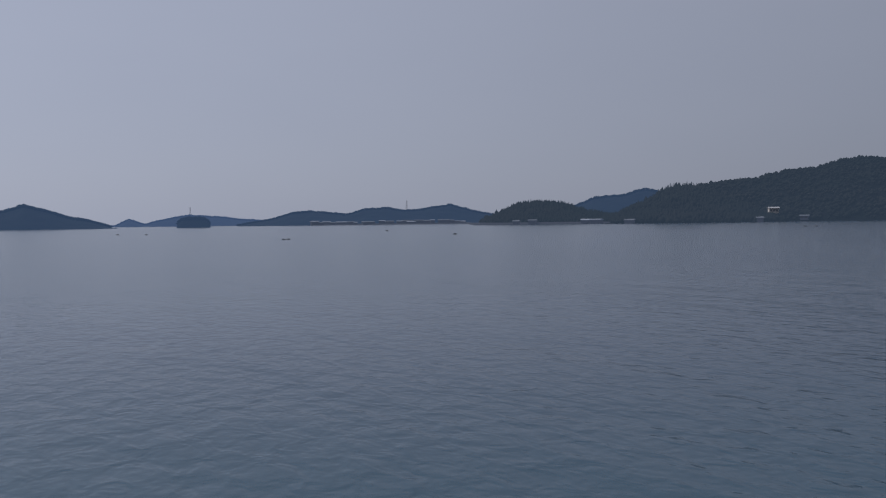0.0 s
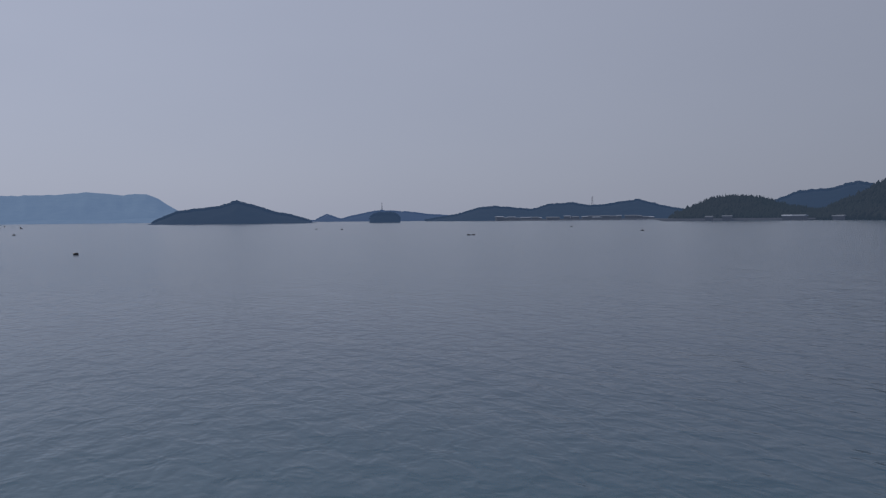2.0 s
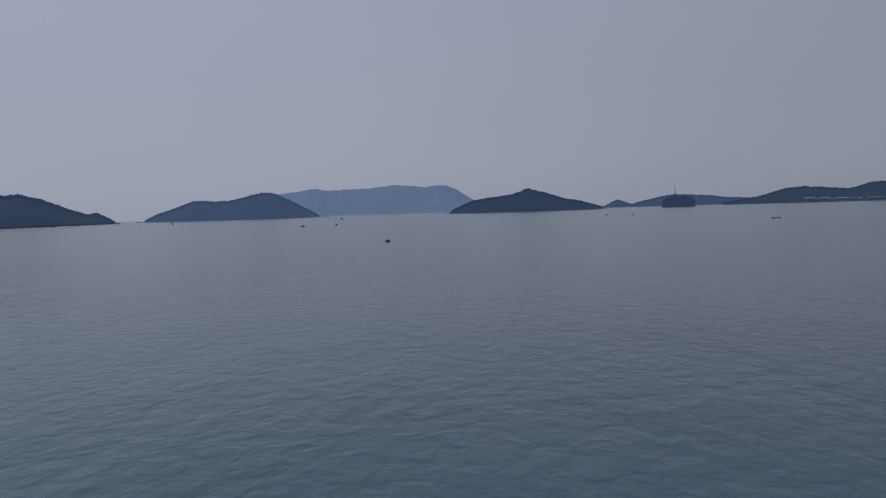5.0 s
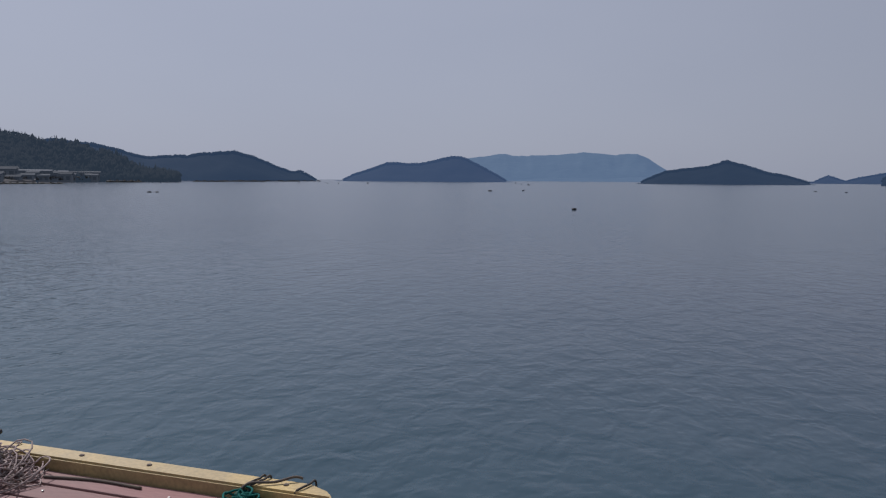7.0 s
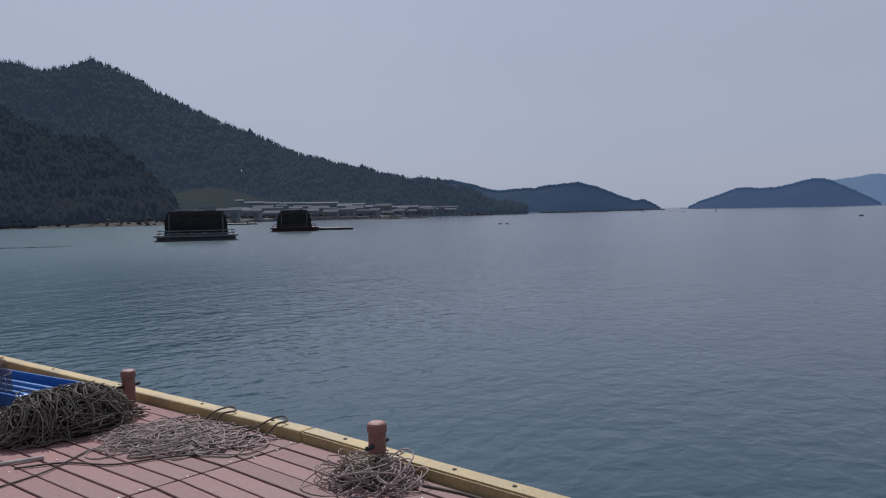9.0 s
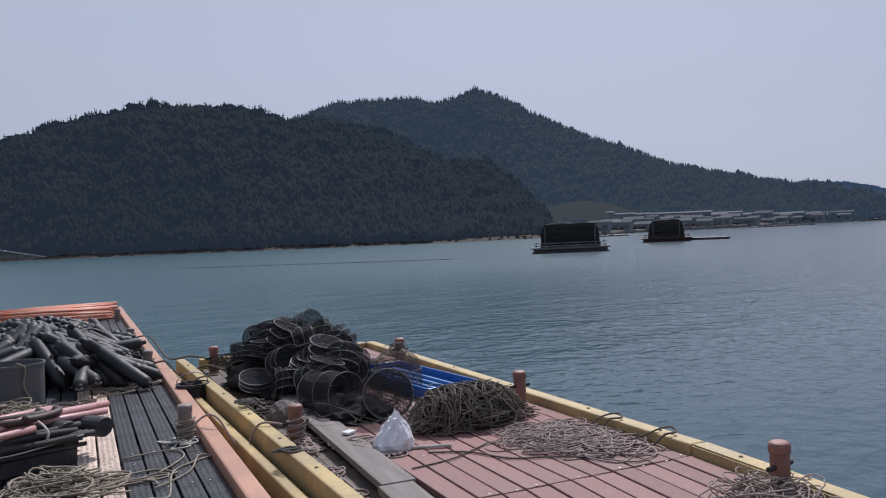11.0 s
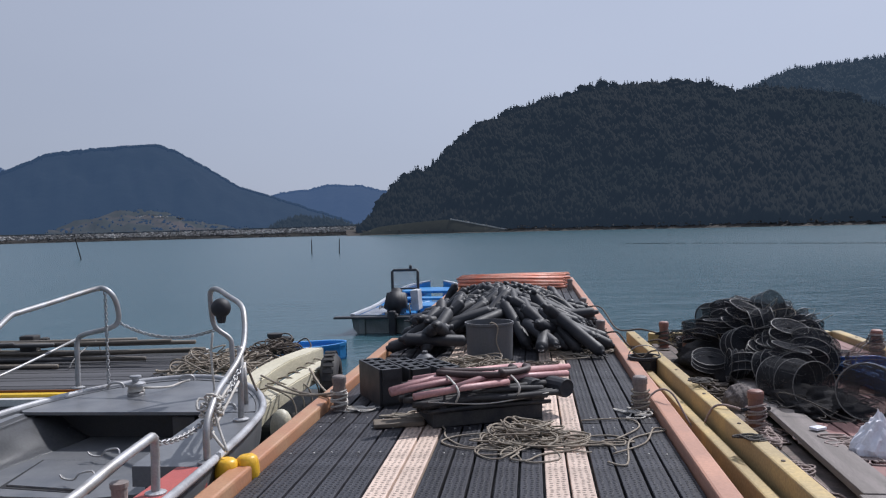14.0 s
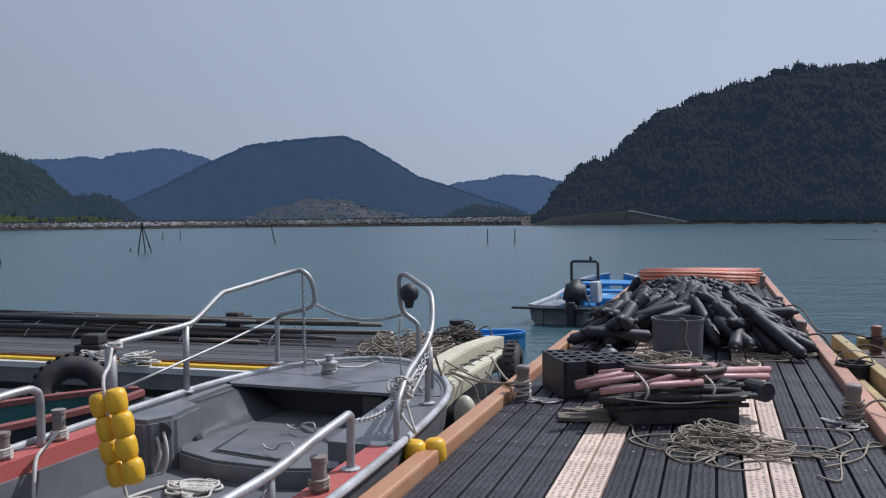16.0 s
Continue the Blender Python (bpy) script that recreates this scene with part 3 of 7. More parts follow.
dark_tread = tread_material("dark_plastic_tread", (0.0188, 0.0186, 0.0228), 26)
cream_tread = tread_material("cream_plastic_tread", (0.41, 0.32, 0.265), 26)
red_plank = material("red_brown_plank", (0.275, 0.143, 0.134), 0.72, spec=0.3, vary=0.12, scale=2.2, fine=45, bump=0.25, bump_size=0.004, second=(0.23, 0.14, 0.13), each=0.14, stretch=(1, 0.25, 1))
orange_beam = material("faded_orange_beam", (0.52, 0.27, 0.18), 0.45, vary=0.12, scale=2.5, fine=50, bump=0.15, bump_size=0.004, second=(0.43, 0.23, 0.16), patch=0.3)
tan_beam = material("faded_tan_beam", (0.44, 0.26, 0.15), 0.45, vary=0.12, scale=2.5, fine=50, bump=0.15, bump_size=0.004, second=(0.42, 0.20, 0.11), patch=0.3)
yellow_beam = material("faded_yellow_beam", (0.51, 0.37, 0.15), 0.6, vary=0.2, scale=2.5, fine=50, bump=0.15, bump_size=0.004, second=(0.36, 0.27, 0.13), patch=0.1)
dirty_plank = material("dirty_plank", (0.17, 0.13, 0.115), 0.85, vary=0.35, scale=7, fine=60, bump=0.4, bump_size=0.006, second=(0.08, 0.065, 0.058))
grey_wood = material("weathered_grey_wood", (0.24, 0.21, 0.20), 0.8, vary=0.25, scale=4, fine=60, bump=0.4, bump_size=0.006, second=(0.15, 0.13, 0.12), stretch=(4, 0.3, 4))
pontoon_foam = material("wet_black_pontoon", (0.02, 0.021, 0.022), 0.5, vary=0.3, scale=4, fine=40, second=(0.05, 0.045, 0.035), bump=0.3)
zinc = material("galvanised_steel", (0.46, 0.47, 0.49), 0.52, metal=0.6, vary=0.12, scale=8, fine=90, bump=0.08, second=(0.34, 0.33, 0.32))
pale_bolt = material("zinc_bolt", (0.62, 0.60, 0.57), 0.4, metal=0.3, vary=0.1)


def piece(w, d, h, bevel=0.006):
    bm = bmesh.new()
    box(bm, -w / 2, -d / 2, -h, w / 2, d / 2, 0, bevel)
    return bm


def deck(name, label, x0, count, pitch, y_cuts, z, look_of, beams, under, bolts, askew=0.0):
    """A floating pier: planks that run along y, edge beams, pontoons below."""
    pier = thing(name, pose(0, 0, 0), label, "pier", kind="structure")
    rng = random.Random(len(name))
    made = {}
    # planks nearer than this are turned askew to fit the camera's view
    bend_y = y_cuts[1]
    shift = lambda y: -askew * max(bend_y - y, 0.0)
    for a, b in zip(y_cuts, y_cuts[1:]):
        for i in range(count):
            mat = look_of(i)
            key = (mat.name, round(b - a, 2))
            if key not in made:
                made[key] = mesh_of(piece(pitch - 0.016, b - a - 0.012, 0.045), mat)
            part("plank", made[key], None, pier, m=pose(x0 + pitch * (i + 0.5) + shift((a + b) / 2), (a + b) / 2, z + rng.uniform(-0.003, 0.003), 0, 0, rng.uniform(-0.06, 0.06) - (math.degrees(math.atan(askew)) if b <= bend_y else 0.0)))
    for x0b, x1b, ya, yb, zb0, zb1, mat, lab in beams:
        bm = bmesh.new()
        box(bm, x0b, ya, zb0, x1b, yb, zb1, 0.018)
        part("edge_beam", bm, mat, pier, lab)
    for x0u, x1u, ya, yb in under:
        bm = bmesh.new()
        box(bm, x0u, ya, -0.25, x1u, yb, z - 0.06, 0.05)
        part("pontoon", bm, pontoon_foam, pier, "black weed-stained float block")
    bolt = None
    for by in bolts:
        for i in range(count):
            if rng.random() < 0.8:
                if bolt is None:
                    bm = bmesh.new()
                    lathe(bm, [(0.007, -0.002), (0.007, 0.003), (0.004, 0.004)], 8)
                    bolt = mesh_of(bm, pale_bolt)
                part("bolt", bolt, None, pier, m=pose(x0 + pitch * (i + rng.uniform(0.35, 0.65)) + shift(by), by + rng.uniform(-0.03, 0.03), z + 0.003))
    return pier


cream_rows = (5, 6, 12, 13)
deck("floating_pier", "long floating pier of dark plastic planks between faded orange edge beams", -1.95, 18, 0.153,
                 [-2.5, 1.5, 6.45, 10.4, 14.4, 18.4, 22.4], DECK, lambda i: cream_tread if i in cream_rows else dark_tread,
                 [(0.805, 0.94, -2.5, 22.55, 0.36, 0.585, orange_beam, "salmon-orange edge beam"), (-2.085, -1.953, -2.5, 10.75, 0.36, 0.585, tan_beam, "tan-orange edge beam"),
                  (-2.085, -1.953, 12.6, 22.55, 0.36, 0.585, tan_beam, "tan-orange edge beam"), (-1.953, 0.805, 22.41, 22.55, 0.36, 0.60, orange_beam, "orange end beam")],
                 [(-1.9, 0.75, -2.4 + 5.0 * k, 2.2 + 5.0 * k) for k in range(5)], [2.9, 5.6, 6.3, 6.6, 8.6, 10.2, 12.5, 14.2, 16.5])
side_pier = deck("floating_pier", "floating pier of red-brown planks with yellow edge beams", 1.90, 11, 0.1635, [0.95, 4.3, 8.6, 11.0], DECK, lambda i: red_plank,
                 [(3.702, 3.84, 4.31, 11.05, 0.30, 0.575, yellow_beam, "faded yellow edge beam"), (1.37, 3.70, 10.99, 11.12, 0.34, 0.57, yellow_beam, "faded yellow end beam")],
                 [(1.45, 3.62, 1.1 + 3.4 * k, 4.2 + 3.4 * k) for k in range(3)], [1.6, 2.2, 2.9, 3.6, 4.3, 5.3], 0.07)
for w, x, y0, y1, z0, z1, lab in ((0.058, 1.291, -5.2, 5.35, 0.42, 0.61, "faded yellow edge beam"), (0.044, 1.144, -5.2, 5.45, 0.24, 0.485, "lower yellow fender beam")):
    bm = bmesh.new()
    box(bm, -w, y0, z0, w, y1, z1, 0.014)
    part("edge_beam", bm, yellow_beam, side_pier, lab, m=pose(x, 5.6, 0, 0, 0, 1.81))
# the near length of the yellow beam, its corner cut off at a slant
bm = bmesh.new()
outline = ((-0.069, 0.0), (0.069, 0.0), (0.069, -2.80), (0.005, -2.93), (-0.069, -2.98))
vs = [bm.verts.new((x, y, 0.30)) for x, y in outline] + [bm.verts.new((x, y, 0.575)) for x, y in outline]
bm.faces.new(vs[:5])
bm.faces.new(vs[5:][::-1])
for k in range(5):
    bm.faces.new((vs[k], vs[5 + k], vs[5 + (k + 1) % 5], vs[(k + 1) % 5]))
bmesh.ops.recalc_face_normals(bm, faces=bm.faces)
bmesh.ops.bevel(bm, geom=list(bm.edges), offset=0.012, segments=2, affect="EDGES")
part("edge_beam", bm, yellow_beam, side_pier, "faded yellow edge beam", m=pose(3.771, 4.3, 0, 0, 0, -4.0))
stud_bm = bmesh.new()
lathe(stud_bm, [(0.014, -0.004), (0.014, 0.004), (0.008, 0.007)], 8)
stud = mesh_of(stud_bm, dirty_plank)
for y in (1.62, 2.45, 2.9, 3.9, 4.7, 5.6, 6.9, 8.2, 9.4, 10.4):
    part("bolt", stud, None, side_pier, m=pose(3.775 - 0.07 * max(4.3 - y, 0), y, 0.576))
for y in (4.2, 5.1, 6.0, 7.0, 8.1, 9.3, 10.3):
    part("bolt", stud, None, side_pier, m=pose(1.291 - 0.0316 * (y - 5.6), y, 0.611))
# weathered boards between the yellow beam and the red planks
for k, (ya, yb) in enumerate(((1.0, 4.7), (4.72, 8.0), (8.02, 10.9))):
    bm = bmesh.new()
    box(bm, -0.115, ya, 0.50, 0.115, yb, 0.55, 0.006)
    part("board", bm, grey_wood, side_pier, "weathered grey board", m=pose((1.48, 1.56, 1.76)[k], 0, 0, 0, 0, (-2.6, -2.0, -0.2)[k]))
    for q in range(2):
        bm = bmesh.new()
        box(bm, 1.385 + 0.157 * q, ya, 0.40, 1.53 + 0.157 * q, yb, 0.445, 0.006)
        part("plank", bm, dirty_plank, side_pier, "dirt-covered plank in the gutter")
# ---- ropes, nets and gear ----
pale_rope = material("pale_rope", (0.37, 0.325, 0.265), 0.85, vary=0.25, scale=9, fine=220, bump=0.5, bump_size=0.003, second=(0.25, 0.21, 0.17), spec=0.2)
white_rope = material("white_rope", (0.62, 0.60, 0.56), 0.85, vary=0.2, scale=9, fine=220, bump=0.5, bump_size=0.003, second=(0.45, 0.42, 0.38), spec=0.2)
brown_rope = material("brown_rope", (0.135, 0.112, 0.088), 0.9, vary=0.3, scale=9, fine=200, bump=0.5, bump_size=0.003, second=(0.12, 0.10, 0.09), spec=0.2)
pink_rope = material("grey_pink_rope", (0.40, 0.315, 0.305), 0.9, vary=0.3, scale=8, fine=200, bump=0.5, bump_size=0.003, second=(0.27, 0.22, 0.20), spec=0.2)
dark_rope = material("dark_rope", (0.055, 0.052, 0.05), 0.9, vary=0.4, scale=9, fine=200, bump=0.5, bump_size=0.003, second=(0.11, 0.10, 0.09), spec=0.2)
green_rope = material("green_rope", (0.01, 0.13, 0.11), 0.85, vary=0.3, scale=9, fine=200, bump=0.5, bump_size=0.003, spec=0.2)
black_plastic = material("black_plastic", (0.018, 0.0195, 0.026), 0.6, vary=0.25, scale=7, fine=70, bump=0.15, bump_size=0.003, second=(0.028, 0.029, 0.034), each=0.25)
rubber = material("black_rubber", (0.022, 0.0235, 0.030), 0.75, vary=0.3, scale=8, fine=90, bump=0.3, bump_size=0.004, second=(0.045, 0.042, 0.04))
slate_plastic = material("slate_grey_plastic", (0.10, 0.105, 0.12), 0.55, vary=0.12, scale=5, fine=60, bump=0.08, second=(0.11, 0.11, 0.115))
pink_pipe = material("faded_pink_pipe", (0.52, 0.27, 0.26), 0.5, vary=0.15, scale=4, fine=50, second=(0.40, 0.22, 0.22), each=0.15)
orange_stick = material("orange_stick", (0.62, 0.17, 0.09), 0.5, vary=0.2, scale=3, fine=40, second=(0.66, 0.34, 0.25), each=0.25)
terracotta = material("terracotta_plastic", (0.30, 0.13, 0.10), 0.55, vary=0.15, scale=6, fine=70, second=(0.22, 0.11, 0.09), each=0.15)
grey_bollard = material("grey_bollard", (0.16, 0.15, 0.15), 0.6, vary=0.2, scale=7, fine=60, second=(0.24, 0.19, 0.17), each=0.15)
wood = material("driftwood", (0.20, 0.16, 0.12), 0.85, vary=0.3, scale=5, fine=60, bump=0.4, bump_size=0.005, second=(0.12, 0.10, 0.08), stretch=(0.4, 4, 4))
bag_white = material("white_plastic_bag", (0.80, 0.80, 0.84), 0.4, vary=0.05, scale=8, fine=40, bump=0.3, bump_size=0.01, second=(0.70, 0.70, 0.76))
blue_paint = material("blue_plastic", (0.012, 0.10, 0.36), 0.35, vary=0.15, scale=4, fine=50, second=(0.02, 0.13, 0.42))
blue_gloss = material("bright_blue_paint", (0.03, 0.20, 0.52), 0.35, vary=0.15, scale=3, fine=50, second=(0.05, 0.26, 0.55))


def net_material(name, color, cell, cover):
    """Knotted netting: threads with holes between them."""
    m = bpy.data.materials.new(name)
    m.use_nodes = True
    n, l = m.node_tree.nodes, m.node_tree.links
    b = n["Principled BSDF"]
    b.inputs["Base Color"].default_value = (*color, 1)
    b.inputs["Roughness"].default_value = 0.9
    b.inputs["Specular IOR Level"].default_value = 0.1
    tc = n.new("ShaderNodeTexCoord")
    v = n.new("ShaderNodeTexVoronoi")
    v.feature = "DISTANCE_TO_EDGE"
    v.inputs["Scale"].default_value = 1 / cell
    l.new(tc.outputs["Object"], v.inputs["Vector"])
    lt = n.new("ShaderNodeMath")
    lt.operation = "LESS_THAN"
    lt.inputs[1].default_value = cover
    l.new(v.outputs["Distance"], lt.inputs[0])
    l.new(lt.outputs["Value"], b.inputs["Alpha"])
    return m


black_net = net_material("black_netting", (0.034, 0.036, 0.042), 0.006, 0.10)
thin_net = net_material("thin_black_netting", (0.045, 0.046, 0.05), 0.006, 0.10)


def rope_line(name, pts, radius, mat, label, parent=None, per=6, group="", category="rope"):
    bm = bmesh.new()
    tube(bm, curve_pts(pts, per), radius, 6)
    ob = part(name, bm, mat, parent, label if parent is None else "", smooth=True)
    if parent is None:
        tagged(ob, label, category, group)
    return ob


def rope_heap(cx, cy, z, rx, ry, h, loops, radius, mat, label, seed, curl=(0.07, 0.2), name="tangled_rope", parent=None, dome=True, wild=0.0):
    """A tangle of one long rope: loops of changing size that lie on each other."""
    rng = random.Random(seed)
    pts = []
    for i in range(loops):
        a, q = rng.uniform(0, 6.283), math.sqrt(rng.random())
        x, y = cx + rx * q * math.cos(a), cy + ry * q * math.sin(a)
        r, ph, way = rng.uniform(*curl), rng.uniform(0, 6.283), rng.choice((-1, 1))
        lift = h * (1 - q * q) * rng.uniform(0.3, 1.0) if dome else h * rng.random()
        tilt = (rng.uniform(-1, 1) * (0.3 + wild), rng.uniform(-1, 1) * (0.3 + wild))
        squash = rng.uniform(0.5, 1.0)
        for k in range(6):
            t = ph + way * k * 1.05
            q2 = r * rng.uniform(0.6, 1.3)
            dx, dy = q2 * math.cos(t), q2 * math.sin(t) * squash
            pts.append((x + dx, y + dy, z + radius + max(lift + (dx * tilt[0] + dy * tilt[1]) * min(h * 4, 1), 0)))
    bm = bmesh.new()
    tube(bm, curve_pts(pts, 3), radius, 5)
    ob = part(name, bm, mat, parent, "" if parent else label, smooth=True)
    if parent is None:
        tagged(ob, label, "rope")
    return ob


def bollard(x, y, z, height, mat, label, pin=True, turns=5, rope=None, group="bollards", r=0.055):
    ob = thing("bollard", pose(x, y, z, 0, 0, x * 37 % 40), label, "bollard", group)
    bm = bmesh.new()
    lathe(bm, [(r * 1.25, 0), (r * 1.25, 0.015), (r, 0.02), (r, height - 0.07), (r * 1.12, height - 0.065), (r * 1.12, height - 0.022), (r * 1.0, height - 0.009), (r * 0.75, height - 0.002), (r * 0.4, height)], 18)
    part("post", bm, mat, ob, smooth=False)
    if pin:
        bm = bmesh.new()
        tube(bm, [(-r * 2.1, 0, height * 0.55), (r * 2.1, 0, height * 0.55)], 0.016, 8)
        part("cross_pin", bm, rubber, ob)
    if rope:
        pts = [(math.cos(k * 0.7) * (r + 0.012 + 0.006 * (k % 3)), math.sin(k * 0.7) * (r + 0.012), 0.03 + 0.0035 * k + 0.01 * math.sin(k)) for k in range(turns * 9)]
        bm = bmesh.new()
        tube(bm, pts, 0.009, 5)
        part("wound_rope", bm, rope, ob, "rope wound round the post")
    return ob


for x, y, h, rope in ((0.70, 6.83, 0.30, pale_rope), (0.71, 10.7, 0.30, brown_rope), (0.70, 14.1, 0.28, dark_rope), (0.70, 18.9, 0.28, None), (-1.84, 6.88, 0.31, white_rope)):
    bollard(x, y, DECK, h, grey_bollard, "short grey mooring post wound with rope on the pier", False, 5, rope, "mooring posts on the dark pier")
for x, y, h, rope in ((1.50, 6.40, 0.33, pink_rope), (3.57, 6.37, 0.31, None), (3.56, 9.3, 0.32, brown_rope), (3.54, 3.40, 0.32, None), (1.55, 9.3, 0.34, None), (1.50, 10.6, 0.34, dark_rope)):
    bollard(x, y, DECK - (0.06 if x < 1.7 else 0), h, terracotta, "terracotta plastic mooring post on the red pier", True, 6, rope, "mooring posts on the red pier", r=0.055)

# main pier: rope tangles
rope_heap(-0.24, 5.98, DECK, 0.30, 0.22, 0.13, 52, 0.0064, pale_rope, "tangled heap of pale thin rope on the planks", 3, (0.06, 0.17), wild=0.3)
rope_heap(-0.08, 5.84, DECK, 0.50, 0.28, 0.03, 20, 0.0064, pale_rope, "loose loops of pale thin rope on the planks", 4, (0.08, 0.22))
rope_line("rope", [(-0.42, 5.72, 0.51), (-0.66, 5.75, 0.51), (-0.82, 6.0, 0.51), (-0.86, 6.25, 0.51), (-0.95, 6.4, 0.53)], 0.0068, pale_rope, "loose end of pale rope lying on the planks")
rope_line("rope", [(-0.40, 6.1, 0.52), (-0.70, 6.05, 0.51), (-0.84, 5.88, 0.51), (-0.70, 5.72, 0.51), (-0.45, 5.66, 0.51), (-0.28, 5.62, 0.51), (-0.33, 5.46, 0.51), (-0.22, 5.42, 0.51), (-0.12, 5.56, 0.51), (0.1, 5.66, 0.51)], 0.0068, pale_rope, "pale rope laid in a loop on the planks")
rope_line("rope", [(0.4, 5.9, 0.52), (0.62, 6.3, 0.51), (0.55, 6.55, 0.51), (0.2, 6.5, 0.51)], 0.0068, pale_rope, "pale rope curled over the planks")
rope_line("rope", [(0.35, 5.55, 0.52), (0.6, 5.85, 0.51), (0.72, 6.25, 0.51), (0.8, 6.2, 0.51), (0.66, 6.1, 0.51), (0.5, 5.9, 0.51), (0.42, 5.35, 0.51), (0.3, 5.4, 0.51)], 0.0068, pale_rope, "pale rope looped towards the edge beam")
rope_line("rope", [(0.7, 6.8, 0.55), (0.85, 6.9, 0.66), (0.95, 6.75, 0.66), (1.1, 6.6, 0.4), (1.22, 6.5, 0.62), (1.38, 6.42, 0.62), (1.5, 6.4, 0.55)], 0.009, pink_rope, "mooring rope slung between two posts across the gap")
rope_line("rope", [(0.7, 10.7, 0.6), (0.9, 10.5, 0.66), (1.05, 10.3, 0.5), (1.3, 9.8, 0.66), (1.5, 9.3, 0.6)], 0.012, brown_rope, "brown mooring rope between the two piers")
rope_line("rope", [(0.7, 14.1, 0.6), (0.95, 13.6, 0.66), (1.1, 12.4, 0.45), (1.3, 11.2, 0.6), (1.5, 10.6, 0.6)], 0.012, brown_rope, "brown mooring rope running to the red pier")
rope_heap(0.64, 6.75, DECK, 0.10, 0.14, 0.03, 9, 0.007, white_rope, "frayed rope at the foot of a post", 21, (0.04, 0.1))
rope_heap(-1.62, 6.9, DECK, 0.16, 0.08, 0.03, 10, 0.006, white_rope, "frayed white rope beside a post", 22, (0.03, 0.09))
rope_heap(0.42, 10.0, DECK, 0.32, 0.6, 0.07, 34, 0.008, pale_rope, "loose pale ropes strewn on the planks", 5)
rope_heap(-0.88, 8.68, DECK, 0.52, 0.42, 0.15, 150, 0.0066, pale_rope, "loose pale ropes strewn before the black floats", 6, (0.06, 0.18), wild=0.4)
rope_heap(-1.1, 6.62, DECK, 0.22, 0.15, 0.03, 9, 0.009, pale_rope, "short pale rope on a piece of wood", 8, (0.06, 0.14))
bm = bmesh.new()
box(bm, -0.2, -0.09, 0, 0.2, 0.09, 0.035, 0.01)
tagged(part("wood_block", bm, wood, m=pose(-1.24, 6.38, DECK + 0.003, 0, 0, 14)), "weathered offcut of wood lying on the planks", "wood")

# bucket
bucket = thing("tub", pose(-0.67, 9.36, DECK) @ Matrix.Diagonal((0.92, 0.92, 1.06, 1)), "slate-grey round plastic tub standing on the pier", "tub")
bm = bmesh.new()
lathe(bm, [(0.272, 0), (0.285, 0.03), (0.298, 0.40), (0.31, 0.405), (0.31, 0.43), (0.292, 0.43), (0.268, 0.04), (0.05, 0.035)], 36)
part("tub_wall", bm, slate_plastic, bucket, smooth=False)
rope_line("hanging_rope", [(0.02, -0.2, 0.43), (0.06, -0.31, 0.45), (0.12, -0.30, 0.40), (0.10, -0.31, 0.25), (0.15, -0.30, 0.1), (0.12, -0.33, 0.01)], 0.008, pale_rope, "", bucket)

# heap of black tube floats
def float_mesh():
    bm = bmesh.new()
    prof = [(0.012, -0.46), (0.03, -0.455), (0.035, -0.42), (0.04, -0.40), (0.066, -0.385), (0.074, -0.36), (0.074, 0.34), (0.070, 0.365), (0.045, 0.385), (0.038, 0.40), (0.035, 0.42), (0.012, 0.425)]
    lathe(bm, prof, 12)
    return mesh_of(bm, black_plastic, True)


float_me = float_mesh()
eye_bm = bmesh.new()
tube(eye_bm, [(0.03 * math.cos(k * 0.785), 0, 0.45 + 0.03 * math.sin(k * 0.785)) for k in range(9)], 0.008, 6, False)
eye_me = mesh_of(eye_bm, black_plastic)
rng = random.Random(11)
heap_top = lambda x, y: 0.38 * max(0.0, 1 - ((x + 0.64) / 1.18) ** 2) ** 0.7 * max(0.0, 1 - ((y - 11.8) / 2.5) ** 2) ** 0.6
first_float = None
for i in range(250):
    x, y = rng.uniform(-1.66, 0.42), rng.uniform(9.6, 14.2)
    top = heap_top(x, y)
    if top < 0.02 or (-1.25 < x < -0.1 and y < 10.25):
        continue
    level = top * (1 if i % 4 else rng.random())
    gx, gy = heap_top(x + 0.08, y) - heap_top(x - 0.08, y), heap_top(x, y + 0.08) - heap_top(x, y - 0.08)
    down = Vector((-gx, -gy, 0))
    turn = rng.gauss(0, 24) if i % 5 < 4 else rng.uniform(0, 360)
    flat = Matrix.Rotation(radians(turn), 3, "Z") @ (down.normalized() if down.length > 1e-4 else Vector((0, -1, 0)))
    drop = math.tan(radians(rng.uniform(8, 40))) if i % 5 < 4 else rng.uniform(-0.35, 0.35)
    axis = Vector((flat.x, flat.y, -drop)).normalized()
    m = Matrix.Translation((x, y, DECK + 0.09 + level)) @ axis.to_track_quat("Z", "Y").to_matrix().to_4x4()
    low_end = min((m @ Vector((0, 0, s))).z for s in (-0.42, 0.38)) - 0.075
    if low_end < DECK:
        m = Matrix.Translation((0, 0, DECK - low_end)) @ m
    if first_float is None:
        first_float = thing("tube_float", m, "black plastic tube float in a heap on the pier", "float", "heap of black tube floats")
        part("eyelet", eye_me, None, part("float_body", float_me, None, first_float))
    else:
        copy_thing(first_float, m)
for i in range(14):
    a = rng.uniform(0, 3.14)
    x, y = rng.uniform(-1.3, 0.2), rng.uniform(11.0, 13.2)
    z = DECK + 0.22 + heap_top(x, y)
    rope_line("lashing", [(x, y, z), (x + 0.2 * math.cos(a), y + 0.2 * math.sin(a), z + 0.04), (x + 0.4 * math.cos(a), y + 0.35 * math.sin(a), z - 0.05)], 0.008, white_rope, "short frayed lashing on the black floats", group="lashings")

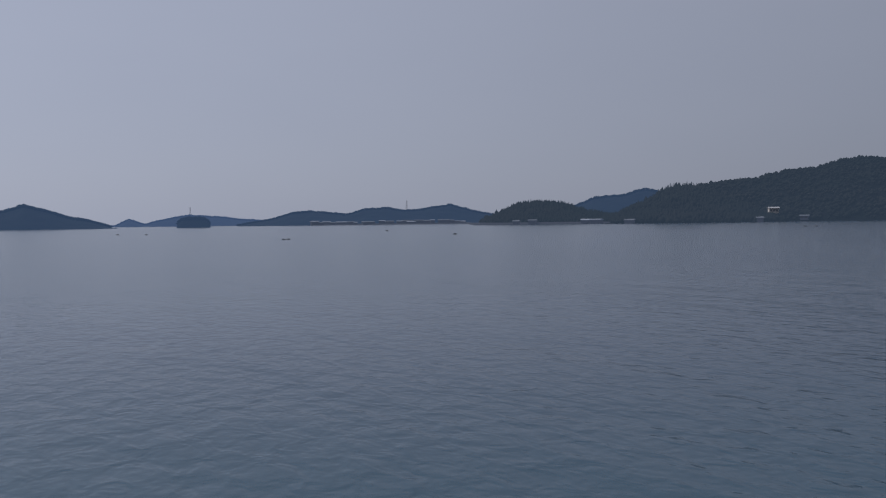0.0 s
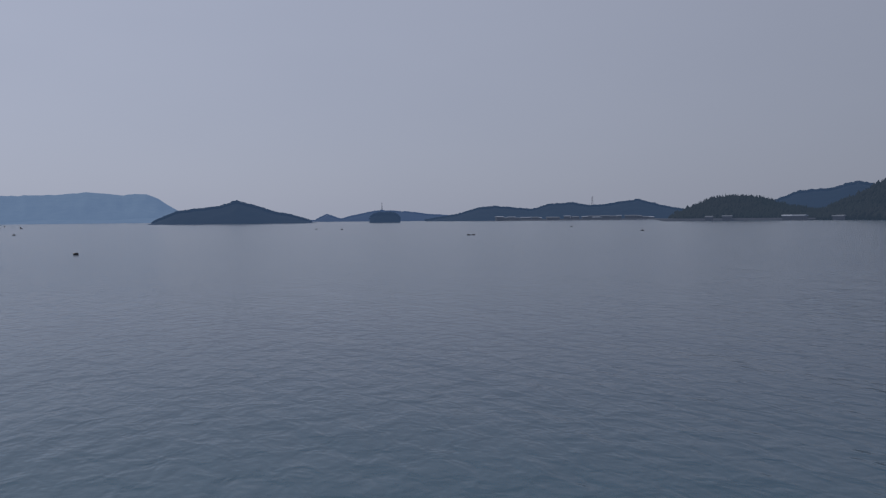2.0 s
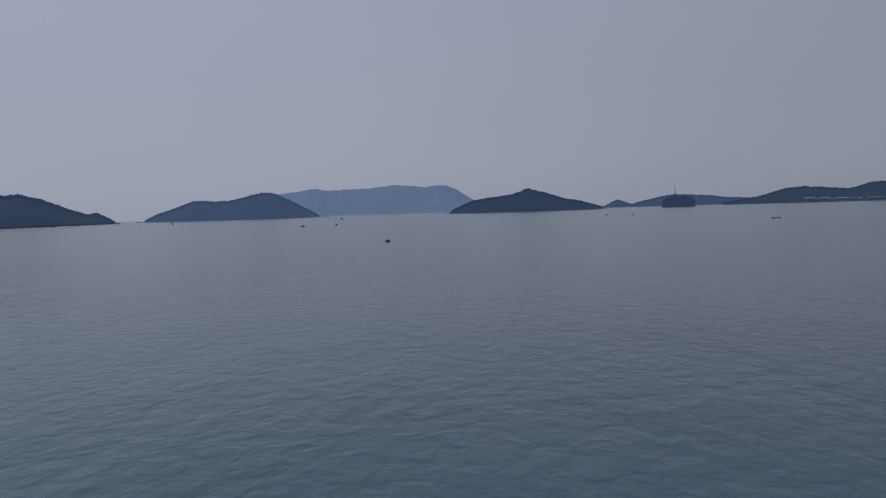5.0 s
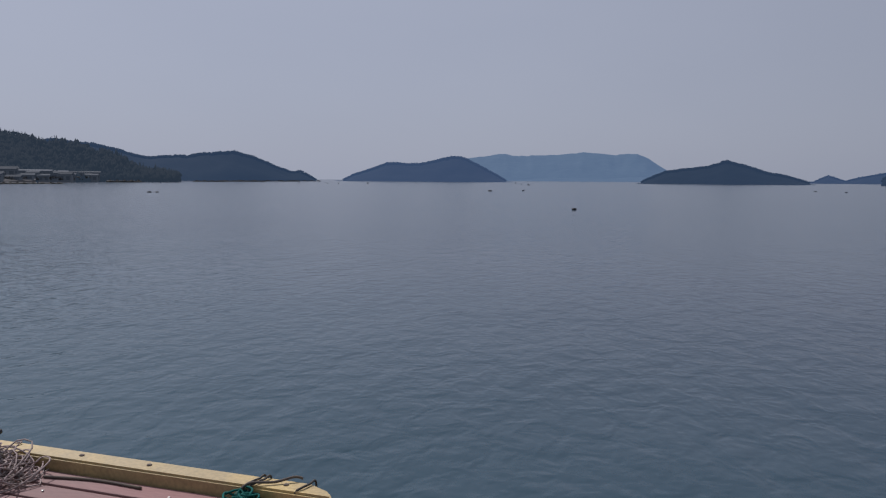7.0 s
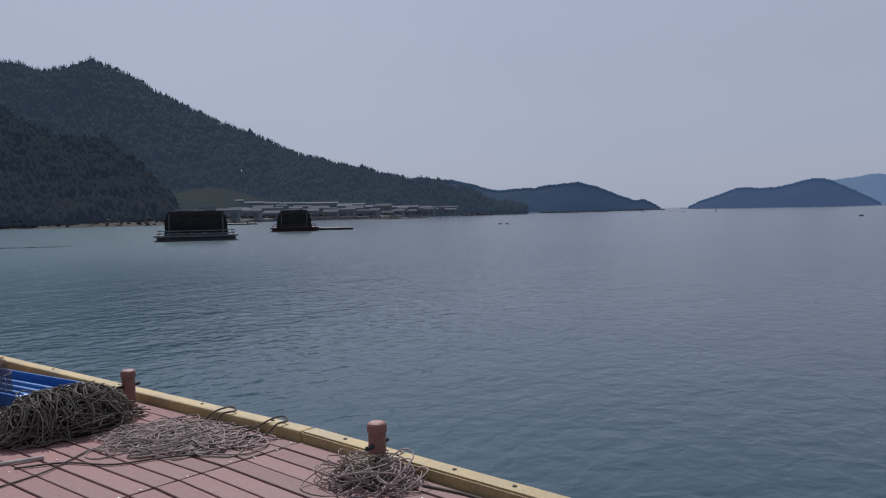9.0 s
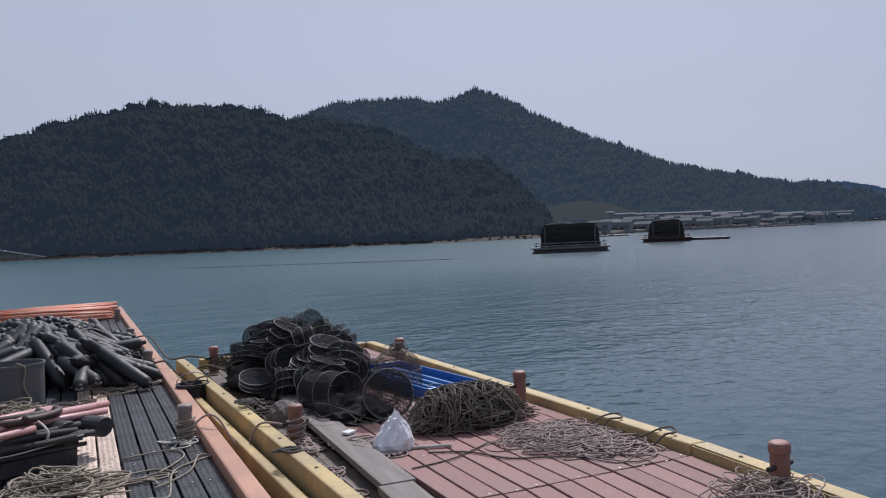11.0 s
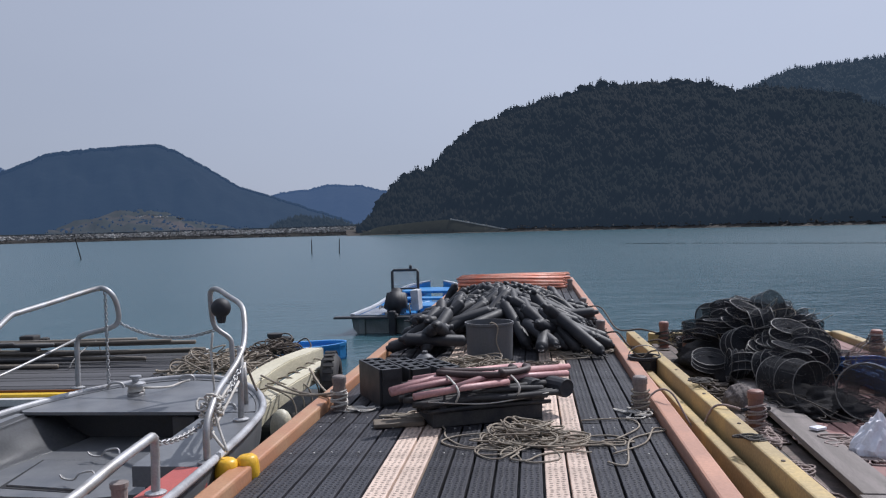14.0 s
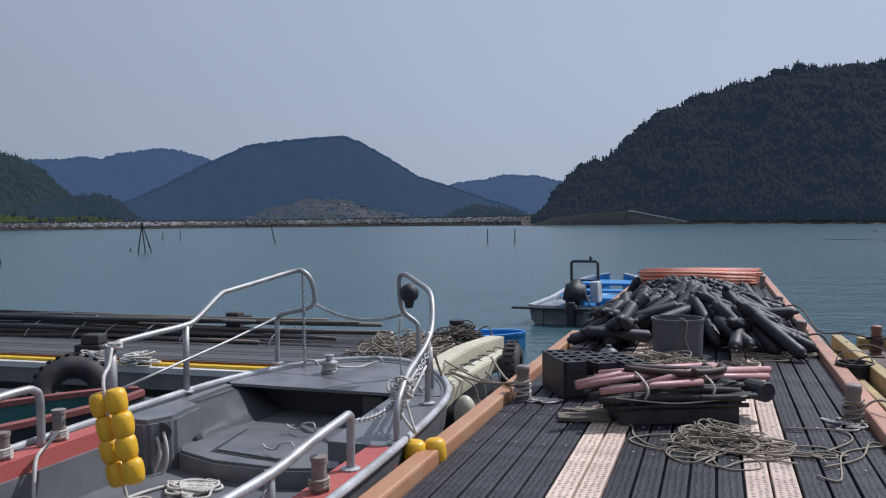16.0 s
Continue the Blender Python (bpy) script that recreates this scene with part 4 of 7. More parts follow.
# orange sticks stacked across the pier's end
rng = random.Random(4)
bm0 = bmesh.new()
tube(bm0, [(-1.3, 0, 0), (0.0, 0, 0.012), (1.3, 0, 0)], [0.026, 0.027, 0.024], 8)
stick_me = mesh_of(bm0, orange_stick, True)
stick = None
for i in range(52):
    row = i // 13
    m = pose(-0.62 + rng.uniform(-0.12, 0.12), 19.6 + (i % 13) * 0.13 + rng.uniform(-0.04, 0.04), DECK + 0.03 + row * 0.075 + rng.uniform(0, 0.02), 0, rng.uniform(-1, 1), rng.uniform(-3, 3))
    if stick is None:
        stick = tagged(part("marker_stick", stick_me, None, m=m), "orange and white plastic stick in a stack across the pier's end", "stick", "stack of orange sticks")
    else:
        copy_thing(stick, m)

# black moulded crates with square holes along the top edge
def crate(x, y, turn, w, d, h, group):
    ob = thing("mussel_crate", pose(x, y, DECK, 0, 0, turn), "black plastic crate with square openings, stood on the pier", "crate", group)
    bm = bmesh.new()
    box(bm, -w / 2, -d / 2, 0.0, w / 2, d / 2, 0.02)
    part("base", bm, black_plastic, ob)
    for s in (-1, 1):
        bm = bmesh.new()
        box(bm, s * w / 2 - 0.012, -d / 2, 0, s * w / 2 + 0.012, d / 2, h, 0.004)
        part("side_wall", bm, black_plastic, ob)
        bm = bmesh.new()
        box(bm, -w / 2 + 0.012, s * d / 2 - 0.01, 0.02, w / 2 - 0.012, s * d / 2 + 0.01, h * 0.97, 0.003)
        part("end_wall", bm, black_plastic, ob)
    k = max(int(d / 0.14), 2)
    for i in range(k + 1):
        bm = bmesh.new()
        yy = -d / 2 + d * i / k
        box(bm, -w / 2 + 0.012, yy - 0.026, h - 0.09, w / 2 - 0.012, yy + 0.026, h - 0.003)
        part("rib", bm, black_plastic, ob)
    bm = bmesh.new()
    box(bm, -0.022, -d / 2 + 0.012, h - 0.06, 0.022, d / 2 - 0.012, h - 0.006)
    part("centre_rib", bm, black_plastic, ob)
    return ob


crate(-1.57, 7.34, 29, 0.19, 0.62, 0.33, "black crates on the pier")
crate(-1.33, 7.46, 30, 0.19, 0.62, 0.31, "black crates on the pier")
crate(-1.09, 7.60, 33, 0.19, 0.60, 0.29, "black crates on the pier")
bm = bmesh.new()
bmesh.ops.create_uvsphere(bm, u_segments=20, v_segments=12, radius=0.115)
ball = thing("net_float", pose(-1.32, 8.55, DECK + 0.112), "dark grey ball float beside the crates", "float")
part("ball", bm, slate_plastic, ball, smooth=True)
bm = bmesh.new()
lathe(bm, [(0.02, 0.10), (0.03, 0.115), (0.03, 0.135), (0.02, 0.14)], 10)
part("lug", bm, slate_plastic, ball)

# bundle: black sheet tray, hoses and pink pipes tied together
bundle = thing("pipe_bundle", pose(-0.615, 6.66, DECK, 0, 0, 22) @ Matrix.Diagonal((1, 1, 0.92, 1)), "tied bundle of black hoses and pink pipes on a tray", "bundle")
bm = bmesh.new()
box(bm, -0.46, -0.24, 0.0, 0.46, 0.26, 0.13, 0.012)
part("tray", bm, rubber, bundle, "black moulded tray")
for x in (-0.40, 0.36):
    bm = bmesh.new()
    box(bm, x, -0.25, 0.13, x + 0.05, -0.2, 0.24, 0.006)
    part("tray_post", bm, rubber, bundle)
rng = random.Random(19)
for i in range(30):
    y, z = -0.25 + 0.062 * (i % 8) + (0.03 if (i // 8) % 2 else 0), 0.155 + 0.03 * (i // 8)
    e0, e1 = -0.52 + rng.uniform(-0.05, 0.06), 0.50 + rng.uniform(-0.08, 0.06)
    bm = bmesh.new()
    tube(bm, curve_pts([(e0, y + rng.uniform(-0.02, 0.02), z - 0.01), (-0.2, y, z + rng.uniform(-0.008, 0.01)), (0.2, y, z + rng.uniform(-0.008, 0.01)), (e1, y + rng.uniform(-0.02, 0.02), z - 0.012)], 3), 0.019, 8)
    part("hose", bm, rubber, bundle, smooth=True)
rng = random.Random(9)
for i in range(12):
    y, z = -0.26 + 0.045 * i, 0.22 + 0.035 * (i % 3)
    bm = bmesh.new()
    tube(bm, curve_pts([(-0.58 + rng.uniform(-0.1, 0.05), y, z), (-0.2, y + 0.02, z + rng.uniform(0, 0.03)), (0.2, y - 0.02, z + rng.uniform(0, 0.03)), (0.52 + rng.uniform(-0.05, 0.1), y + 0.03, z)], 4), 0.026, 8)
    part("hose", bm, rubber, bundle, smooth=True)
for i, (xa, ya, xb, yb, z, zz) in enumerate(((-0.78, -0.22, 0.10, 0.06, 0.33, 0.36), (-0.62, -0.30, 0.18, -0.22, 0.30, 0.34), (-0.60, -0.05, 0.72, 0.05, 0.36, 0.37), (-0.78, -0.22, 0.0, 0.22, 0.35, 0.38),
                                            (-0.30, -0.28, 0.45, 0.12, 0.34, 0.40), (0.05, 0.0, 0.86, 0.12, 0.37, 0.36), (-0.1, 0.12, 0.84, 0.26, 0.36, 0.34), (0.0, -0.1, 0.80, 0.02, 0.34, 0.32), (-0.5, 0.2, 0.5, 0.34, 0.34, 0.36))):
    bm = bmesh.new()
    tube(bm, [(xa, ya, z), ((xa + xb) / 2, (ya + yb) / 2, (z + zz) / 2 + 0.01), (xb, yb, zz)], 0.029, 10)
    part("pink_tube", bm, pink_pipe, bundle, "faded pink plastic tube", smooth=True)
for i, (xa, ya, xb, yb) in enumerate(((-0.35, 0.02, 0.15, -0.18), (-0.3, 0.1, 0.3, 0.0), (0.12, -0.2, 0.42, -0.02))):
    bm = bmesh.new()
    tube(bm, curve_pts([(xa, ya, 0.42), ((xa + xb) / 2, (ya + yb) / 2, 0.40), (xb, yb, 0.40), (xb + 0.02, yb + 0.1, 0.41)], 4), 0.03, 8)
    part("dark_tube", bm, material("dark_red_hose", (0.06, 0.035, 0.035), 0.6), bundle, smooth=True)
for x in (-0.28, 0.22):
    bm = bmesh.new()
    tube(bm, curve_pts([(x, -0.28, 0.22), (x + 0.01, -0.33, 0.30), (x, -0.25, 0.37), (x, 0.1, 0.40), (x, 0.3, 0.33)], 4), 0.009, 6)
    part("tie", bm, white_rope, bundle, "white tie cord", smooth=True)
bm = bmesh.new()
tube(bm, curve_pts([(-0.5, -0.275, 0.24), (-0.1, -0.29, 0.19), (0.2, -0.29, 0.2), (0.5, -0.27, 0.23)], 4), 0.006, 5)
part("tie", bm, white_rope, bundle, smooth=True)
for x, y, r in ((0.38, -0.05, 0.10), (0.64, -0.08, 0.085)):
    bm = bmesh.new()
    lathe(bm, [(r * 0.9, -0.14), (r, -0.13), (r, 0.13), (r * 0.9, 0.14), (r * 0.6, 0.135)], 16, pose(x, y, 0.24, 90, 0, 20))
    part("pipe_sleeve", bm, black_plastic, bundle, smooth=False)
rope_heap(-0.1, 7.1, DECK + 0.31, 0.16, 0.12, 0.06, 12, 0.007, brown_rope, "", 31, (0.04, 0.1), "loose_cord", None)
bpy.data.objects["loose_cord"]["label"] = "knot of brown cord on the pipe bundle"

# black bucket hanging in the gap between the piers
gap_bucket = thing("bucket", pose(1.02, 8.9, 0.22), "black bucket hung between the two piers", "bucket")
bm = bmesh.new()
lathe(bm, [(0.13, 0.0), (0.16, 0.36), (0.175, 0.37), (0.175, 0.40), (0.155, 0.40), (0.12, 0.03)], 20)
part("pail", bm, black_plastic, gap_bucket)
bm = bmesh.new()
tube(bm, [(0.165 * math.cos(k * 0.35), 0.03, 0.39 + 0.12 * math.sin(k * 0.35)) for k in range(10)], 0.006, 6)
part("handle", bm, zinc, gap_bucket)
rope_line("rope", [(0.9, 8.9, 0.66), (1.0, 8.92, 0.6), (1.1, 8.95, 0.66), (1.3, 9.0, 0.66)], 0.01, brown_rope, "short rope that holds a bucket between the piers")

# ---- red pier: traps, nets, ropes ----
hoop_steel = material("trap_hoop", (0.42, 0.40, 0.39), 0.55, metal=0.0, vary=0.35, scale=2.5, second=(0.16, 0.155, 0.15), patch=-0.4)


def trap_parts(ob, r, length, dense):
    """A drum-shaped net trap with wire hoops and a net funnel."""
    bm = bmesh.new()
    rings = []
    for k in range(7):
        z = -length / 2 + length * k / 6
        q = 1.0 if k in (0, 3, 6) else 0.94
        rings.append([bm.verts.new((r * q * math.cos(j * 0.349), r * q * math.sin(j * 0.349), z)) for j in range(18)])
    for r0, r1 in zip(rings, rings[1:]):
        for j in range(18):
            bm.faces.new((r0[j], r0[(j + 1) % 18], r1[(j + 1) % 18], r1[j]))
    sink = 0.02 if dense else 0.1
    for ring, zz in ((rings[0], -length / 2 + sink), (rings[6], length / 2 - sink)):
        inner = [bm.verts.new((r * (0.12 if dense else 0.25) * math.cos(j * 0.349), r * (0.12 if dense else 0.25) * math.sin(j * 0.349), zz)) for j in range(18)]
        for j in range(18):
            bm.faces.new((ring[j], ring[(j + 1) % 18], inner[(j + 1) % 18], inner[j]))
    netting = part("netting", bm, black_net if dense else thin_net, ob, "black knotted netting")
    for z in (-length / 2, 0, length / 2):
        bm = bmesh.new()
        tube(bm, [(r * math.cos(j * 0.262), r * math.sin(j * 0.262), z) for j in range(25)], 0.0038, 5, False)
        part("hoop", bm, hoop_steel, netting)


trap = thing("net_trap", pose(2.30, 8.9, DECK + 0.62, 70, 0, 30), "round black net trap with wire hoops in a pile", "trap", "pile of net traps")
trap_parts(trap, 0.165, 0.20, True)
rng = random.Random(71)
for i in range(58):
    a, q = rng.uniform(0, 6.283), math.sqrt(rng.random()) * 0.98
    x, y = 2.16 + 0.74 * q * math.cos(a), 9.0 + 1.25 * q * math.sin(a)
    top = 0.10 + 0.48 * max(1 - q ** 3, 0.0)
    flat = i % 3
    m = pose(x, y, DECK + max(top * rng.uniform(0.8, 1.05), 0.17), rng.uniform(-25, 25) if flat else rng.uniform(50, 85), rng.uniform(-20, 20), rng.uniform(0, 360))
    copy_thing(trap, m @ Matrix.Diagonal((rng.uniform(0.85, 1.15), rng.uniform(0.8, 1.1), rng.uniform(0.35, 1.1), 1)))
wide = thing("net_trap", pose(1.99, 7.05, DECK + 0.195, 86, 0, 18), "thin see-through net trap standing on its side", "trap", "thin net traps")
trap_parts(wide, 0.195, 0.50, False)
copy_thing(wide, pose(2.10, 7.45, DECK + 0.19, 82, 0, 352))
copy_thing(wide, pose(2.36, 6.55, DECK + 0.22, 80, 0, 340) @ Matrix.Diagonal((1.1, 1.1, 0.55, 1)))
# bell-shaped net trap set upright beside a post
bell = thing("net_trap", pose(2.86, 7.62, DECK), "upright bell-shaped trap of thin brownish netting", "trap", "thin net traps")
bm = bmesh.new()
bell_line = [(0.255, 0.01), (0.262, 0.12), (0.255, 0.24), (0.22, 0.34), (0.15, 0.41), (0.08, 0.44), (0.055, 0.50)]
lathe(bm, bell_line, 24)
bell_net = part("netting", bm, net_material("brown_netting", (0.12, 0.088, 0.076), 0.006, 0.085), bell, "thin brown netting")
for q, z in (bell_line[0], bell_line[2], bell_line[6]):
    bm = bmesh.new()
    tube(bm, [(q * math.cos(j * 0.262), q * math.sin(j * 0.262), z) for j in range(25)], 0.004, 5, False)
    part("hoop", bm, hoop_steel, bell_net)
for k in range(4):
    bm = bmesh.new()
    tube(bm, [(q * math.cos(k * 1.571 + 0.5), q * math.sin(k * 1.571 + 0.5), z) for q, z in bell_line], 0.004, 5)
    part("wire", bm, hoop_steel, bell_net)
for x, y, z, rx, rz in ((2.02, 7.75, 0.2, 70, 40), (2.05, 8.1, 0.22, 30, 90), (2.45, 7.9, 0.22, 60, 10), (2.3, 7.6, 0.40, 40, 150), (2.05, 7.4, 0.34, 15, 70), (2.2, 7.9, 0.46, 20, 20)):
    copy_thing(trap, pose(x, y, DECK + z, rx, 0, rz))


def mound(name, cx, cy, z, rx, ry, h, mat, seed, label, category, lump=0.35):
    bm = bmesh.new()
    bmesh.ops.create_icosphere(bm, subdivisions=5, radius=1.0)
    for v in bm.verts:
        n1 = noise.noise(v.co * 2.3 + Vector((seed, 0, 0))) * lump + noise.noise(v.co * 6.5 + Vector((0, seed, 0))) * lump * 0.45
        v.co *= 1 + n1
        v.co = Vector((v.co.x * rx, v.co.y * ry, max(v.co.z, -0.02) * h))
    return tagged(part(name, bm, mat, smooth=True, m=pose(cx, cy, z)), label, category)


net_heap_mat = material("heaped_black_net", (0.042, 0.042, 0.047), 0.95, vary=0.5, scale=10, fine=160, bump=1.0, bump_size=0.02, second=(0.035, 0.033, 0.034), spec=0.1)
mound("fishing_net", 2.18, 9.05, DECK - 0.005, 0.70, 1.05, 0.46, net_heap_mat, 1.0, "heap of black fishing net under the traps", "net")
mound("fishing_net", 2.10, 6.95, DECK - 0.005, 0.36, 0.50, 0.16, net_heap_mat, 5.0, "low heap of black net and cord", "net")
rope_heap(2.3, 9.05, DECK + 0.20, 0.50, 0.85, 0.42, 90, 0.0035, rubber, "black net cords round the trap pile", 41, (0.1, 0.22), "tangled_twine", wild=0.8)
rope_heap(2.28, 8.8, DECK + 0.30, 0.46, 0.7, 0.40, 22, 0.0032, pale_rope, "pale float lines over the trap pile", 42, (0.1, 0.22), "float_line", wild=0.8)
rope_heap(2.1, 6.8, DECK + 0.02, 0.42, 0.65, 0.12, 26, 0.005, dark_rope, "dark cords around the net traps", 43, (0.05, 0.16), "tangled_twine", wild=0.8)
# coil of brown rope
coil = thing("rope_coil", pose(0, 0, 0), "large hank of weathered grey-olive rope heaped on red planks", "rope")
# solid dark lump: the shadow between and below the strands, as colour
coil_core = mound("inner_coil", 2.83, 6.02, DECK - 0.005, 0.47, 0.27, 0.27, material("coil_shade", (0.05, 0.042, 0.038), 0.95, vary=0.4, scale=12, fine=120, bump=1.0, bump_size=0.02), 9.0, "dark lump standing for the shade inside the coil", "", 0.2)
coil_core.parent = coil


def rope_hank(name, cx, cy, z, length, crosswise, height, strands, radius, mat, seed):
    """One long rope laid over a rounded heap, its bights drooping down the sides in arcs."""
    rng = random.Random(seed)
    pts = []
    for k in range(strands):
        u = rng.uniform(-0.9, 0.9)
        drift = u * 0.35 + rng.uniform(-0.45, 0.45)
        way = -1 if rng.random() < 0.72 else 1
        reach, puff, bend = 0.35 + 0.7 * rng.random() ** 1.4, rng.uniform(1.0, 1.2), rng.uniform(-0.25, 0.25)
        row = []
        for q in range(7):
            v = q / 6 * reach
            uu = u + drift * v * v + bend * math.sin(v * 3.1)
            side = math.sqrt(max(1 - min(abs(uu), 0.98) ** 2.4, 0.05))
            ang = v * math.pi / 2
            row.append((cx + uu * length / 2, cy + way * crosswise / 2 * side * math.sin(ang) * puff, z + radius + max(height * side * math.cos(min(ang, 1.57)) * puff, 0.0)))
        pts += row if k % 2 else row[::-1]
    bm = bmesh.new()
    tube(bm, curve_pts(pts, 3), radius, 5)
    return part(name, bm, mat, coil, smooth=True)


olive_rope = material("olive_rope", (0.20, 0.178, 0.158), 0.9, vary=0.3, scale=9, fine=200, bump=0.5, bump_size=0.003, second=(0.13, 0.11, 0.09), spec=0.2)
rope_hank("olive_strand", 2.84, 6.0, DECK, 1.06, 0.60, 0.295, 130, 0.0046, olive_rope, 44)
rope_hank("brown_strand", 2.82, 6.0, DECK, 1.00, 0.56, 0.285, 60, 0.0046, brown_rope, 45)
rope_heap(2.80, 5.98, DECK + 0.02, 0.38, 0.20, 0.25, 60, 0.0050, olive_rope, "", 144, (0.08, 0.22), "olive_loop", coil, wild=0.25)
rope_heap(2.76, 6.0, DECK + 0.02, 0.38, 0.20, 0.24, 36, 0.0050, brown_rope, "", 145, (0.08, 0.2), "brown_loop", coil, wild=0.25)
rope_heap(3.2, 5.2, DECK, 0.42, 0.45, 0.05, 130, 0.0046, pink_rope, "flat tangle of grey-pink rope on the red planks", 46, (0.07, 0.2), "rope_tangle")
rope_heap(3.36, 4.72, DECK, 0.2, 0.28, 0.03, 22, 0.006, pink_rope, "stiff grey-pink rope on the red planks", 47, (0.08, 0.2), "rope_tangle")
rope_line("rope", [(3.58, 4.80, 0.515), (3.66, 4.74, 0.55), (3.74, 4.67, 0.60), (3.79, 4.60, 0.62), (3.77, 4.53, 0.60), (3.69, 4.55, 0.59), (3.63, 4.60, 0.515)], 0.0075, brown_rope, "stiff rope curl over the yellow beam")
rope_line("rope", [(3.62, 5.35, 0.515), (3.69, 5.28, 0.585), (3.77, 5.20, 0.61), (3.75, 5.12, 0.595), (3.66, 5.16, 0.585), (3.63, 5.2, 0.515)], 0.0075, brown_rope, "stiff rope curl over the yellow beam")
rope_line("rope", [(2.2, 5.35, 0.51), (2.45, 5.2, 0.51), (2.62, 4.9, 0.51), (2.9, 4.75, 0.51), (3.2, 4.5, 0.515)], 0.007, dark_rope, "dark rope lying along the red planks")
rope_line("rope", [(1.95, 5.05, 0.51), (2.3, 5.12, 0.51), (2.7, 5.35, 0.51)], 0.006, dark_rope, "thin cord across the red planks")
rope_line("rope", [(2.06, 5.55, 0.515), (2.2, 5.5, 0.515), (2.42, 5.42, 0.515)], 0.014, white_rope, "pale pink strap on the red planks")
rope_heap(3.40, 3.36, DECK, 0.20, 0.30, 0.11, 60, 0.0046, pink_rope, "tangled rope round the foot of a mooring post", 48, (0.06, 0.2), "rope_tangle", wild=0.9)
rope_heap(3.42, 3.36, DECK, 0.15, 0.20, 0.14, 16, 0.0046, pale_rope, "pale rope round the foot of a mooring post", 49, (0.08, 0.18), "rope_tangle", wild=0.9)
rope_heap(1.9, 5.75, DECK, 0.18, 0.35, 0.05, 34, 0.007, pink_rope, "thin rope tangle beside a white bag", 50, (0.05, 0.14), "rope_tangle")
rope_heap(1.5, 6.3, DECK - 0.06, 0.12, 0.35, 0.05, 26, 0.008, pink_rope, "rope scraps in the gutter of the red pier", 51, (0.04, 0.12), "rope_tangle")
rope_heap(1.5, 7.9, DECK - 0.06, 0.14, 0.7, 0.10, 50, 0.008, brown_rope, "brown rope scraps in the gutter of the red pier", 52, (0.05, 0.14), "rope_tangle")
rope_heap(1.45, 5.3, DECK - 0.06, 0.1, 0.5, 0.04, 22, 0.008, pink_rope, "rope scraps in the gutter of the red pier", 53, (0.04, 0.12), "rope_tangle")
rope_heap(3.3, 9.0, DECK, 0.25, 0.8, 0.06, 40, 0.009, pink_rope, "grey-pink rope by the yellow beam", 54, (0.07, 0.2), "rope_tangle")
rope_heap(1.30, 7.35, 0.645, 0.06, 0.12, 0.02, 8, 0.008, dark_rope, "dark rope bound over the yellow beam", 55, (0.04, 0.09), "rope_tangle")
rope_heap(1.24, 5.6, 0.60, 0.06, 0.10, 0.02, 6, 0.008, dark_rope, "dark rope scrap on the yellow beam", 56, (0.04, 0.08), "rope_tangle")
rope_heap(3.44, 1.78, DECK, 0.08, 0.09, 0.09, 26, 0.006, green_rope, "tuft of green net at the corner of the pier", 57, (0.03, 0.07), "green_net", wild=0.8)
for k in range(3):
    y = 1.80 - 0.03 * k if k < 2 else 1.52
    rope_line("lashing", [(3.51, y + 0.03, 0.51), (3.525, y + 0.02, 0.57), (3.55, y, 0.585), (3.61, y - 0.02, 0.585), (3.66, y - 0.03, 0.58), (3.67, y - 0.03, 0.45)], 0.006, dark_rope, "dark cord bound round the yellow beam", group="lashings on the beam")
rope_line("rope", [(3.46, 1.85, 0.520), (3.52, 1.80, 0.588), (3.58, 1.68, 0.588), (3.64, 1.60, 0.600), (3.66, 1.56, 0.589)], 0.007, brown_rope, "thin cord over the yellow beam's end")
rope_line("rope", [(3.50, 3.0, 0.511), (3.53, 2.7, 0.510), (3.50, 2.4, 0.510)], 0.008, brown_rope, "thin cord on the red planks")
rope_heap(3.02, 2.18, DECK, 0.03, 0.03, 0.03, 8, 0.006, brown_rope, "knot of dark brown rope on the red planks", 58, (0.02, 0.05), "rope_tangle", wild=0.6)
rope_heap(3.22, 2.62, DECK, 0.05, 0.04, 0.01, 6, 0.006, brown_rope, "smear of frayed brown rope on the red planks", 59, (0.02, 0.05), "rope_tangle")

# white plastic bag, slumped
bm = bmesh.new()
bmesh.ops.create_icosphere(bm, subdivisions=4, radius=1.0)
for v in bm.verts:
    z = v.co.z
    w = 1.0 if z < 0 else max(1 - 0.72 * z ** 1.1, 0.24)
    crease = 1 + 0.20 * noise.noise(v.co * 3.1) + 0.10 * noise.noise(Vector((math.atan2(v.co.y, v.co.x) * 4, z * 1.5, 0)))
    v.co = Vector((v.co.x * 0.165 * w * crease + (0.05 * z - 0.02 * z * z if z > 0 else 0), v.co.y * 0.13 * w * crease, max(z, -0.28) * (0.225 + 0.05 * noise.noise(v.co * 4)) + 0.063))
tagged(part("plastic_bag", bm, bag_white, m=pose(2.03, 5.60, DECK + 0.002, 0, 0, 20)), "crumpled white plastic bag standing on the red planks", "bag")
bm = bmesh.new()
box(bm, -0.05, -0.035, 0, 0.05, 0.035, 0.02, 0.004)
tagged(part("paper_scrap", bm, bag_white, m=pose(1.83, 6.05, 0.557, 0, 0, 30)), "small white carton on the grey board", "carton")
mound("stone_weight", 1.58, 7.2, DECK - 0.06, 0.14, 0.17, 0.20, material("stone_sack", (0.16, 0.135, 0.13), 0.9, vary=0.3, scale=8, fine=60, bump=0.6), 3.0, "brownish sack in the pier's gutter", "sack", 0.15)
# blue ribbed tray behind the traps
tray = thing("blue_tray", pose(3.12, 7.85, DECK, 0, 0, 6), "bright blue ribbed plastic tray lying on the red pier", "tray")
bm = bmesh.new()
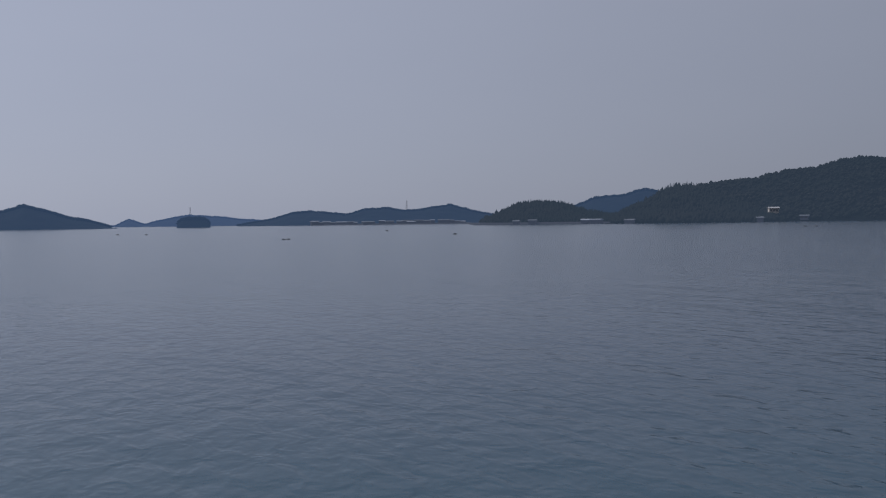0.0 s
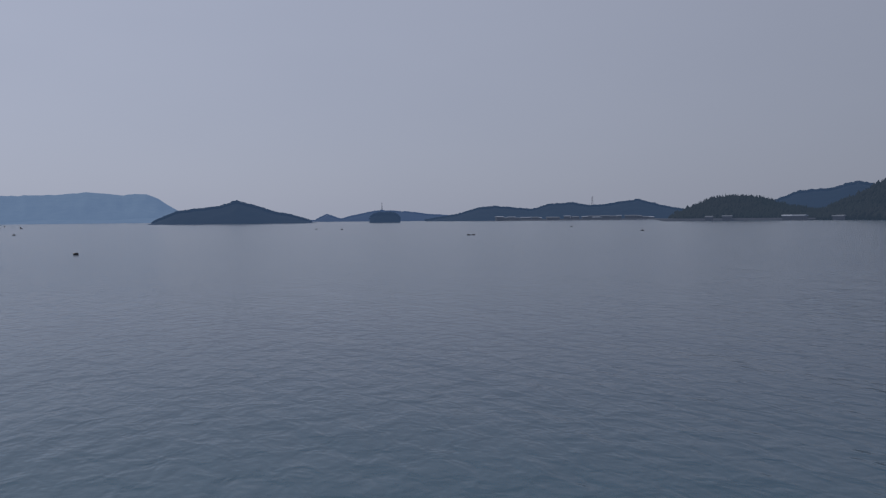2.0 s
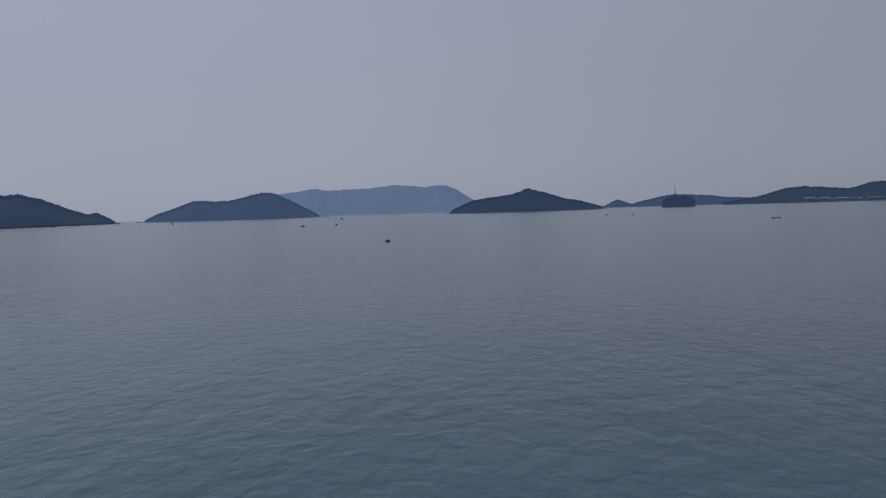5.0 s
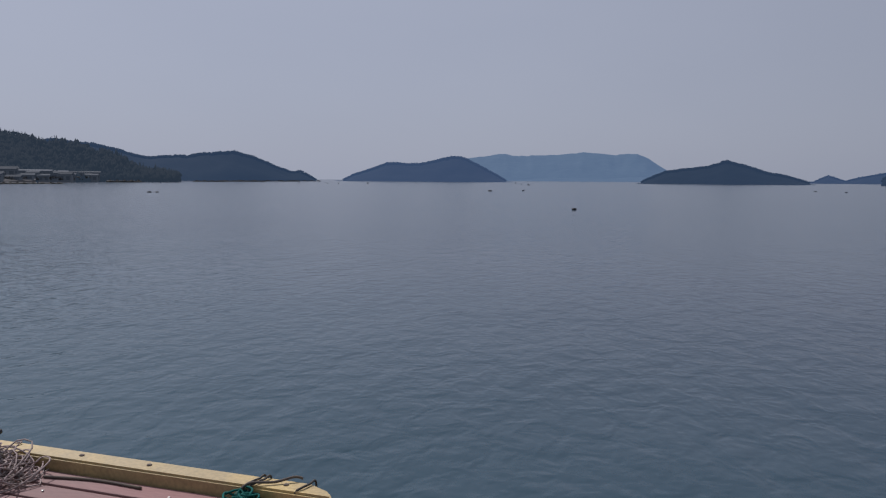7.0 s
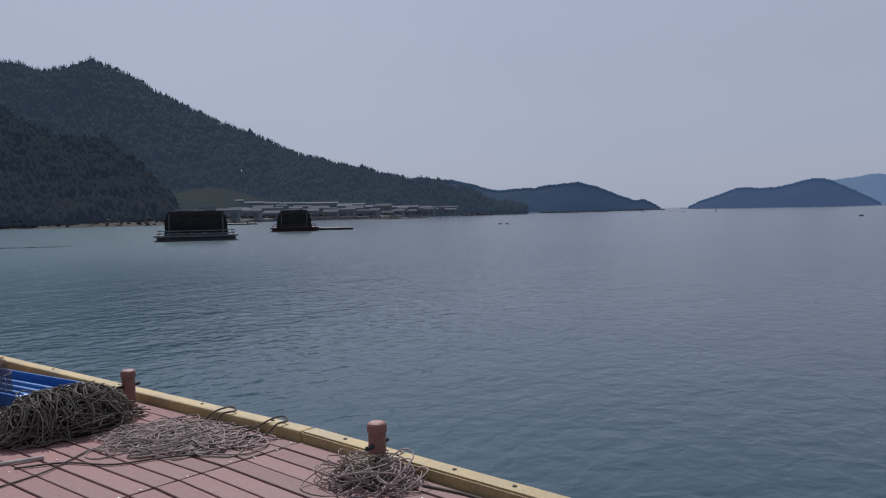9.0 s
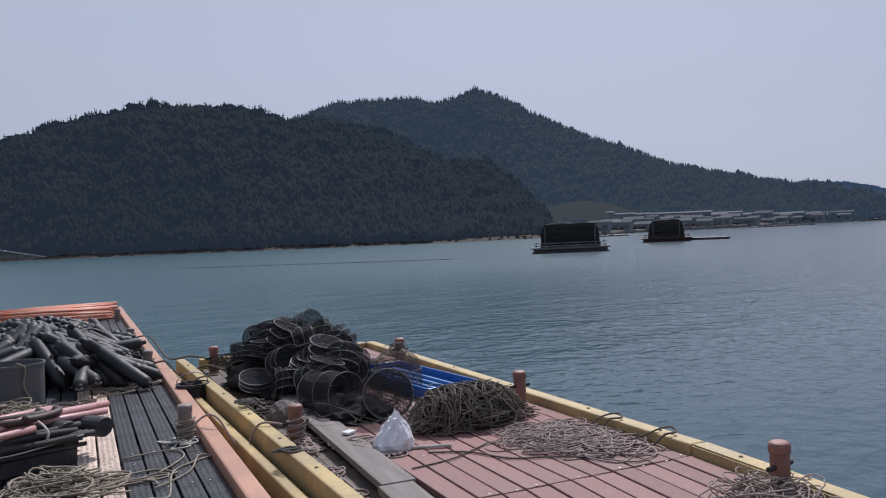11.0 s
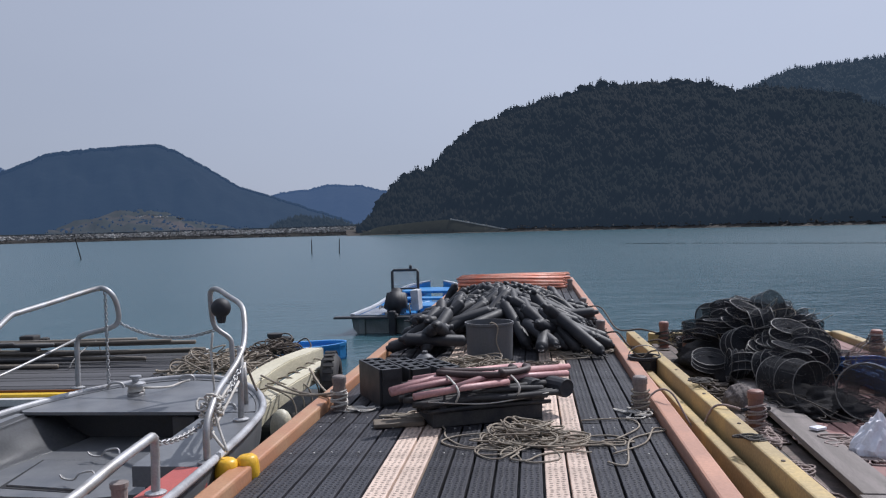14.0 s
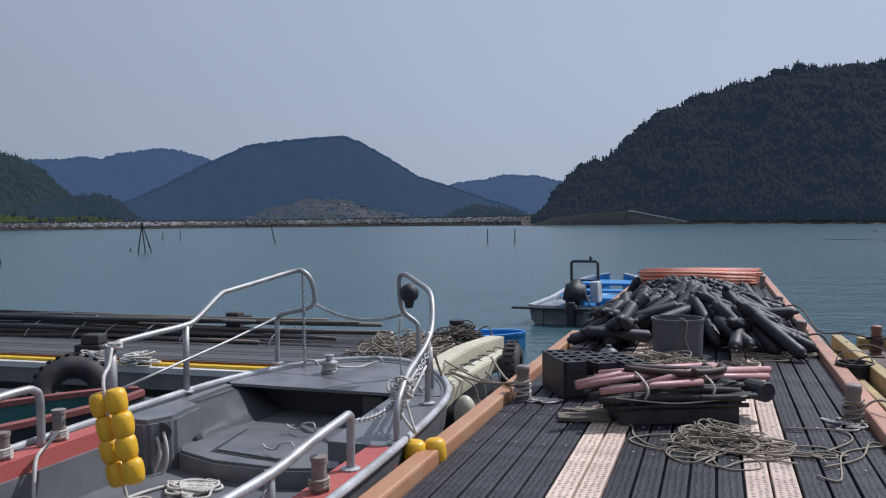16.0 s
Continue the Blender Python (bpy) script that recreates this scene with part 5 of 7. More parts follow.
box(bm, -0.30, -0.85, 0.0, 0.30, 0.85, 0.03, 0.01)
for s in (-1, 1):
    box(bm, s * 0.30 - 0.012, -0.85, 0.03, s * 0.30 + 0.012, 0.85, 0.13, 0.004)
    box(bm, -0.30, s * 0.85 - 0.012, 0.03, 0.30, s * 0.85 + 0.012, 0.13, 0.004)
part("tray_shell", bm, blue_paint, tray)
for k in range(4):
    bm = bmesh.new()
    box(bm, -0.2 + 0.13 * k - 0.02, -0.82, 0.03, -0.2 + 0.13 * k + 0.02, 0.82, 0.075, 0.01)
    part("rib", bm, material("pale_blue_rib", (0.10, 0.24, 0.52), 0.4), tray, "paler blue rib")
# ---- boats on the near side of the bay ----
boat_grey = material("grey_boat_paint", (0.105, 0.112, 0.125), 0.35, vary=0.1, scale=3, fine=70, bump=0.06, bump_size=0.003, second=(0.155, 0.158, 0.165), patch=0.4)
boat_gloss = material("grey_boat_gloss", (0.125, 0.13, 0.142), 0.22, vary=0.1, scale=3, fine=50, bump=0.12, bump_size=0.004, second=(0.155, 0.158, 0.165), patch=0.4)
boat_dark = material("dark_paint_and_shade", (0.05, 0.053, 0.06), 0.5, vary=0.15, scale=4, fine=60)
red_deck = material("faded_red_deck", (0.42, 0.10, 0.085), 0.6, vary=0.12, scale=4, fine=80, bump=0.1, second=(0.40, 0.09, 0.08))
rub_rail = material("pale_rub_rail", (0.50, 0.51, 0.53), 0.4, vary=0.15, scale=5, fine=60, second=(0.32, 0.32, 0.33))
yellow_float = material("yellow_float", (0.80, 0.46, 0.02), 0.4, vary=0.08, scale=9, fine=70, second=(0.66, 0.37, 0.02), each=0.08)
groove = material("dark_groove", (0.02, 0.02, 0.022), 0.7)

boat = thing("fishing_boat", pose(0, 0, 0), "grey work boat with red side decks and silver bow rails", "boat")
rim = [(-2.13, 0.4), (-2.13, 3.0), (-2.14, 4.2), (-2.17, 5.0), (-2.22, 5.7), (-2.32, 6.3), (-2.58, 6.88), (-2.95, 7.32), (-3.35, 7.50), (-3.75, 7.40), (-4.08, 7.08), (-4.32, 6.6), (-4.45, 6.0), (-4.50, 5.2), (-4.52, 4.2), (-4.52, 3.0), (-4.52, 0.4)]
rim = [(p.x, p.y) for p in curve_pts([(x, y, 0) for x, y in rim], 4)]
sheer = lambda y: 0.62 + 0.006 * max(y - 3, 0) ** 1.5
bm = bmesh.new()
levels = []
for f, z in ((1.0, None), (0.985, 0.42), (0.93, 0.12), (0.80, -0.15)):
    levels.append([bm.verts.new((-3.32 + (x + 3.32) * f, 3.6 + (y - 3.6) * (f if y > 3.6 else 1), sheer(y) if z is None else z)) for x, y in rim])
for a_, b_ in zip(levels, levels[1:]):
    for k in range(len(rim) - 1):
        bm.faces.new((a_[k], b_[k], b_[k + 1], a_[k + 1]))
inner = [bm.verts.new((-3.32 + (x + 3.32) * 0.965, 3.6 + (y - 3.6) * (0.975 if y > 3.6 else 1), sheer(y))) for x, y in rim]
low = [bm.verts.new((v.co.x, v.co.y, 0.06)) for v in inner]
for k in range(len(rim) - 1):
    bm.faces.new((levels[0][k + 1], inner[k + 1], inner[k], levels[0][k])[::-1])
    bm.faces.new((inner[k], inner[k + 1], low[k + 1], low[k]))
part("hull", bm, boat_grey, boat, smooth=False)
bm = bmesh.new()
tube(bm, [(x, y, sheer(y) + 0.005) for x, y in rim], 0.028, 8)
part("rub_rail", bm, rub_rail, boat, "worn pale rubbing strake", smooth=True)


def slab(name, outline, z0, z1, mat, parent, label="", bevel=0.0):
    bm = bmesh.new()
    topv = [bm.verts.new((x, y, (z1(x, y) if callable(z1) else z1))) for x, y in outline]
    botv = [bm.verts.new((x, y, z0)) for x, y in outline]
    n = len(outline)
    bm.faces.new(topv)
    bm.faces.new(botv[::-1])
    for k in range(n):
        bm.faces.new((botv[k], botv[(k + 1) % n], topv[(k + 1) % n], topv[k]))
    bmesh.ops.recalc_face_normals(bm, faces=bm.faces)
    if bevel:
        bmesh.ops.bevel(bm, geom=[ed for ed in bm.edges if ed.calc_face_angle(0) > 0.5], offset=bevel, segments=2, affect="EDGES")
    return part(name, bm, mat, parent, label)


shrunk = [(-3.32 + (x + 3.32) * 0.963, 3.6 + (y - 3.6) * 0.973) for x, y in rim]
bow_part = [p for p in shrunk if p[1] >= 6.2]
slab("foredeck", [(-2.42, 6.2)] + bow_part + [(-4.30, 6.2)], 0.625, lambda x, y: sheer(y) - 0.004, boat_grey, boat)
slab("side_deck", [(-2.18, 4.85), (-2.22, 5.4), (-2.30, 6.19), (-2.74, 6.19), (-2.70, 5.4), (-2.66, 4.85)], 0.50, lambda x, y: sheer(y) - 0.006, boat_grey, boat)
slab("side_deck", [(-2.17, 0.45), (-2.17, 4.84), (-2.36, 4.84), (-2.33, 0.45)], 0.50, lambda x, y: sheer(y) - 0.005, red_deck, boat, "faded red side deck")
slab("side_deck", [(-4.46, 0.45), (-4.46, 4.92), (-4.30, 4.92), (-4.32, 0.45)][::-1], 0.50, lambda x, y: sheer(y) - 0.005, red_deck, boat, "faded red side deck")
slab("side_deck", [(-4.45, 4.93), (-4.42, 5.4), (-4.36, 6.19), (-4.24, 6.19), (-4.24, 5.56), (-4.10, 5.50), (-4.06, 5.12), (-4.16, 4.93)][::-1], 0.10, lambda x, y: sheer(y) - 0.006, boat_grey, boat, bevel=0.03)
bm = bmesh.new()
grid = []
for i in range(9):
    y = 5.36 + 1.10 * i / 8
    foot = -4.04 + 0.18 * smooth((y - 5.36) / 1.1)
    grid.append([bm.verts.new((foot - (foot + 4.25) * k / 8, y, 0.375 + 0.24 * smooth(k / 8) * (1 - 0.15 * math.sin(math.pi * k / 8)))) for k in range(9)])
for c0, c1 in zip(grid, grid[1:]):
    for k in range(8):
        bm.faces.new((c0[k], c1[k], c1[k + 1], c0[k + 1]))
bmesh.ops.solidify(bm, geom=list(bm.faces), thickness=0.04)
bmesh.ops.recalc_face_normals(bm, faces=bm.faces)
part("well_slope", bm, boat_gloss, boat, "smooth curved side of the well", smooth=True)
# bulkhead: shade below the foredeck put in as a darker grey
bm = bmesh.new()
box(bm, -4.2, 6.47, 0.1, -2.6, 6.52, 0.57)
part("bulkhead", bm, boat_dark, boat, "bulkhead in darker grey for the shade under the foredeck")
bm = bmesh.new()
box(bm, -3.15, 6.43, 0.34, -2.95, 6.472, 0.56, 0.01)
part("bulkhead_post", bm, boat_grey, boat)
slab("well_floor", [(-4.16, 6.47), (-2.62, 6.47), (-2.62, 5.10), (-2.74, 5.04), (-3.04, 4.95), (-3.64, 4.97), (-4.02, 5.10), (-4.12, 5.24)][::-1], 0.10, 0.38, boat_grey, boat, bevel=0.02)
slab("hatch_groove", [(-3.88, 5.79), (-3.20, 5.80), (-3.07, 5.05), (-3.78, 5.15)], 0.375, 0.383, groove, boat)
hatch = slab("hatch", [(-3.845, 5.755), (-3.235, 5.765), (-3.108, 5.09), (-3.745, 5.18)], 0.375, 0.394, boat_grey, boat, "flat grey hatch cover", 0.005)
slab("cockpit_floor", [(-4.33, 0.4), (-2.34, 0.4), (-2.40, 5.12), (-4.28, 5.12)], -0.02, 0.24, boat_grey, boat)
slab("cockpit_side", [(-4.36, 0.45), (-4.31, 0.45), (-4.27, 4.92), (-4.33, 4.92)], 0.05, 0.52, boat_grey, boat)
slab("cockpit_side", [(-2.37, 0.45), (-2.32, 0.45), (-2.35, 4.84), (-2.40, 4.84)], 0.05, 0.52, boat_grey, boat)
# dark box put where a pocket's shade shows in the side deck
bm = bmesh.new()
box(bm, -2.66, 5.0, 0.06, -2.45, 5.08, 0.50, 0.01)
part("locker", bm, boat_dark, boat)
bm = bmesh.new()
box(bm, -4.315, 1.0, 0.36, -4.285, 4.5, 0.39)
part("inner_rail", bm, rub_rail, boat)


def rail(pts, r=0.026, per=5, name="bow_rail"):
    bm = bmesh.new()
    tube(bm, curve_pts(pts, per), r, 10)
    return part(name, bm, zinc, boat, "galvanised tube rail", smooth=True)


rail([(-4.36, 7.08, 0.66), (-4.37, 7.10, 0.95), (-4.37, 7.11, 1.10), (-4.30, 7.11, 1.16), (-4.07, 7.10, 1.21), (-3.97, 7.10, 1.26), (-3.94, 7.08, 1.36), (-3.96, 7.05, 1.50), (-4.02, 7.02, 1.58), (-4.12, 7.0, 1.585),
      (-4.30, 6.6, 1.50), (-4.40, 6.34, 1.45), (-4.43, 6.24, 1.42), (-4.45, 5.92, 1.24), (-4.46, 5.75, 1.205), (-4.48, 5.4, 1.19), (-4.5, 5.02, 1.17)], 0.024)
rail([(-4.5, 4.97, 0.60), (-4.5, 4.97, 1.17)], 0.042, 1, "rail_post")
rail([(-4.46, 5.79, 0.64), (-4.46, 5.80, 1.20)], 0.026, 1, "rail_post")
rail([(-4.48, 5.0, 0.82), (-4.40, 6.3, 1.0), (-4.37, 7.09, 1.12)], 0.011, 2)
rail([(-2.80, 6.9, 0.66), (-2.80, 6.9, 1.05), (-2.82, 6.9, 1.14), (-2.91, 6.87, 1.22), (-2.94, 6.84, 1.30), (-2.94, 6.80, 1.50), (-2.92, 6.78, 1.57), (-2.84, 6.72, 1.585), (-2.68, 6.55, 1.54), (-2.50, 6.36, 1.48), (-2.42, 6.22, 1.38),
      (-2.37, 6.06, 1.22), (-2.34, 5.85, 1.12), (-2.32, 5.6, 1.05), (-2.27, 5.3, 1.01), (-2.23, 5.1, 0.96), (-2.21, 4.95, 0.85), (-2.20, 4.92, 0.64)], 0.022)
rail([(-2.37, 5.95, 0.65), (-2.37, 5.98, 1.20)], 0.024, 1, "rail_post")
rail([(-2.52, 6.45, 0.66), (-2.53, 6.45, 1.0)], 0.024, 1, "rail_post")
rail([(-2.26, 4.36, 0.62), (-2.26, 4.37, 0.88), (-2.25, 4.33, 0.95), (-2.24, 4.22, 0.955), (-2.23, 3.85, 0.93), (-2.22, 3.43, 0.89), (-2.22, 2.6, 0.86), (-2.22, 2.2, 0.62)], 0.026)
rail([(-2.24, 3.46, 0.62), (-2.24, 3.46, 0.90)], 0.026, 1, "rail_post")
rail([(-4.38, 4.20, 0.62), (-4.38, 4.20, 0.93), (-4.38, 4.16, 1.0), (-4.38, 4.05, 1.02), (-4.38, 3.6, 1.0), (-4.38, 2.6, 0.97), (-4.38, 2.4, 0.62)], 0.026)
for x, y in ((-4.36, 7.08), (-4.46, 5.79), (-2.80, 6.9), (-2.37, 5.95), (-2.20, 4.92), (-2.26, 4.36)):
    bm = bmesh.new()
    lathe(bm, [(0.06, 0), (0.06, 0.01), (0.035, 0.018)], 12, pose(x, y, sheer(y) - 0.002))
    part("rail_foot", bm, zinc, boat)


def chain(a_, b_, sag, parent, mat=zinc, link=0.05):
    a_, b_ = Vector(a_), Vector(b_)
    n = max(int((b_ - a_).length * 1.1 / (link * 0.75)), 4)
    bm = bmesh.new()
    for i in range(n):
        t0, t1 = i / n, (i + 1) / n
        p0, p1 = a_.lerp(b_, t0) - Vector((0, 0, 4 * sag * t0 * (1 - t0))), a_.lerp(b_, t1) - Vector((0, 0, 4 * sag * t1 * (1 - t1)))
        d = (p1 - p0).normalized()
        s = d.orthogonal().normalized()
        if i % 2:
            s = d.cross(s)
        c = (p0 + p1) / 2
        tube(bm, [c + d * math.cos(k * 1.0472) * link * 0.55 + s * math.sin(k * 1.0472) * link * 0.3 for k in range(7)], link * 0.11, 4, False)
    return part("chain", bm, mat, parent, "galvanised link chain", smooth=True)


chain((-3.95, 7.09, 1.27), (-2.93, 6.85, 1.22), 0.10, boat)
chain((-4.04, 7.04, 1.56), (-4.05, 7.06, 0.68), 0.0, boat, link=0.045)
chain((-2.36, 5.95, 1.05), (-2.27, 4.40, 0.90), 0.14, boat, link=0.055)
chain((-2.23, 3.48, 0.89), (-2.26, 3.1, 0.62), 0.04, boat, link=0.055)
# small fittings
def mushroom(x, y, z, s=1.0):
    bm = bmesh.new()
    lathe(bm, [(0.075 * s, 0), (0.075 * s, 0.02 * s), (0.04 * s, 0.035 * s), (0.04 * s, 0.07 * s), (0.085 * s, 0.085 * s), (0.085 * s, 0.105 * s), (0.03 * s, 0.12 * s), (0.03 * s, 0.15 * s), (0.05 * s, 0.155 * s), (0.05 * s, 0.17 * s)], 18, pose(x, y, z))
    cleat = part("mooring_cleat", bm, zinc, boat)
    bm = bmesh.new()
    tube(bm, [((0.055 + 0.012 * (k % 2)) * s * math.cos(k * 0.8), (0.055 + 0.012 * (k % 2)) * s * math.sin(k * 0.8), z * 0 + 0.03 + 0.0022 * k) for k in range(26)], 0.012 * s, 5)
    part("wound_rope", bm, white_rope, cleat, m=pose(x, y, z))


mushroom(-3.65, 6.80, sheer(6.8) - 0.004)
bm = bmesh.new()
tube(bm, curve_pts([(-3.58, 6.82, 0.72), (-3.45, 7.0, 0.69), (-3.42, 7.2, 0.69), (-3.36, 7.26, 0.70)], 4), 0.010, 6)
part("bow_line", bm, white_rope, boat, smooth=True)
for x, y, z in ((-3.40, 7.28, 0.69), (-3.95, 7.0, 0.68), (-2.58, 6.2, 0.665)):
    bm = bmesh.new()
    tube(bm, curve_pts([(-0.07, 0, 0), (-0.05, 0, 0.04), (0, 0, 0.05), (0.05, 0, 0.04), (0.07, 0, 0)], 3), 0.012, 6)
    part("deck_eye", bm, zinc, boat, m=pose(x, y, z, 0, 0, 20))
for x, y in ((-3.14, 5.16), (-3.26, 5.70)):
    bm = bmesh.new()
    tube(bm, curve_pts([(0.05, 0, 0), (0.05, 0, 0.06), (0.02, 0.02, 0.10), (-0.06, 0, 0.09), (-0.10, 0, 0.05), (-0.16, -0.02, 0.06), (-0.20, 0.0, 0.08), (-0.17, 0.03, 0.04), (-0.12, 0, 0.05)], 4), 0.007, 6)
    part("hatch_hook", bm, zinc, hatch, "bent wire hook", m=pose(x, y, 0.391))
for x, y, h, rope in ((-4.39, 3.92, 0.17, white_rope), (-4.39, 4.36, 0.21, white_rope), (-2.26, 3.98, 0.19, pale_rope)):
    bm = bmesh.new()
    lathe(bm, [(0.04, 0), (0.04, h - 0.03), (0.046, h - 0.025), (0.046, h)], 14, pose(x, y, 0.625))
    post = part("deck_post", bm, grey_bollard, boat)
    bm = bmesh.new()
    tube(bm, [(x + 0.050 * math.cos(k * 0.7), y + 0.050 * math.sin(k * 0.7), 0.64 + 0.002 * k) for k in range(32)], 0.011, 5)
    part("wound_rope", bm, rope, post)
# white lines, coils and a buoy on the boat
bm = bmesh.new()
tube(bm, curve_pts([(-4.36, 4.32, 0.70), (-4.28, 4.15, 0.66), (-4.22, 4.0, 0.60), (-4.12, 3.9, 0.30), (-4.0, 3.95, 0.255), (-3.95, 4.3, 0.255), (-3.9, 4.6, 0.255), (-3.78, 4.82, 0.255), (-3.66, 4.85, 0.27)], 6), 0.012, 6)
part("deck_line", bm, white_rope, boat, smooth=True)
rope_heap(-3.62, 4.74, 0.24, 0.10, 0.12, 0.05, 22, 0.010, white_rope, "", 61, (0.06, 0.13), "coiled_line", boat)
rope_heap(-3.72, 4.34, 0.24, 0.10, 0.14, 0.04, 12, 0.010, white_rope, "", 62, (0.06, 0.13), "coiled_line", boat)
bm = bmesh.new()
tube(bm, curve_pts([(-4.12, 5.06, 0.52), (-4.08, 5.02, 0.52), (-4.04, 5.0, 0.40), (-4.06, 5.0, 0.28), (-4.11, 4.99, 0.21), (-4.15, 4.98, 0.23), (-4.10, 4.99, 0.36), (-4.12, 5.0, 0.48), (-4.16, 5.0, 0.52)], 5), 0.012, 6)
part("hanging_loop", bm, white_rope, boat, smooth=True)
bm = bmesh.new()
lathe(bm, [(0.045, 0), (0.075, 0.0), (0.075, 0.012), (0.045, 0.012)], 16, pose(-4.11, 5.03, 0.53, 90, 0, 25))
part("fairlead", bm, boat_dark, boat)
rope_heap(-4.48, 4.97, 1.13, 0.03, 0.03, 0.05, 10, 0.010, white_rope, "", 63, (0.04, 0.06), "lashing", boat)
for pts in ([(-2.25, 5.15, 0.98), (-2.28, 5.2, 0.85), (-2.24, 5.1, 0.78), (-2.12, 5.02, 0.68)], [(-2.27, 5.2, 0.98), (-2.2, 5.1, 0.84), (-2.1, 5.0, 0.68)], [(-2.42, 6.2, 1.02), (-2.33, 5.5, 0.92), (-2.26, 5.2, 0.80), (-2.36, 5.9, 0.95)],
            [(-2.26, 5.15, 1.0), (-2.29, 5.2, 0.9), (-2.24, 5.1, 0.82), (-2.28, 5.16, 0.72), (-2.23, 5.1, 0.78)], [(-2.93, 6.8, 1.2), (-2.94, 6.78, 1.0), (-2.93, 6.8, 0.68)]):
    bm = bmesh.new()
    tube(bm, curve_pts(pts, 5), 0.010, 6)
    part("tied_line", bm, white_rope, boat, smooth=True)
rope_heap(-2.26, 5.17, 0.86, 0.03, 0.04, 0.16, 14, 0.009, white_rope, "", 64, (0.03, 0.07), "knotted_line", boat, wild=1.5)
black_buoy = thing("net_float", pose(-2.83, 6.76, 1.42), "black ball float tied to the bow rail", "float")
bm = bmesh.new()
bmesh.ops.create_uvsphere(bm, u_segments=20, v_segments=12, radius=0.085)
part("ball", bm, black_plastic, black_buoy, smooth=True)
bm = bmesh.new()
lathe(bm, [(0.03, -0.13), (0.035, -0.12), (0.045, -0.075)], 12)
part("neck", bm, black_plastic, black_buoy)


def barrel():
    bm = bmesh.new()
    lathe(bm, [(0.02, -0.088), (0.045, -0.086), (0.064, -0.072), (0.073, -0.04), (0.075, 0), (0.073, 0.04), (0.064, 0.072), (0.045, 0.086), (0.02, 0.088)], 18)
    return mesh_of(bm, yellow_float, True)


barrel_me = barrel()
string = thing("float_string", pose(-4.0, 4.32, 0.93), "bunch of eight yellow barrel floats hung on a boat's rail", "float")
for k in range(4):
    for s in (0, 1):
        part("barrel_float", barrel_me, None, string, m=pose(0.035 * k + 0.148 * s + (0.012 if k % 2 else 0), -0.03 * s, -0.03 - 0.145 * k + 0.04 * s, 0, -8 if s else -14, 10) @ Matrix.Scale(0.92, 4))
bm = bmesh.new()
tube(bm, curve_pts([(-0.46, 0.62, 0.22), (-0.2, 0.3, 0.16), (0.02, 0, 0.10), (0.1, 0.0, -0.3), (0.18, 0, -0.6), (0.19, 0.02, -0.66)], 4), 0.012, 6)
part("string", bm, white_rope, string, smooth=True)
pair = thing("float_string", pose(-2.06, 4.98, 0.55), "two yellow floats hung over the boat's side as a fender", "float")
part("barrel_float", barrel_me, None, pair, m=pose(-0.05, 0.02, 0, 0, 4, 0))
part("barrel_float", barrel_me, None, pair, m=pose(0.06, 0.10, 0.0, 0, -4, 0))
pale_fender = thing("fender", pose(-2.28, 6.62, 0.42), "pale cream fender at the boat's bow", "fender")
bm = bmesh.new()
bmesh.ops.create_uvsphere(bm, u_segments=16, v_segments=10, radius=0.12)
bmesh.ops.scale(bm, vec=(0.8, 0.8, 1.3), verts=bm.verts)
part("fender_body", bm, material("cream_fender", (0.55, 0.52, 0.40), 0.5, vary=0.15), pale_fender, smooth=True)

# ---- left-hand floating platform ----
white_strip = material("white_strip", (0.72, 0.70, 0.68), 0.5, vary=0.12, scale=3, fine=40, second=(0.55, 0.53, 0.50))
side_grey = material("platform_side", (0.12, 0.115, 0.115), 0.7, vary=0.2, scale=3, fine=40, second=(0.18, 0.17, 0.165))
bright_yellow = material("yellow_strip", (0.72, 0.46, 0.03), 0.5, vary=0.1, scale=3, fine=40)
brown_strip = material("rust_strip", (0.22, 0.085, 0.03), 0.7, vary=0.2, scale=4, fine=50)
worn_plank = material("worn_dark_plank", (0.065, 0.066, 0.074), 0.75, vary=0.2, scale=1.5, fine=30, bump=0.2, second=(0.06, 0.058, 0.06), each=0.3, stretch=(0.3, 2, 1))
barge = thing("floating_platform", pose(-4.35, 7.55, 0, 0, 0, 3), "floating platform with dark planks and a yellow and white edge", "platform", kind="structure")
bm0 = bmesh.new()
box(bm0, -3.99, -0.072, -0.04, 3.99, 0.072, 0, 0.005)
long_plank = mesh_of(bm0, worn_plank)
for k in range(14):
    for q in range(2):
        part("plank", long_plank, None, barge, m=pose(-3.9 - 8.0 * q, 0.28 + 0.155 * k, 0.50 + 0.002 * (k % 3)))
for y0, y1, z0, z1, mat in ((0.0, 0.09, 0.40, 0.47, white_strip), (0.09, 0.19, 0.42, 0.50, bright_yellow), (0.19, 0.205, 0.42, 0.525, brown_strip), (0.02, 0.10, 0.22, 0.40, side_grey), (-0.1, 0.0, 0.10, 0.14, white_strip), (2.47, 2.55, 0.40, 0.57, white_strip)):
    bm = bmesh.new()
    box(bm, -12.0, y0, z0, 0.1, y1, z1, 0.006)
    part("edge_beam", bm, mat, barge)
bm = bmesh.new()
box(bm, -11.9, 0.15, -0.2, -0.05, 2.4, 0.44)
part("pontoon", bm, pontoon_foam, barge)
for k, (x, y, z) in enumerate(((-2.63, -0.07, 0.49), (-2.05, -0.05, 0.49))):
    rope_heap(-4.35 + x, 7.55 + y, z, 0.15, 0.08, 0.13, 40, 0.010, white_rope, "coil of white rope on the dark platform", 70 + k, (0.06, 0.15), "coiled_rope")
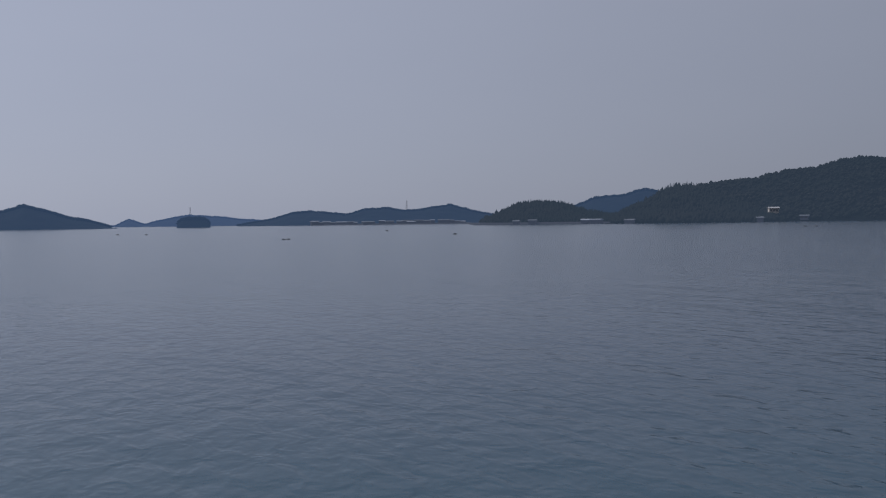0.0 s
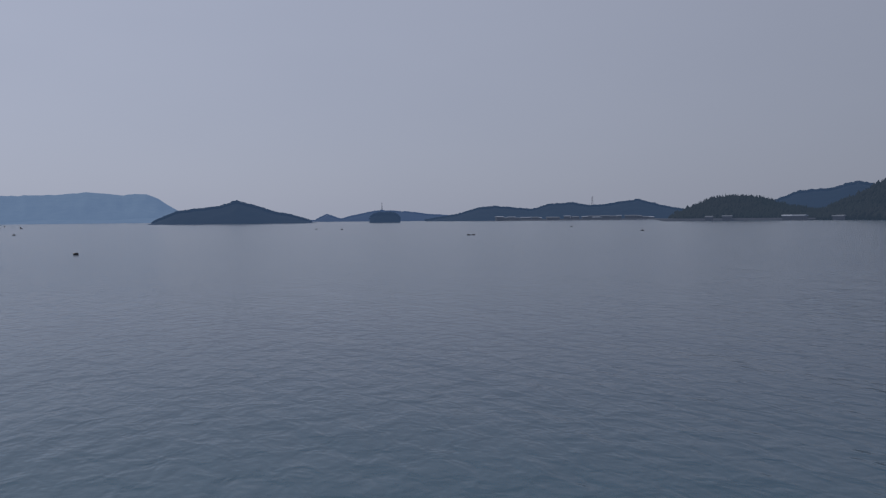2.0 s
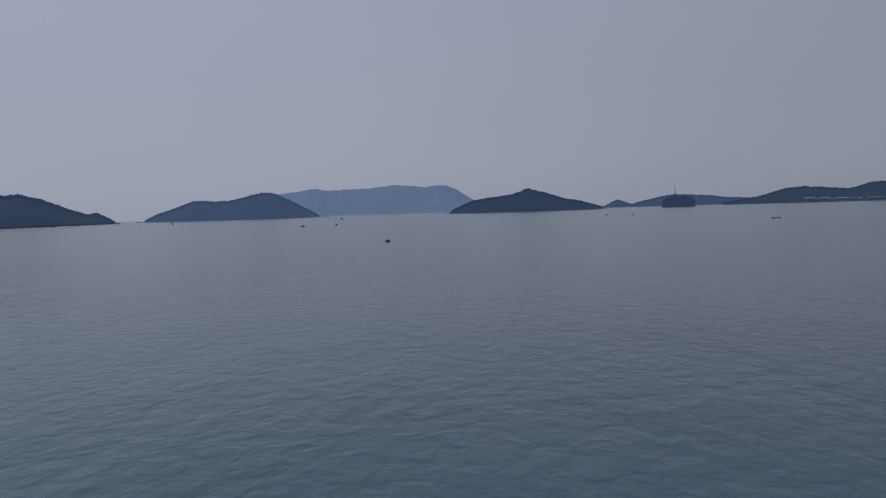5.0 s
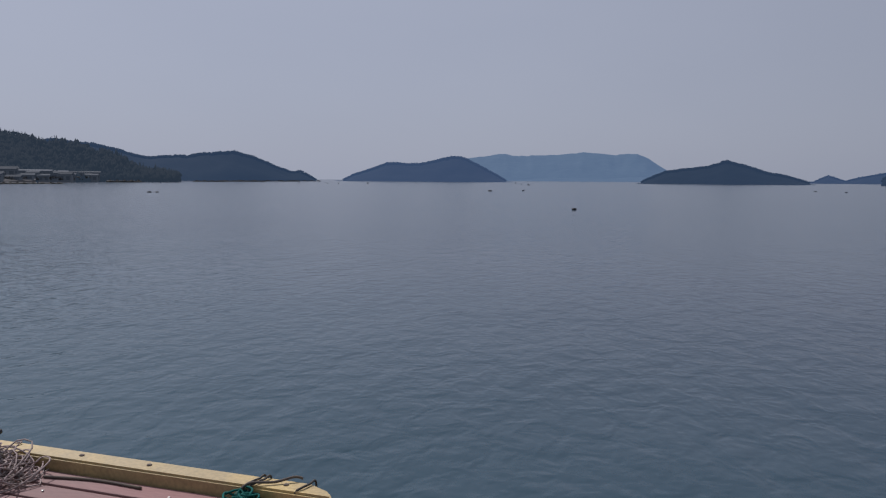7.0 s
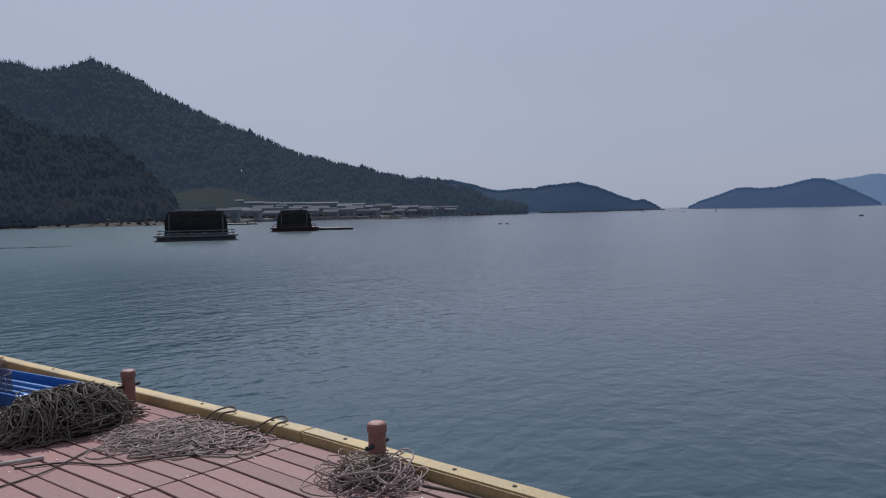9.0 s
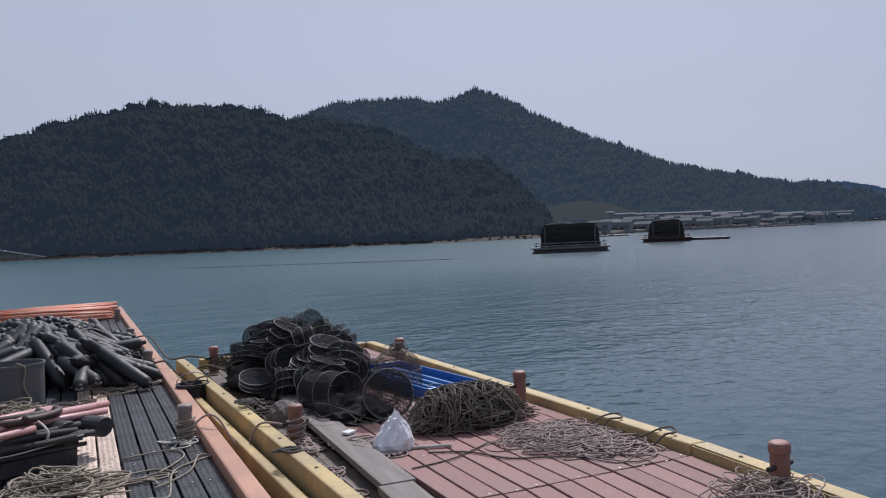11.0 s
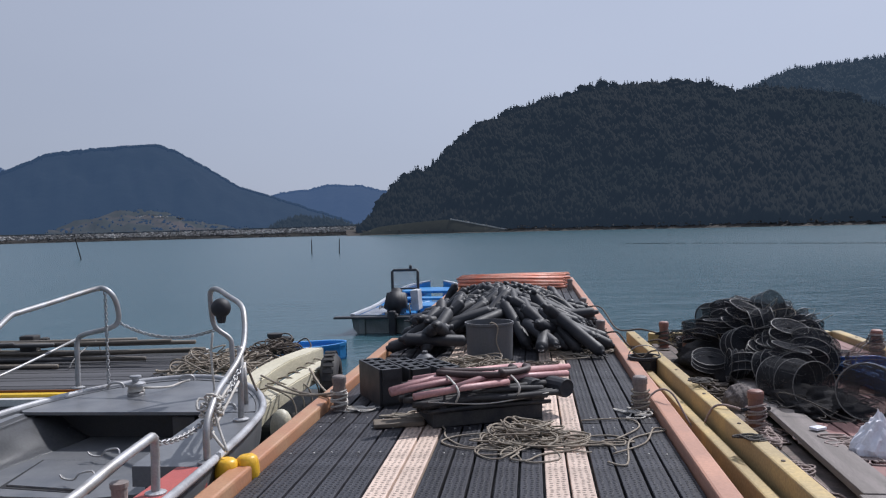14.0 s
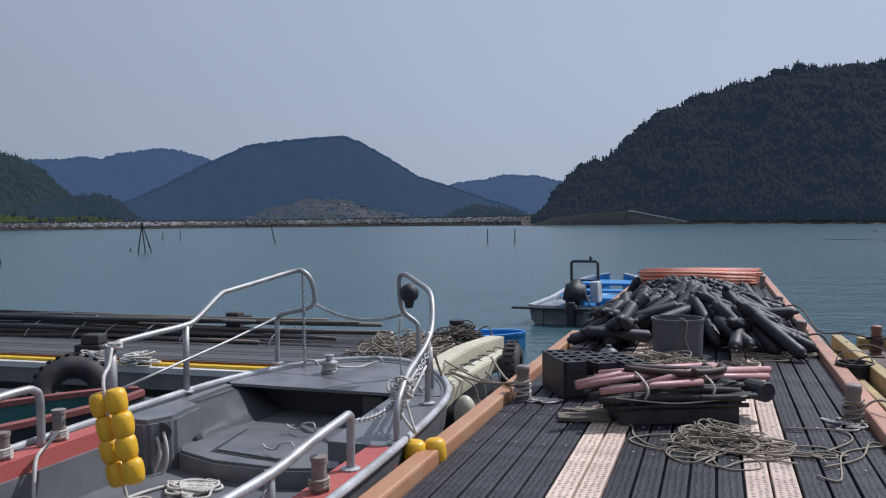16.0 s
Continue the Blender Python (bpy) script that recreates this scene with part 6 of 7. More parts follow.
# poles stacked along the far side
pole_dark = material("dark_pole", (0.030, 0.034, 0.042), 0.6, vary=0.3, scale=2, fine=40, second=(0.055, 0.053, 0.053), each=0.4)
pole_tan = material("bamboo_pole", (0.085, 0.076, 0.07), 0.65, vary=0.25, scale=2, fine=40, second=(0.13, 0.11, 0.085), each=0.3)
rng = random.Random(15)
meshes = []
for mat in (pole_dark, pole_tan):
    bm = bmesh.new()
    tube(bm, [(-2.2, 0, 0), (-0.7, 0, 0.01), (0.8, 0, 0.0), (2.2, 0, 0.012)], [0.036, 0.034, 0.030, 0.026], 8)
    meshes.append(mesh_of(bm, mat, True))
for i in range(34):
    tan = i % 5 in (0, 3)
    x = rng.uniform(-4.0, -2.5) if tan and i % 2 else rng.uniform(-11, -4)
    ob = part("pole", meshes[1 if tan else 0], None, m=pose(-4.35 + x + 0.6, 9.28 + 0.052 * x * 0.9 + 0.1 + rng.uniform(-0.22, 0.42), 0.545 + 0.07 * (i % 4), 0, rng.uniform(-1.2, 1.2), rng.uniform(0, 7)))
    tagged(ob, "bamboo pole lying on the dark platform" if tan else "dark pole lying on the edge of the platform", "pole", "poles on the platform")
winch = thing("mooring_block", pose(-7.45, 7.95, 0.5, 0, 0, 10), "black two-stepped mooring block on the dark platform", "block")
bm = bmesh.new()
box(bm, -0.17, -0.13, 0, 0.17, 0.13, 0.11, 0.02)
box(bm, -0.10, -0.10, 0.11, 0.14, 0.10, 0.23, 0.02)
part("block_body", bm, rubber, winch)
for k, x in enumerate((-9.4, -8.6, -8.1, -7.5, -6.9, -5.6)):
    y = 9.05 + 0.045 * (x + 4.35)
    rope_line("lashing", [(x, y - 0.06, 0.52), (x + 0.02, y - 0.02, 0.60), (x + 0.05, y + 0.1, 0.68), (x + 0.08, y + 0.3, 0.77), (x + 0.05, y + 0.5, 0.75), (x, y + 0.62, 0.60)], 0.006, white_rope, "white cord lashed over the stack of poles", group="lashings on the poles")
clump = thing("pole_rest", pose(-6.5, 9.55, 0.62), "black clamp with rope on the pole stack", "clamp")
bm = bmesh.new()
box(bm, -0.10, -0.08, 0, 0.10, 0.08, 0.22, 0.02)
lathe(bm, [(0.06, 0), (0.06, 0.12), (0.04, 0.13)], 12, pose(0.2, 0, 0.06))
part("clamp_body", bm, rubber, clump)
rope_heap(-3.75, 8.9, 0.51, 0.55, 0.55, 0.14, 80, 0.009, pale_rope, "tangle of pale rope on the end of the dark platform", 75, (0.08, 0.24), "rope_tangle", wild=0.8)
rope_heap(-3.3, 9.5, 0.55, 0.3, 0.4, 0.18, 40, 0.009, brown_rope, "brown rope tangle by the winch", 76, (0.08, 0.2), "rope_tangle", wild=0.8)
reel = thing("rope_reel", pose(-3.42, 9.9, 0.52) @ Matrix.Scale(0.72, 4), "small black winch wound with pale rope", "winch")
bm = bmesh.new()
lathe(bm, [(0.15, 0), (0.15, 0.16), (0.10, 0.18), (0.10, 0.28), (0.13, 0.30), (0.13, 0.36), (0.05, 0.37)], 18)
part("drum", bm, rubber, reel)
bm = bmesh.new()
lathe(bm, [(0.07, -0.1), (0.09, -0.08), (0.09, 0.08), (0.07, 0.1)], 14, pose(0.20, 0, 0.22, 90, 0, 60))
part("side_drum", bm, rubber, reel)
bm = bmesh.new()
tube(bm, [((0.112 + 0.012 * (k % 2)) * math.cos(k * 0.7), 0.112 * math.sin(k * 0.7), 0.19 + 0.0016 * k) for k in range(50)], 0.012, 5)
part("wound_rope", bm, white_rope, reel)

# pale bent beams of an old raft, lashed with rope
cream_wood = material("cream_painted_wood", (0.62, 0.575, 0.45), 0.6, vary=0.12, scale=3, fine=50, bump=0.15, second=(0.50, 0.455, 0.33), stretch=(1, 0.3, 1))
raft = thing("outrigger_raft", pose(0, 0, 0), "pale wooden raft beams lashed together with rope", "raft")


def bent_beam(pts, w, h, mat):
    bm = bmesh.new()
    rows = []
    for p in curve_pts(pts, 4):
        rows.append([bm.verts.new((p.x + dx * w / 2, p.y, p.z + dz * h / 2)) for dx, dz in ((-1, -1), (1, -1), (1, 1), (-1, 1))])
    for r0, r1 in zip(rows, rows[1:]):
        for k in range(4):
            bm.faces.new((r0[k], r0[(k + 1) % 4], r1[(k + 1) % 4], r1[k]))
    bm.faces.new(rows[0])
    bm.faces.new(rows[-1][::-1])
    bmesh.ops.recalc_face_normals(bm, faces=bm.faces)
    bmesh.ops.bevel(bm, geom=[ed for ed in bm.edges if ed.calc_face_angle(0) > 0.6], offset=0.012, segments=2, affect="EDGES")
    return part("beam", bm, mat, raft)


bent_beam([(-3.02, 7.45, 0.42), (-2.98, 7.9, 0.52), (-2.92, 8.6, 0.575), (-2.82, 9.6, 0.56)], 0.22, 0.16, cream_wood)
bent_beam([(-2.76, 6.95, 0.28), (-2.72, 7.4, 0.40), (-2.65, 8.0, 0.47), (-2.58, 9.2, 0.47)], 0.18, 0.15, cream_wood)
bm = bmesh.new()
box(bm, -3.35, 7.5, 0.30, -2.8, 7.72, 0.42, 0.015)
part("cross_beam", bm, material("green_yellow_wood", (0.50, 0.46, 0.10), 0.6, vary=0.15), raft, "greenish yellow cross beam")
bm = bmesh.new()
box(bm, -3.05, 7.6, -0.1, -2.55, 9.4, 0.18, 0.05)
part("pontoon", bm, pontoon_foam, raft)
for k in range(7):
    y = 7.6 + 0.28 * k
    bm = bmesh.new()
    tube(bm, curve_pts([(-3.0, y, 0.60), (-2.85, y + 0.1, 0.52), (-2.68, y - 0.05, 0.56), (-2.5, y + 0.05, 0.42), (-2.45, y, 0.2)], 4), 0.009, 5)
    part("lashing", bm, pale_rope, raft, smooth=True)
for a_, b_ in (((-1.84, 6.88, 0.62), (-2.9, 7.9, 0.62)), ((-1.84, 6.88, 0.66), (-2.75, 7.6, 0.58)), ((-1.86, 6.9, 0.60), (-2.6, 8.6, 0.56)), ((-2.4, 6.2, 1.0), (-2.7, 7.4, 0.52))):
    mid = (Vector(a_) + Vector(b_)) / 2 - Vector((0, 0, 0.06))
    rope_line("rope", [a_, mid, b_], 0.011, pale_rope, "mooring rope from the pier to the pale raft")


def tyre(x, y, z, r, m, label):
    ob = thing("tyre", Matrix.Translation((x, y, z)) @ m, label, "tyre")
    bm = bmesh.new()
    rings = []
    for k in range(28):
        a = k * 2 * math.pi / 28
        rings.append([bm.verts.new(((r * 0.70 + r * 0.30 * math.cos(q * 0.628) * (1.0 if math.cos(q * 0.628) < 0.7 else 0.93)) * math.cos(a), (r * 0.70 + r * 0.30 * math.cos(q * 0.628)) * math.sin(a), r * 0.28 * math.sin(q * 0.628))) for q in range(10)])
    for k in range(28):
        r0, r1 = rings[k], rings[(k + 1) % 28]
        for q in range(10):
            bm.faces.new((r0[q], r1[q], r1[(q + 1) % 10], r0[(q + 1) % 10]))
    part("tyre_wall", bm, rubber, ob, smooth=True)
    bm = bmesh.new()
    for k in range(28):
        a = (k + 0.5) * 2 * math.pi / 28
        box(bm, r * 0.985, -0.02, -r * 0.16, r * 1.02, 0.02, r * 0.16, m=pose(0, 0, 0, 0, 0, math.degrees(a)))
    part("tread", bm, rubber, ob)
    return ob


tyre(-2.40, 8.75, 0.36, 0.36, pose(0, 0, 0, 0, 90, 8), "worn tyre hung as a fender beside the raft")
tyre(-5.85, 5.98, 0.50, 0.37, pose(0, 0, 0, 72, 0, 42), "large black tyre leaning on a moored skiff")

# skiff with a red gunwale beside the grey boat
teal = material("teal_inside", (0.03, 0.13, 0.13), 0.55, vary=0.2, scale=4, fine=50)
skiff_red = material("red_brown_gunwale", (0.27, 0.09, 0.08), 0.6, vary=0.2, scale=4, fine=50)


def open_boat(name, label, m, length, beam, height, hull_mat, in_mat, rim_mat, rim_label, blunt=2, lift=0.22):
    """An open boat whose bow points along +y, its keel near z = 0."""
    ob = thing(name, m, label, "boat")
    n = 14
    half = lambda t: beam / 2 * (1.0 if t < 0.45 else math.sqrt(max(1 - ((t - 0.45) / 0.56) ** blunt, 0.004)))
    rise = lambda t: height * (0.86 + lift * max(t - 0.3, 0) ** 1.3)

    def shell(inset, bottom, mat, nm, top=None):
        bm = bmesh.new()
        rows = []
        for k in range(n + 1):
            t = k / n
            w, y, z = max(half(t) - inset, 0.004), length * t - (inset if k == n else 0) + (inset if k == 0 else 0), top or rise(t)
            rows.append([bm.verts.new(p) for p in ((-w, y, z), (-w * 0.95, y, bottom + (z - bottom) * 0.45), (-w * 0.72, y * 0.985, bottom), (w * 0.72, y * 0.985, bottom), (w * 0.95, y, bottom + (z - bottom) * 0.45), (w, y, z))])
        for r0, r1 in zip(rows, rows[1:]):
            for q in range(5):
                bm.faces.new((r0[q], r0[q + 1], r1[q + 1], r1[q]))
        bm.faces.new(rows[0])
        part(nm, bm, mat, ob)

    shell(0.0, -0.12, hull_mat, "hull")
    shell(0.05, 0.12, in_mat, "inner_hull")
    for s in (-1, 1):
        bm = bmesh.new()
        rows = []
        for k in range(n + 1):
            t = k / n
            rows.append([bm.verts.new((s * max(half(t) + d, 0.0), length * t, rise(t) + dz)) for d, dz in ((0.02, -0.02), (0.02, 0.025), (-0.07, 0.025), (-0.07, -0.02))])
        for r0, r1 in zip(rows, rows[1:]):
            for q in range(4):
                bm.faces.new((r0[q], r0[(q + 1) % 4], r1[(q + 1) % 4], r1[q]))
        bm.faces.new(rows[0])
        bm.faces.new(rows[-1])
        bmesh.ops.recalc_face_normals(bm, faces=bm.faces)
        part("gunwale", bm, rim_mat, ob, rim_label)
    return ob


skiff = open_boat("skiff", "weathered open skiff with a red-brown gunwale and teal inside", pose(-7.0, 3.05, 0, 0, 0, -33), 3.5, 1.05, 0.58, boat_dark, teal, skiff_red, "red-brown gunwale")
for y in (1.0, 2.1):
    bm = bmesh.new()
    box(bm, -0.46, y, 0.36, 0.46, y + 0.2, 0.40, 0.006)
    part("thwart", bm, skiff_red, skiff)
open_boat("skiff", "small bright blue dinghy floating behind the raft", pose(-4.40, 12.45, -0.02, 0, 0, -80), 1.25, 0.8, 0.27, blue_gloss, blue_gloss, blue_gloss, "")

# blue open boat with an outboard, moored along the pier
skiff_white = material("off_white_gunwale", (0.55, 0.57, 0.60), 0.5, vary=0.12, scale=4, fine=50, second=(0.38, 0.40, 0.44))
hull_green = material("grey_green_hull", (0.30, 0.33, 0.32), 0.5, vary=0.2, scale=3, fine=40, second=(0.18, 0.20, 0.195))
blue_boat = open_boat("motor_boat", "open blue motor boat with an outboard, moored at the pier", pose(-3.0, 15.6, 0, 0, 0, -3), 5.6, 1.55, 0.42, hull_green, blue_gloss, skiff_white, "worn off-white gunwale", 5, 1.0)
bm = bmesh.new()
box(bm, -1.10, -0.16, 0.30, 0.80, 0.02, 0.345, 0.012)
part("stern_board", bm, boat_dark, blue_boat, "dark overhanging stern board")
bm = bmesh.new()
for k in range(22):
    box(bm, -0.70, 0.25 + 0.11 * k, 0.30, -0.30, 0.30 + 0.11 * k, 0.33, 0.005)
part("deck_slats", bm, skiff_white, blue_boat, "slatted off-white side deck")
bm = bmesh.new()
box(bm, -0.66, 4.1, 0.44, 0.66, 5.3, 0.50, 0.02)
part("foredeck", bm, blue_gloss, blue_boat)
for x in (-0.62, 0.30):
    bm = bmesh.new()
    box(bm, x, -0.06, -0.05, x + 0.14, 0.03, 0.31, 0.02)
    part("transom_knee", bm, hull_green, blue_boat)
bm = bmesh.new()
tube(bm, [(-0.16, 1.05, 0.25), (-0.16, 1.05, 1.16), (-0.13, 1.05, 1.19), (0.36, 1.05, 1.19), (0.39, 1.05, 1.16), (0.39, 1.05, 0.25)], 0.03, 8)
tube(bm, [(-0.16, 1.05, 0.80), (0.39, 1.05, 0.80)], 0.02, 8)
screen_frame = part("windscreen_frame", bm, boat_dark, blue_boat)
bm = bmesh.new()
box(bm, -0.13, 1.046, 0.82, 0.36, 1.052, 1.165)
glass = material("scratched_acrylic", (0.6, 0.65, 0.68), 0.25, vary=0.1)
glass.node_tree.nodes["Principled BSDF"].inputs["Alpha"].default_value = 0.25
pane = part("windscreen", bm, glass, screen_frame, "scratched clear screen")
pane.visible_shadow = False
bm = bmesh.new()
lathe(bm, [(0.02, 0), (0.035, 0.03), (0.03, 0.07), (0.012, 0.09)], 8, pose(0.24, 1.05, 1.21))
part("lamp", bm, boat_dark, screen_frame)
bm = bmesh.new()
cowl = bmesh.ops.create_cube(bm, size=1.0)["verts"]
for v in cowl:
    k = 0.74 if v.co.z > 0 else 1.0
    v.co = Vector((v.co.x * 0.46 * k, v.co.y * 0.52 * k + (0.06 if v.co.z > 0 else 0), v.co.z * 0.50))
bmesh.ops.bevel(bm, geom=list(bm.edges), offset=0.09, segments=3, affect="EDGES")
bmesh.ops.transform(bm, matrix=pose(0.10, 0.22, 0.62, -14, 0, 0), verts=bm.verts)
motor = part("outboard_motor", bm, black_plastic, blue_boat, "black outboard motor", smooth=True)
bm = bmesh.new()
box(bm, 0.03, -0.22, -0.3, 0.17, -0.05, 0.46, 0.03)
part("motor_leg", bm, black_plastic, motor)
bm = bmesh.new()
box(bm, 0.0, -0.18, 0.30, 0.20, 0.14, 0.40, 0.02)
part("motor_clamp", bm, rubber, motor)
bm = bmesh.new()
box(bm, 0.36, 0.55, 0.36, 0.52, 0.95, 0.78, 0.02, pose(0, 0, 0, 0, -3, 0))
part("console_panel", bm, skiff_white, blue_boat, "white console panel")
for y, z in ((2.2, 0.34), (3.2, 0.40)):
    bm = bmesh.new()
    box(bm, -0.70, y, z - 0.05, 0.70, y + 0.45, z, 0.01)
    part("thwart", bm, blue_gloss, blue_boat)
bm = bmesh.new()
box(bm, 0.30, 1.2, 0.14, 0.70, 2.0, 0.42, 0.02)
part("locker", bm, blue_gloss, blue_boat, "bright blue locker")
rng = random.Random(5)
for k in range(9):
    bm = bmesh.new()
    x, y = rng.uniform(-0.5, 0.1), rng.uniform(0.4, 2.2)
    tube(bm, curve_pts([(x, y, 0.20), (x - 0.1, y + 0.4, 0.30 + rng.uniform(0, 0.08)), (x - 0.05, y + 0.9, 0.22)], 4), 0.02, 6)
    part("stowed_hose", bm, rubber if k % 2 else boat_dark, blue_boat, smooth=True)
# ---- shores, village and things on the water ----
beach = material("stony_beach", (0.085, 0.075, 0.068), 0.9, vary=0.3, scale=0.3, fine=2.0, bump=0.6, bump_size=0.3, second=(0.05, 0.046, 0.043), spec=0.1)
pale_rock = material("pale_rock", (0.32, 0.30, 0.28), 0.9, vary=0.25, scale=0.4, fine=2.0, bump=0.4, bump_size=0.1, second=(0.18, 0.17, 0.16), island=0.35, spec=0.1)
rubble_rock = material("pale_rubble", (0.40, 0.395, 0.39), 0.9, vary=0.25, scale=0.02, fine=2.0, bump=0.4, bump_size=0.1, second=(0.20, 0.195, 0.19), island=0.65, spec=0.1)
dark_rock = material("dark_rock", (0.11, 0.105, 0.10), 0.9, vary=0.3, scale=0.4, fine=2.0, bump=0.4, bump_size=0.1, island=0.35, spec=0.1)
concrete = material("pale_concrete", (0.15, 0.147, 0.144), 0.85, vary=0.15, scale=0.5, fine=4, bump=0.2, second=(0.09, 0.088, 0.087))
dry_grass = material("dry_grass", (0.034, 0.034, 0.027), 0.95, vary=0.3, scale=0.06, fine=0.8, bump=0.5, bump_size=0.3, second=(0.022, 0.024, 0.018), spec=0.05)
# the earth bank's glow is haze put in as emission
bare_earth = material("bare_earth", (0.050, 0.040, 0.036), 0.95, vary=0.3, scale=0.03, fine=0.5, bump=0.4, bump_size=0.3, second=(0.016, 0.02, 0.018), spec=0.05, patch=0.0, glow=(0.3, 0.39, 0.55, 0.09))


def strip(name, rows, mat, label, category, kind="structure"):
    """A sheet from rows of bearing, then (distance, height) pairs outwards."""
    bm = bmesh.new()
    grid = [[bm.verts.new(at(az, r, z)) for r, z in pairs] for az, pairs in rows]
    for c0, c1 in zip(grid, grid[1:]):
        for k in range(len(c0) - 1):
            bm.faces.new((c0[k], c0[k + 1], c1[k + 1], c1[k]))
    ob = part(name, bm, mat, smooth=True)
    tagged(ob, label, category, kind=kind)
    return ob


def rocks(name, count, place, mat, size, label, seed):
    rng = random.Random(seed)
    verts, faces = [], []
    for _ in range(count):
        p = place(rng)
        s = size * rng.uniform(0.4, 1.4)
        b0 = len(verts)
        for z, q in ((-0.3, 0.9), (0.35, 0.8)):
            for j in range(5):
                a = j * 1.2566 + rng.uniform(-0.4, 0.4)
                verts.append((p.x + s * q * rng.uniform(0.6, 1.1) * math.cos(a), p.y + s * q * rng.uniform(0.6, 1.1) * math.sin(a), p.z + s * z * rng.uniform(0.6, 1.2)))
        for j in range(5):
            faces.append((b0 + j, b0 + (j + 1) % 5, b0 + 5 + (j + 1) % 5, b0 + 5 + j))
        faces.append((b0 + 5, b0 + 6, b0 + 7, b0 + 8, b0 + 9))
    me = bpy.data.meshes.new("mesh")
    me.from_pydata(verts, [], faces)
    me.materials.append(mat)
    return tagged(new(name, me), label, "rocks", kind="stuff")


shore_r = line((13, 287), (4, 274), (-5, 252), (-12, 232), (-18, 218), (-25, 208), (-30, 212), (-34, 222))
# bank and village grass emit a little blue in place of haze
bank_scrub = woods("haze_lit_bank", (0.022, 0.023, 0.017), (0.32, 0.40, 0.50, 0.045), 0.08, 0.6, 0.3)
village_grass = woods("haze_lit_grass", (0.010, 0.0135, 0.010), (0.28, 0.40, 0.50, 0.062), 0.06, 0.5, 0.3)
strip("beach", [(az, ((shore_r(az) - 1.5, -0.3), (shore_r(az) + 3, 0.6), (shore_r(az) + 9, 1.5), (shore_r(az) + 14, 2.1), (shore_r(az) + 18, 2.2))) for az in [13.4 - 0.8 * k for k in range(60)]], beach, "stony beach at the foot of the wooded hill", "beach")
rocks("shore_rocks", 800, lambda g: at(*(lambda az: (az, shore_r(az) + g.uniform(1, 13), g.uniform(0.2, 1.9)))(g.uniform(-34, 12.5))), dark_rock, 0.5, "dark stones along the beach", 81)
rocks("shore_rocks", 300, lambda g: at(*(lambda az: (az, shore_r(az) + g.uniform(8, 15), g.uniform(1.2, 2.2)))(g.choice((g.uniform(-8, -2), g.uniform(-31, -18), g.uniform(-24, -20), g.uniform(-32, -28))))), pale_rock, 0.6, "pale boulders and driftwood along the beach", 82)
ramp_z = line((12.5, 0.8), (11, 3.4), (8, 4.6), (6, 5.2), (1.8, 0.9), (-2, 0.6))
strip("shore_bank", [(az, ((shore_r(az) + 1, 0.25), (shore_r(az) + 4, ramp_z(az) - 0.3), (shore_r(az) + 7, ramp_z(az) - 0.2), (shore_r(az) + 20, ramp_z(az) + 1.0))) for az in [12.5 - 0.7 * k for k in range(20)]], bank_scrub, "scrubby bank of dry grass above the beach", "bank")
rng = random.Random(97)
verts, faces = [], []
for k in range(2600):
    az = rng.uniform(-33.5, 12.3)
    d = rng.uniform(7, 17)
    z = (ramp_z(az) - 0.4 if -1 < az < 12 and d < 12 else 1.4 + max(d - 9, 0) * 0.2)
    if -1.5 < az < 6.4 and d < 9:
        continue
    size = rng.uniform(0.5, 1.5)
    lump(verts, faces, at(az, shore_r(az) + d, z + size * 0.3), size, size * rng.uniform(0.6, 0.9), rng, k % 3 == 0)
me = bpy.data.meshes.new("mesh")
me.from_pydata(verts, [], faces)
me.materials.append(leaves)
me.polygons.foreach_set("use_smooth", [True] * len(me.polygons))
tagged(new("backdrop_scrub", me), "dark scrub above the beach", "scrub", kind="stuff")
bm = bmesh.new()
for k in range(46):
    az = rng.choice((rng.uniform(-31, 9), rng.uniform(-9, 4)))
    p = at(az, shore_r(az) + rng.uniform(12, 18), 1.2)
    h = rng.uniform(3.0, 7.5)
    tube(bm, [p, p + Vector((rng.uniform(-0.4, 0.4), 0, h * 0.6)), p + Vector((rng.uniform(-0.8, 0.8), 0, h))], [0.13, 0.10, 0.05], 4)
tagged(part("backdrop_trunks", bm, material("pale_trunk", (0.10, 0.092, 0.084), 0.9, vary=0.3, island=0.4)), "pale bare tree trunks at the foot of the hill", "trunks", kind="stuff")
# concrete ramp and track on the bank
bm = bmesh.new()
prev = None
for k in range(9):
    t = k / 8
    c = at(5.9 - 4.1 * t, shore_r(5.9 - 4.1 * t) + 5.2, ramp_z(5.9 - 4.1 * t))
    row = [bm.verts.new(c + Vector(d)) for d in ((0, -1.1, -0.8), (0, -1.1, 0.12), (0, 1.2, 0.12))]
    if prev:
        for q in range(2):
            bm.faces.new((prev[q], prev[q + 1], row[q + 1], row[q]))
    prev = row
tagged(part("ramp", bm, material("pale_ramp", (0.55, 0.54, 0.52), 0.85, vary=0.15, scale=0.5, fine=4)), "pale concrete ramp running down the bank to the beach", "ramp", kind="structure")
bm = bmesh.new()
prev = None
for k in range(9):
    t = k / 8
    c = at(4.2 - 3.6 * t, 296 + 2 * t, 7.4 + 0.8 * t)
    row = [bm.verts.new(c + Vector(d)) for d in ((0, -1.0, -0.5), (0, -1.0, 0.1), (0, 1.0, 0.1))]
    if prev:
        for q in range(2):
            bm.faces.new((prev[q], prev[q + 1], row[q + 1], row[q]))
    prev = row
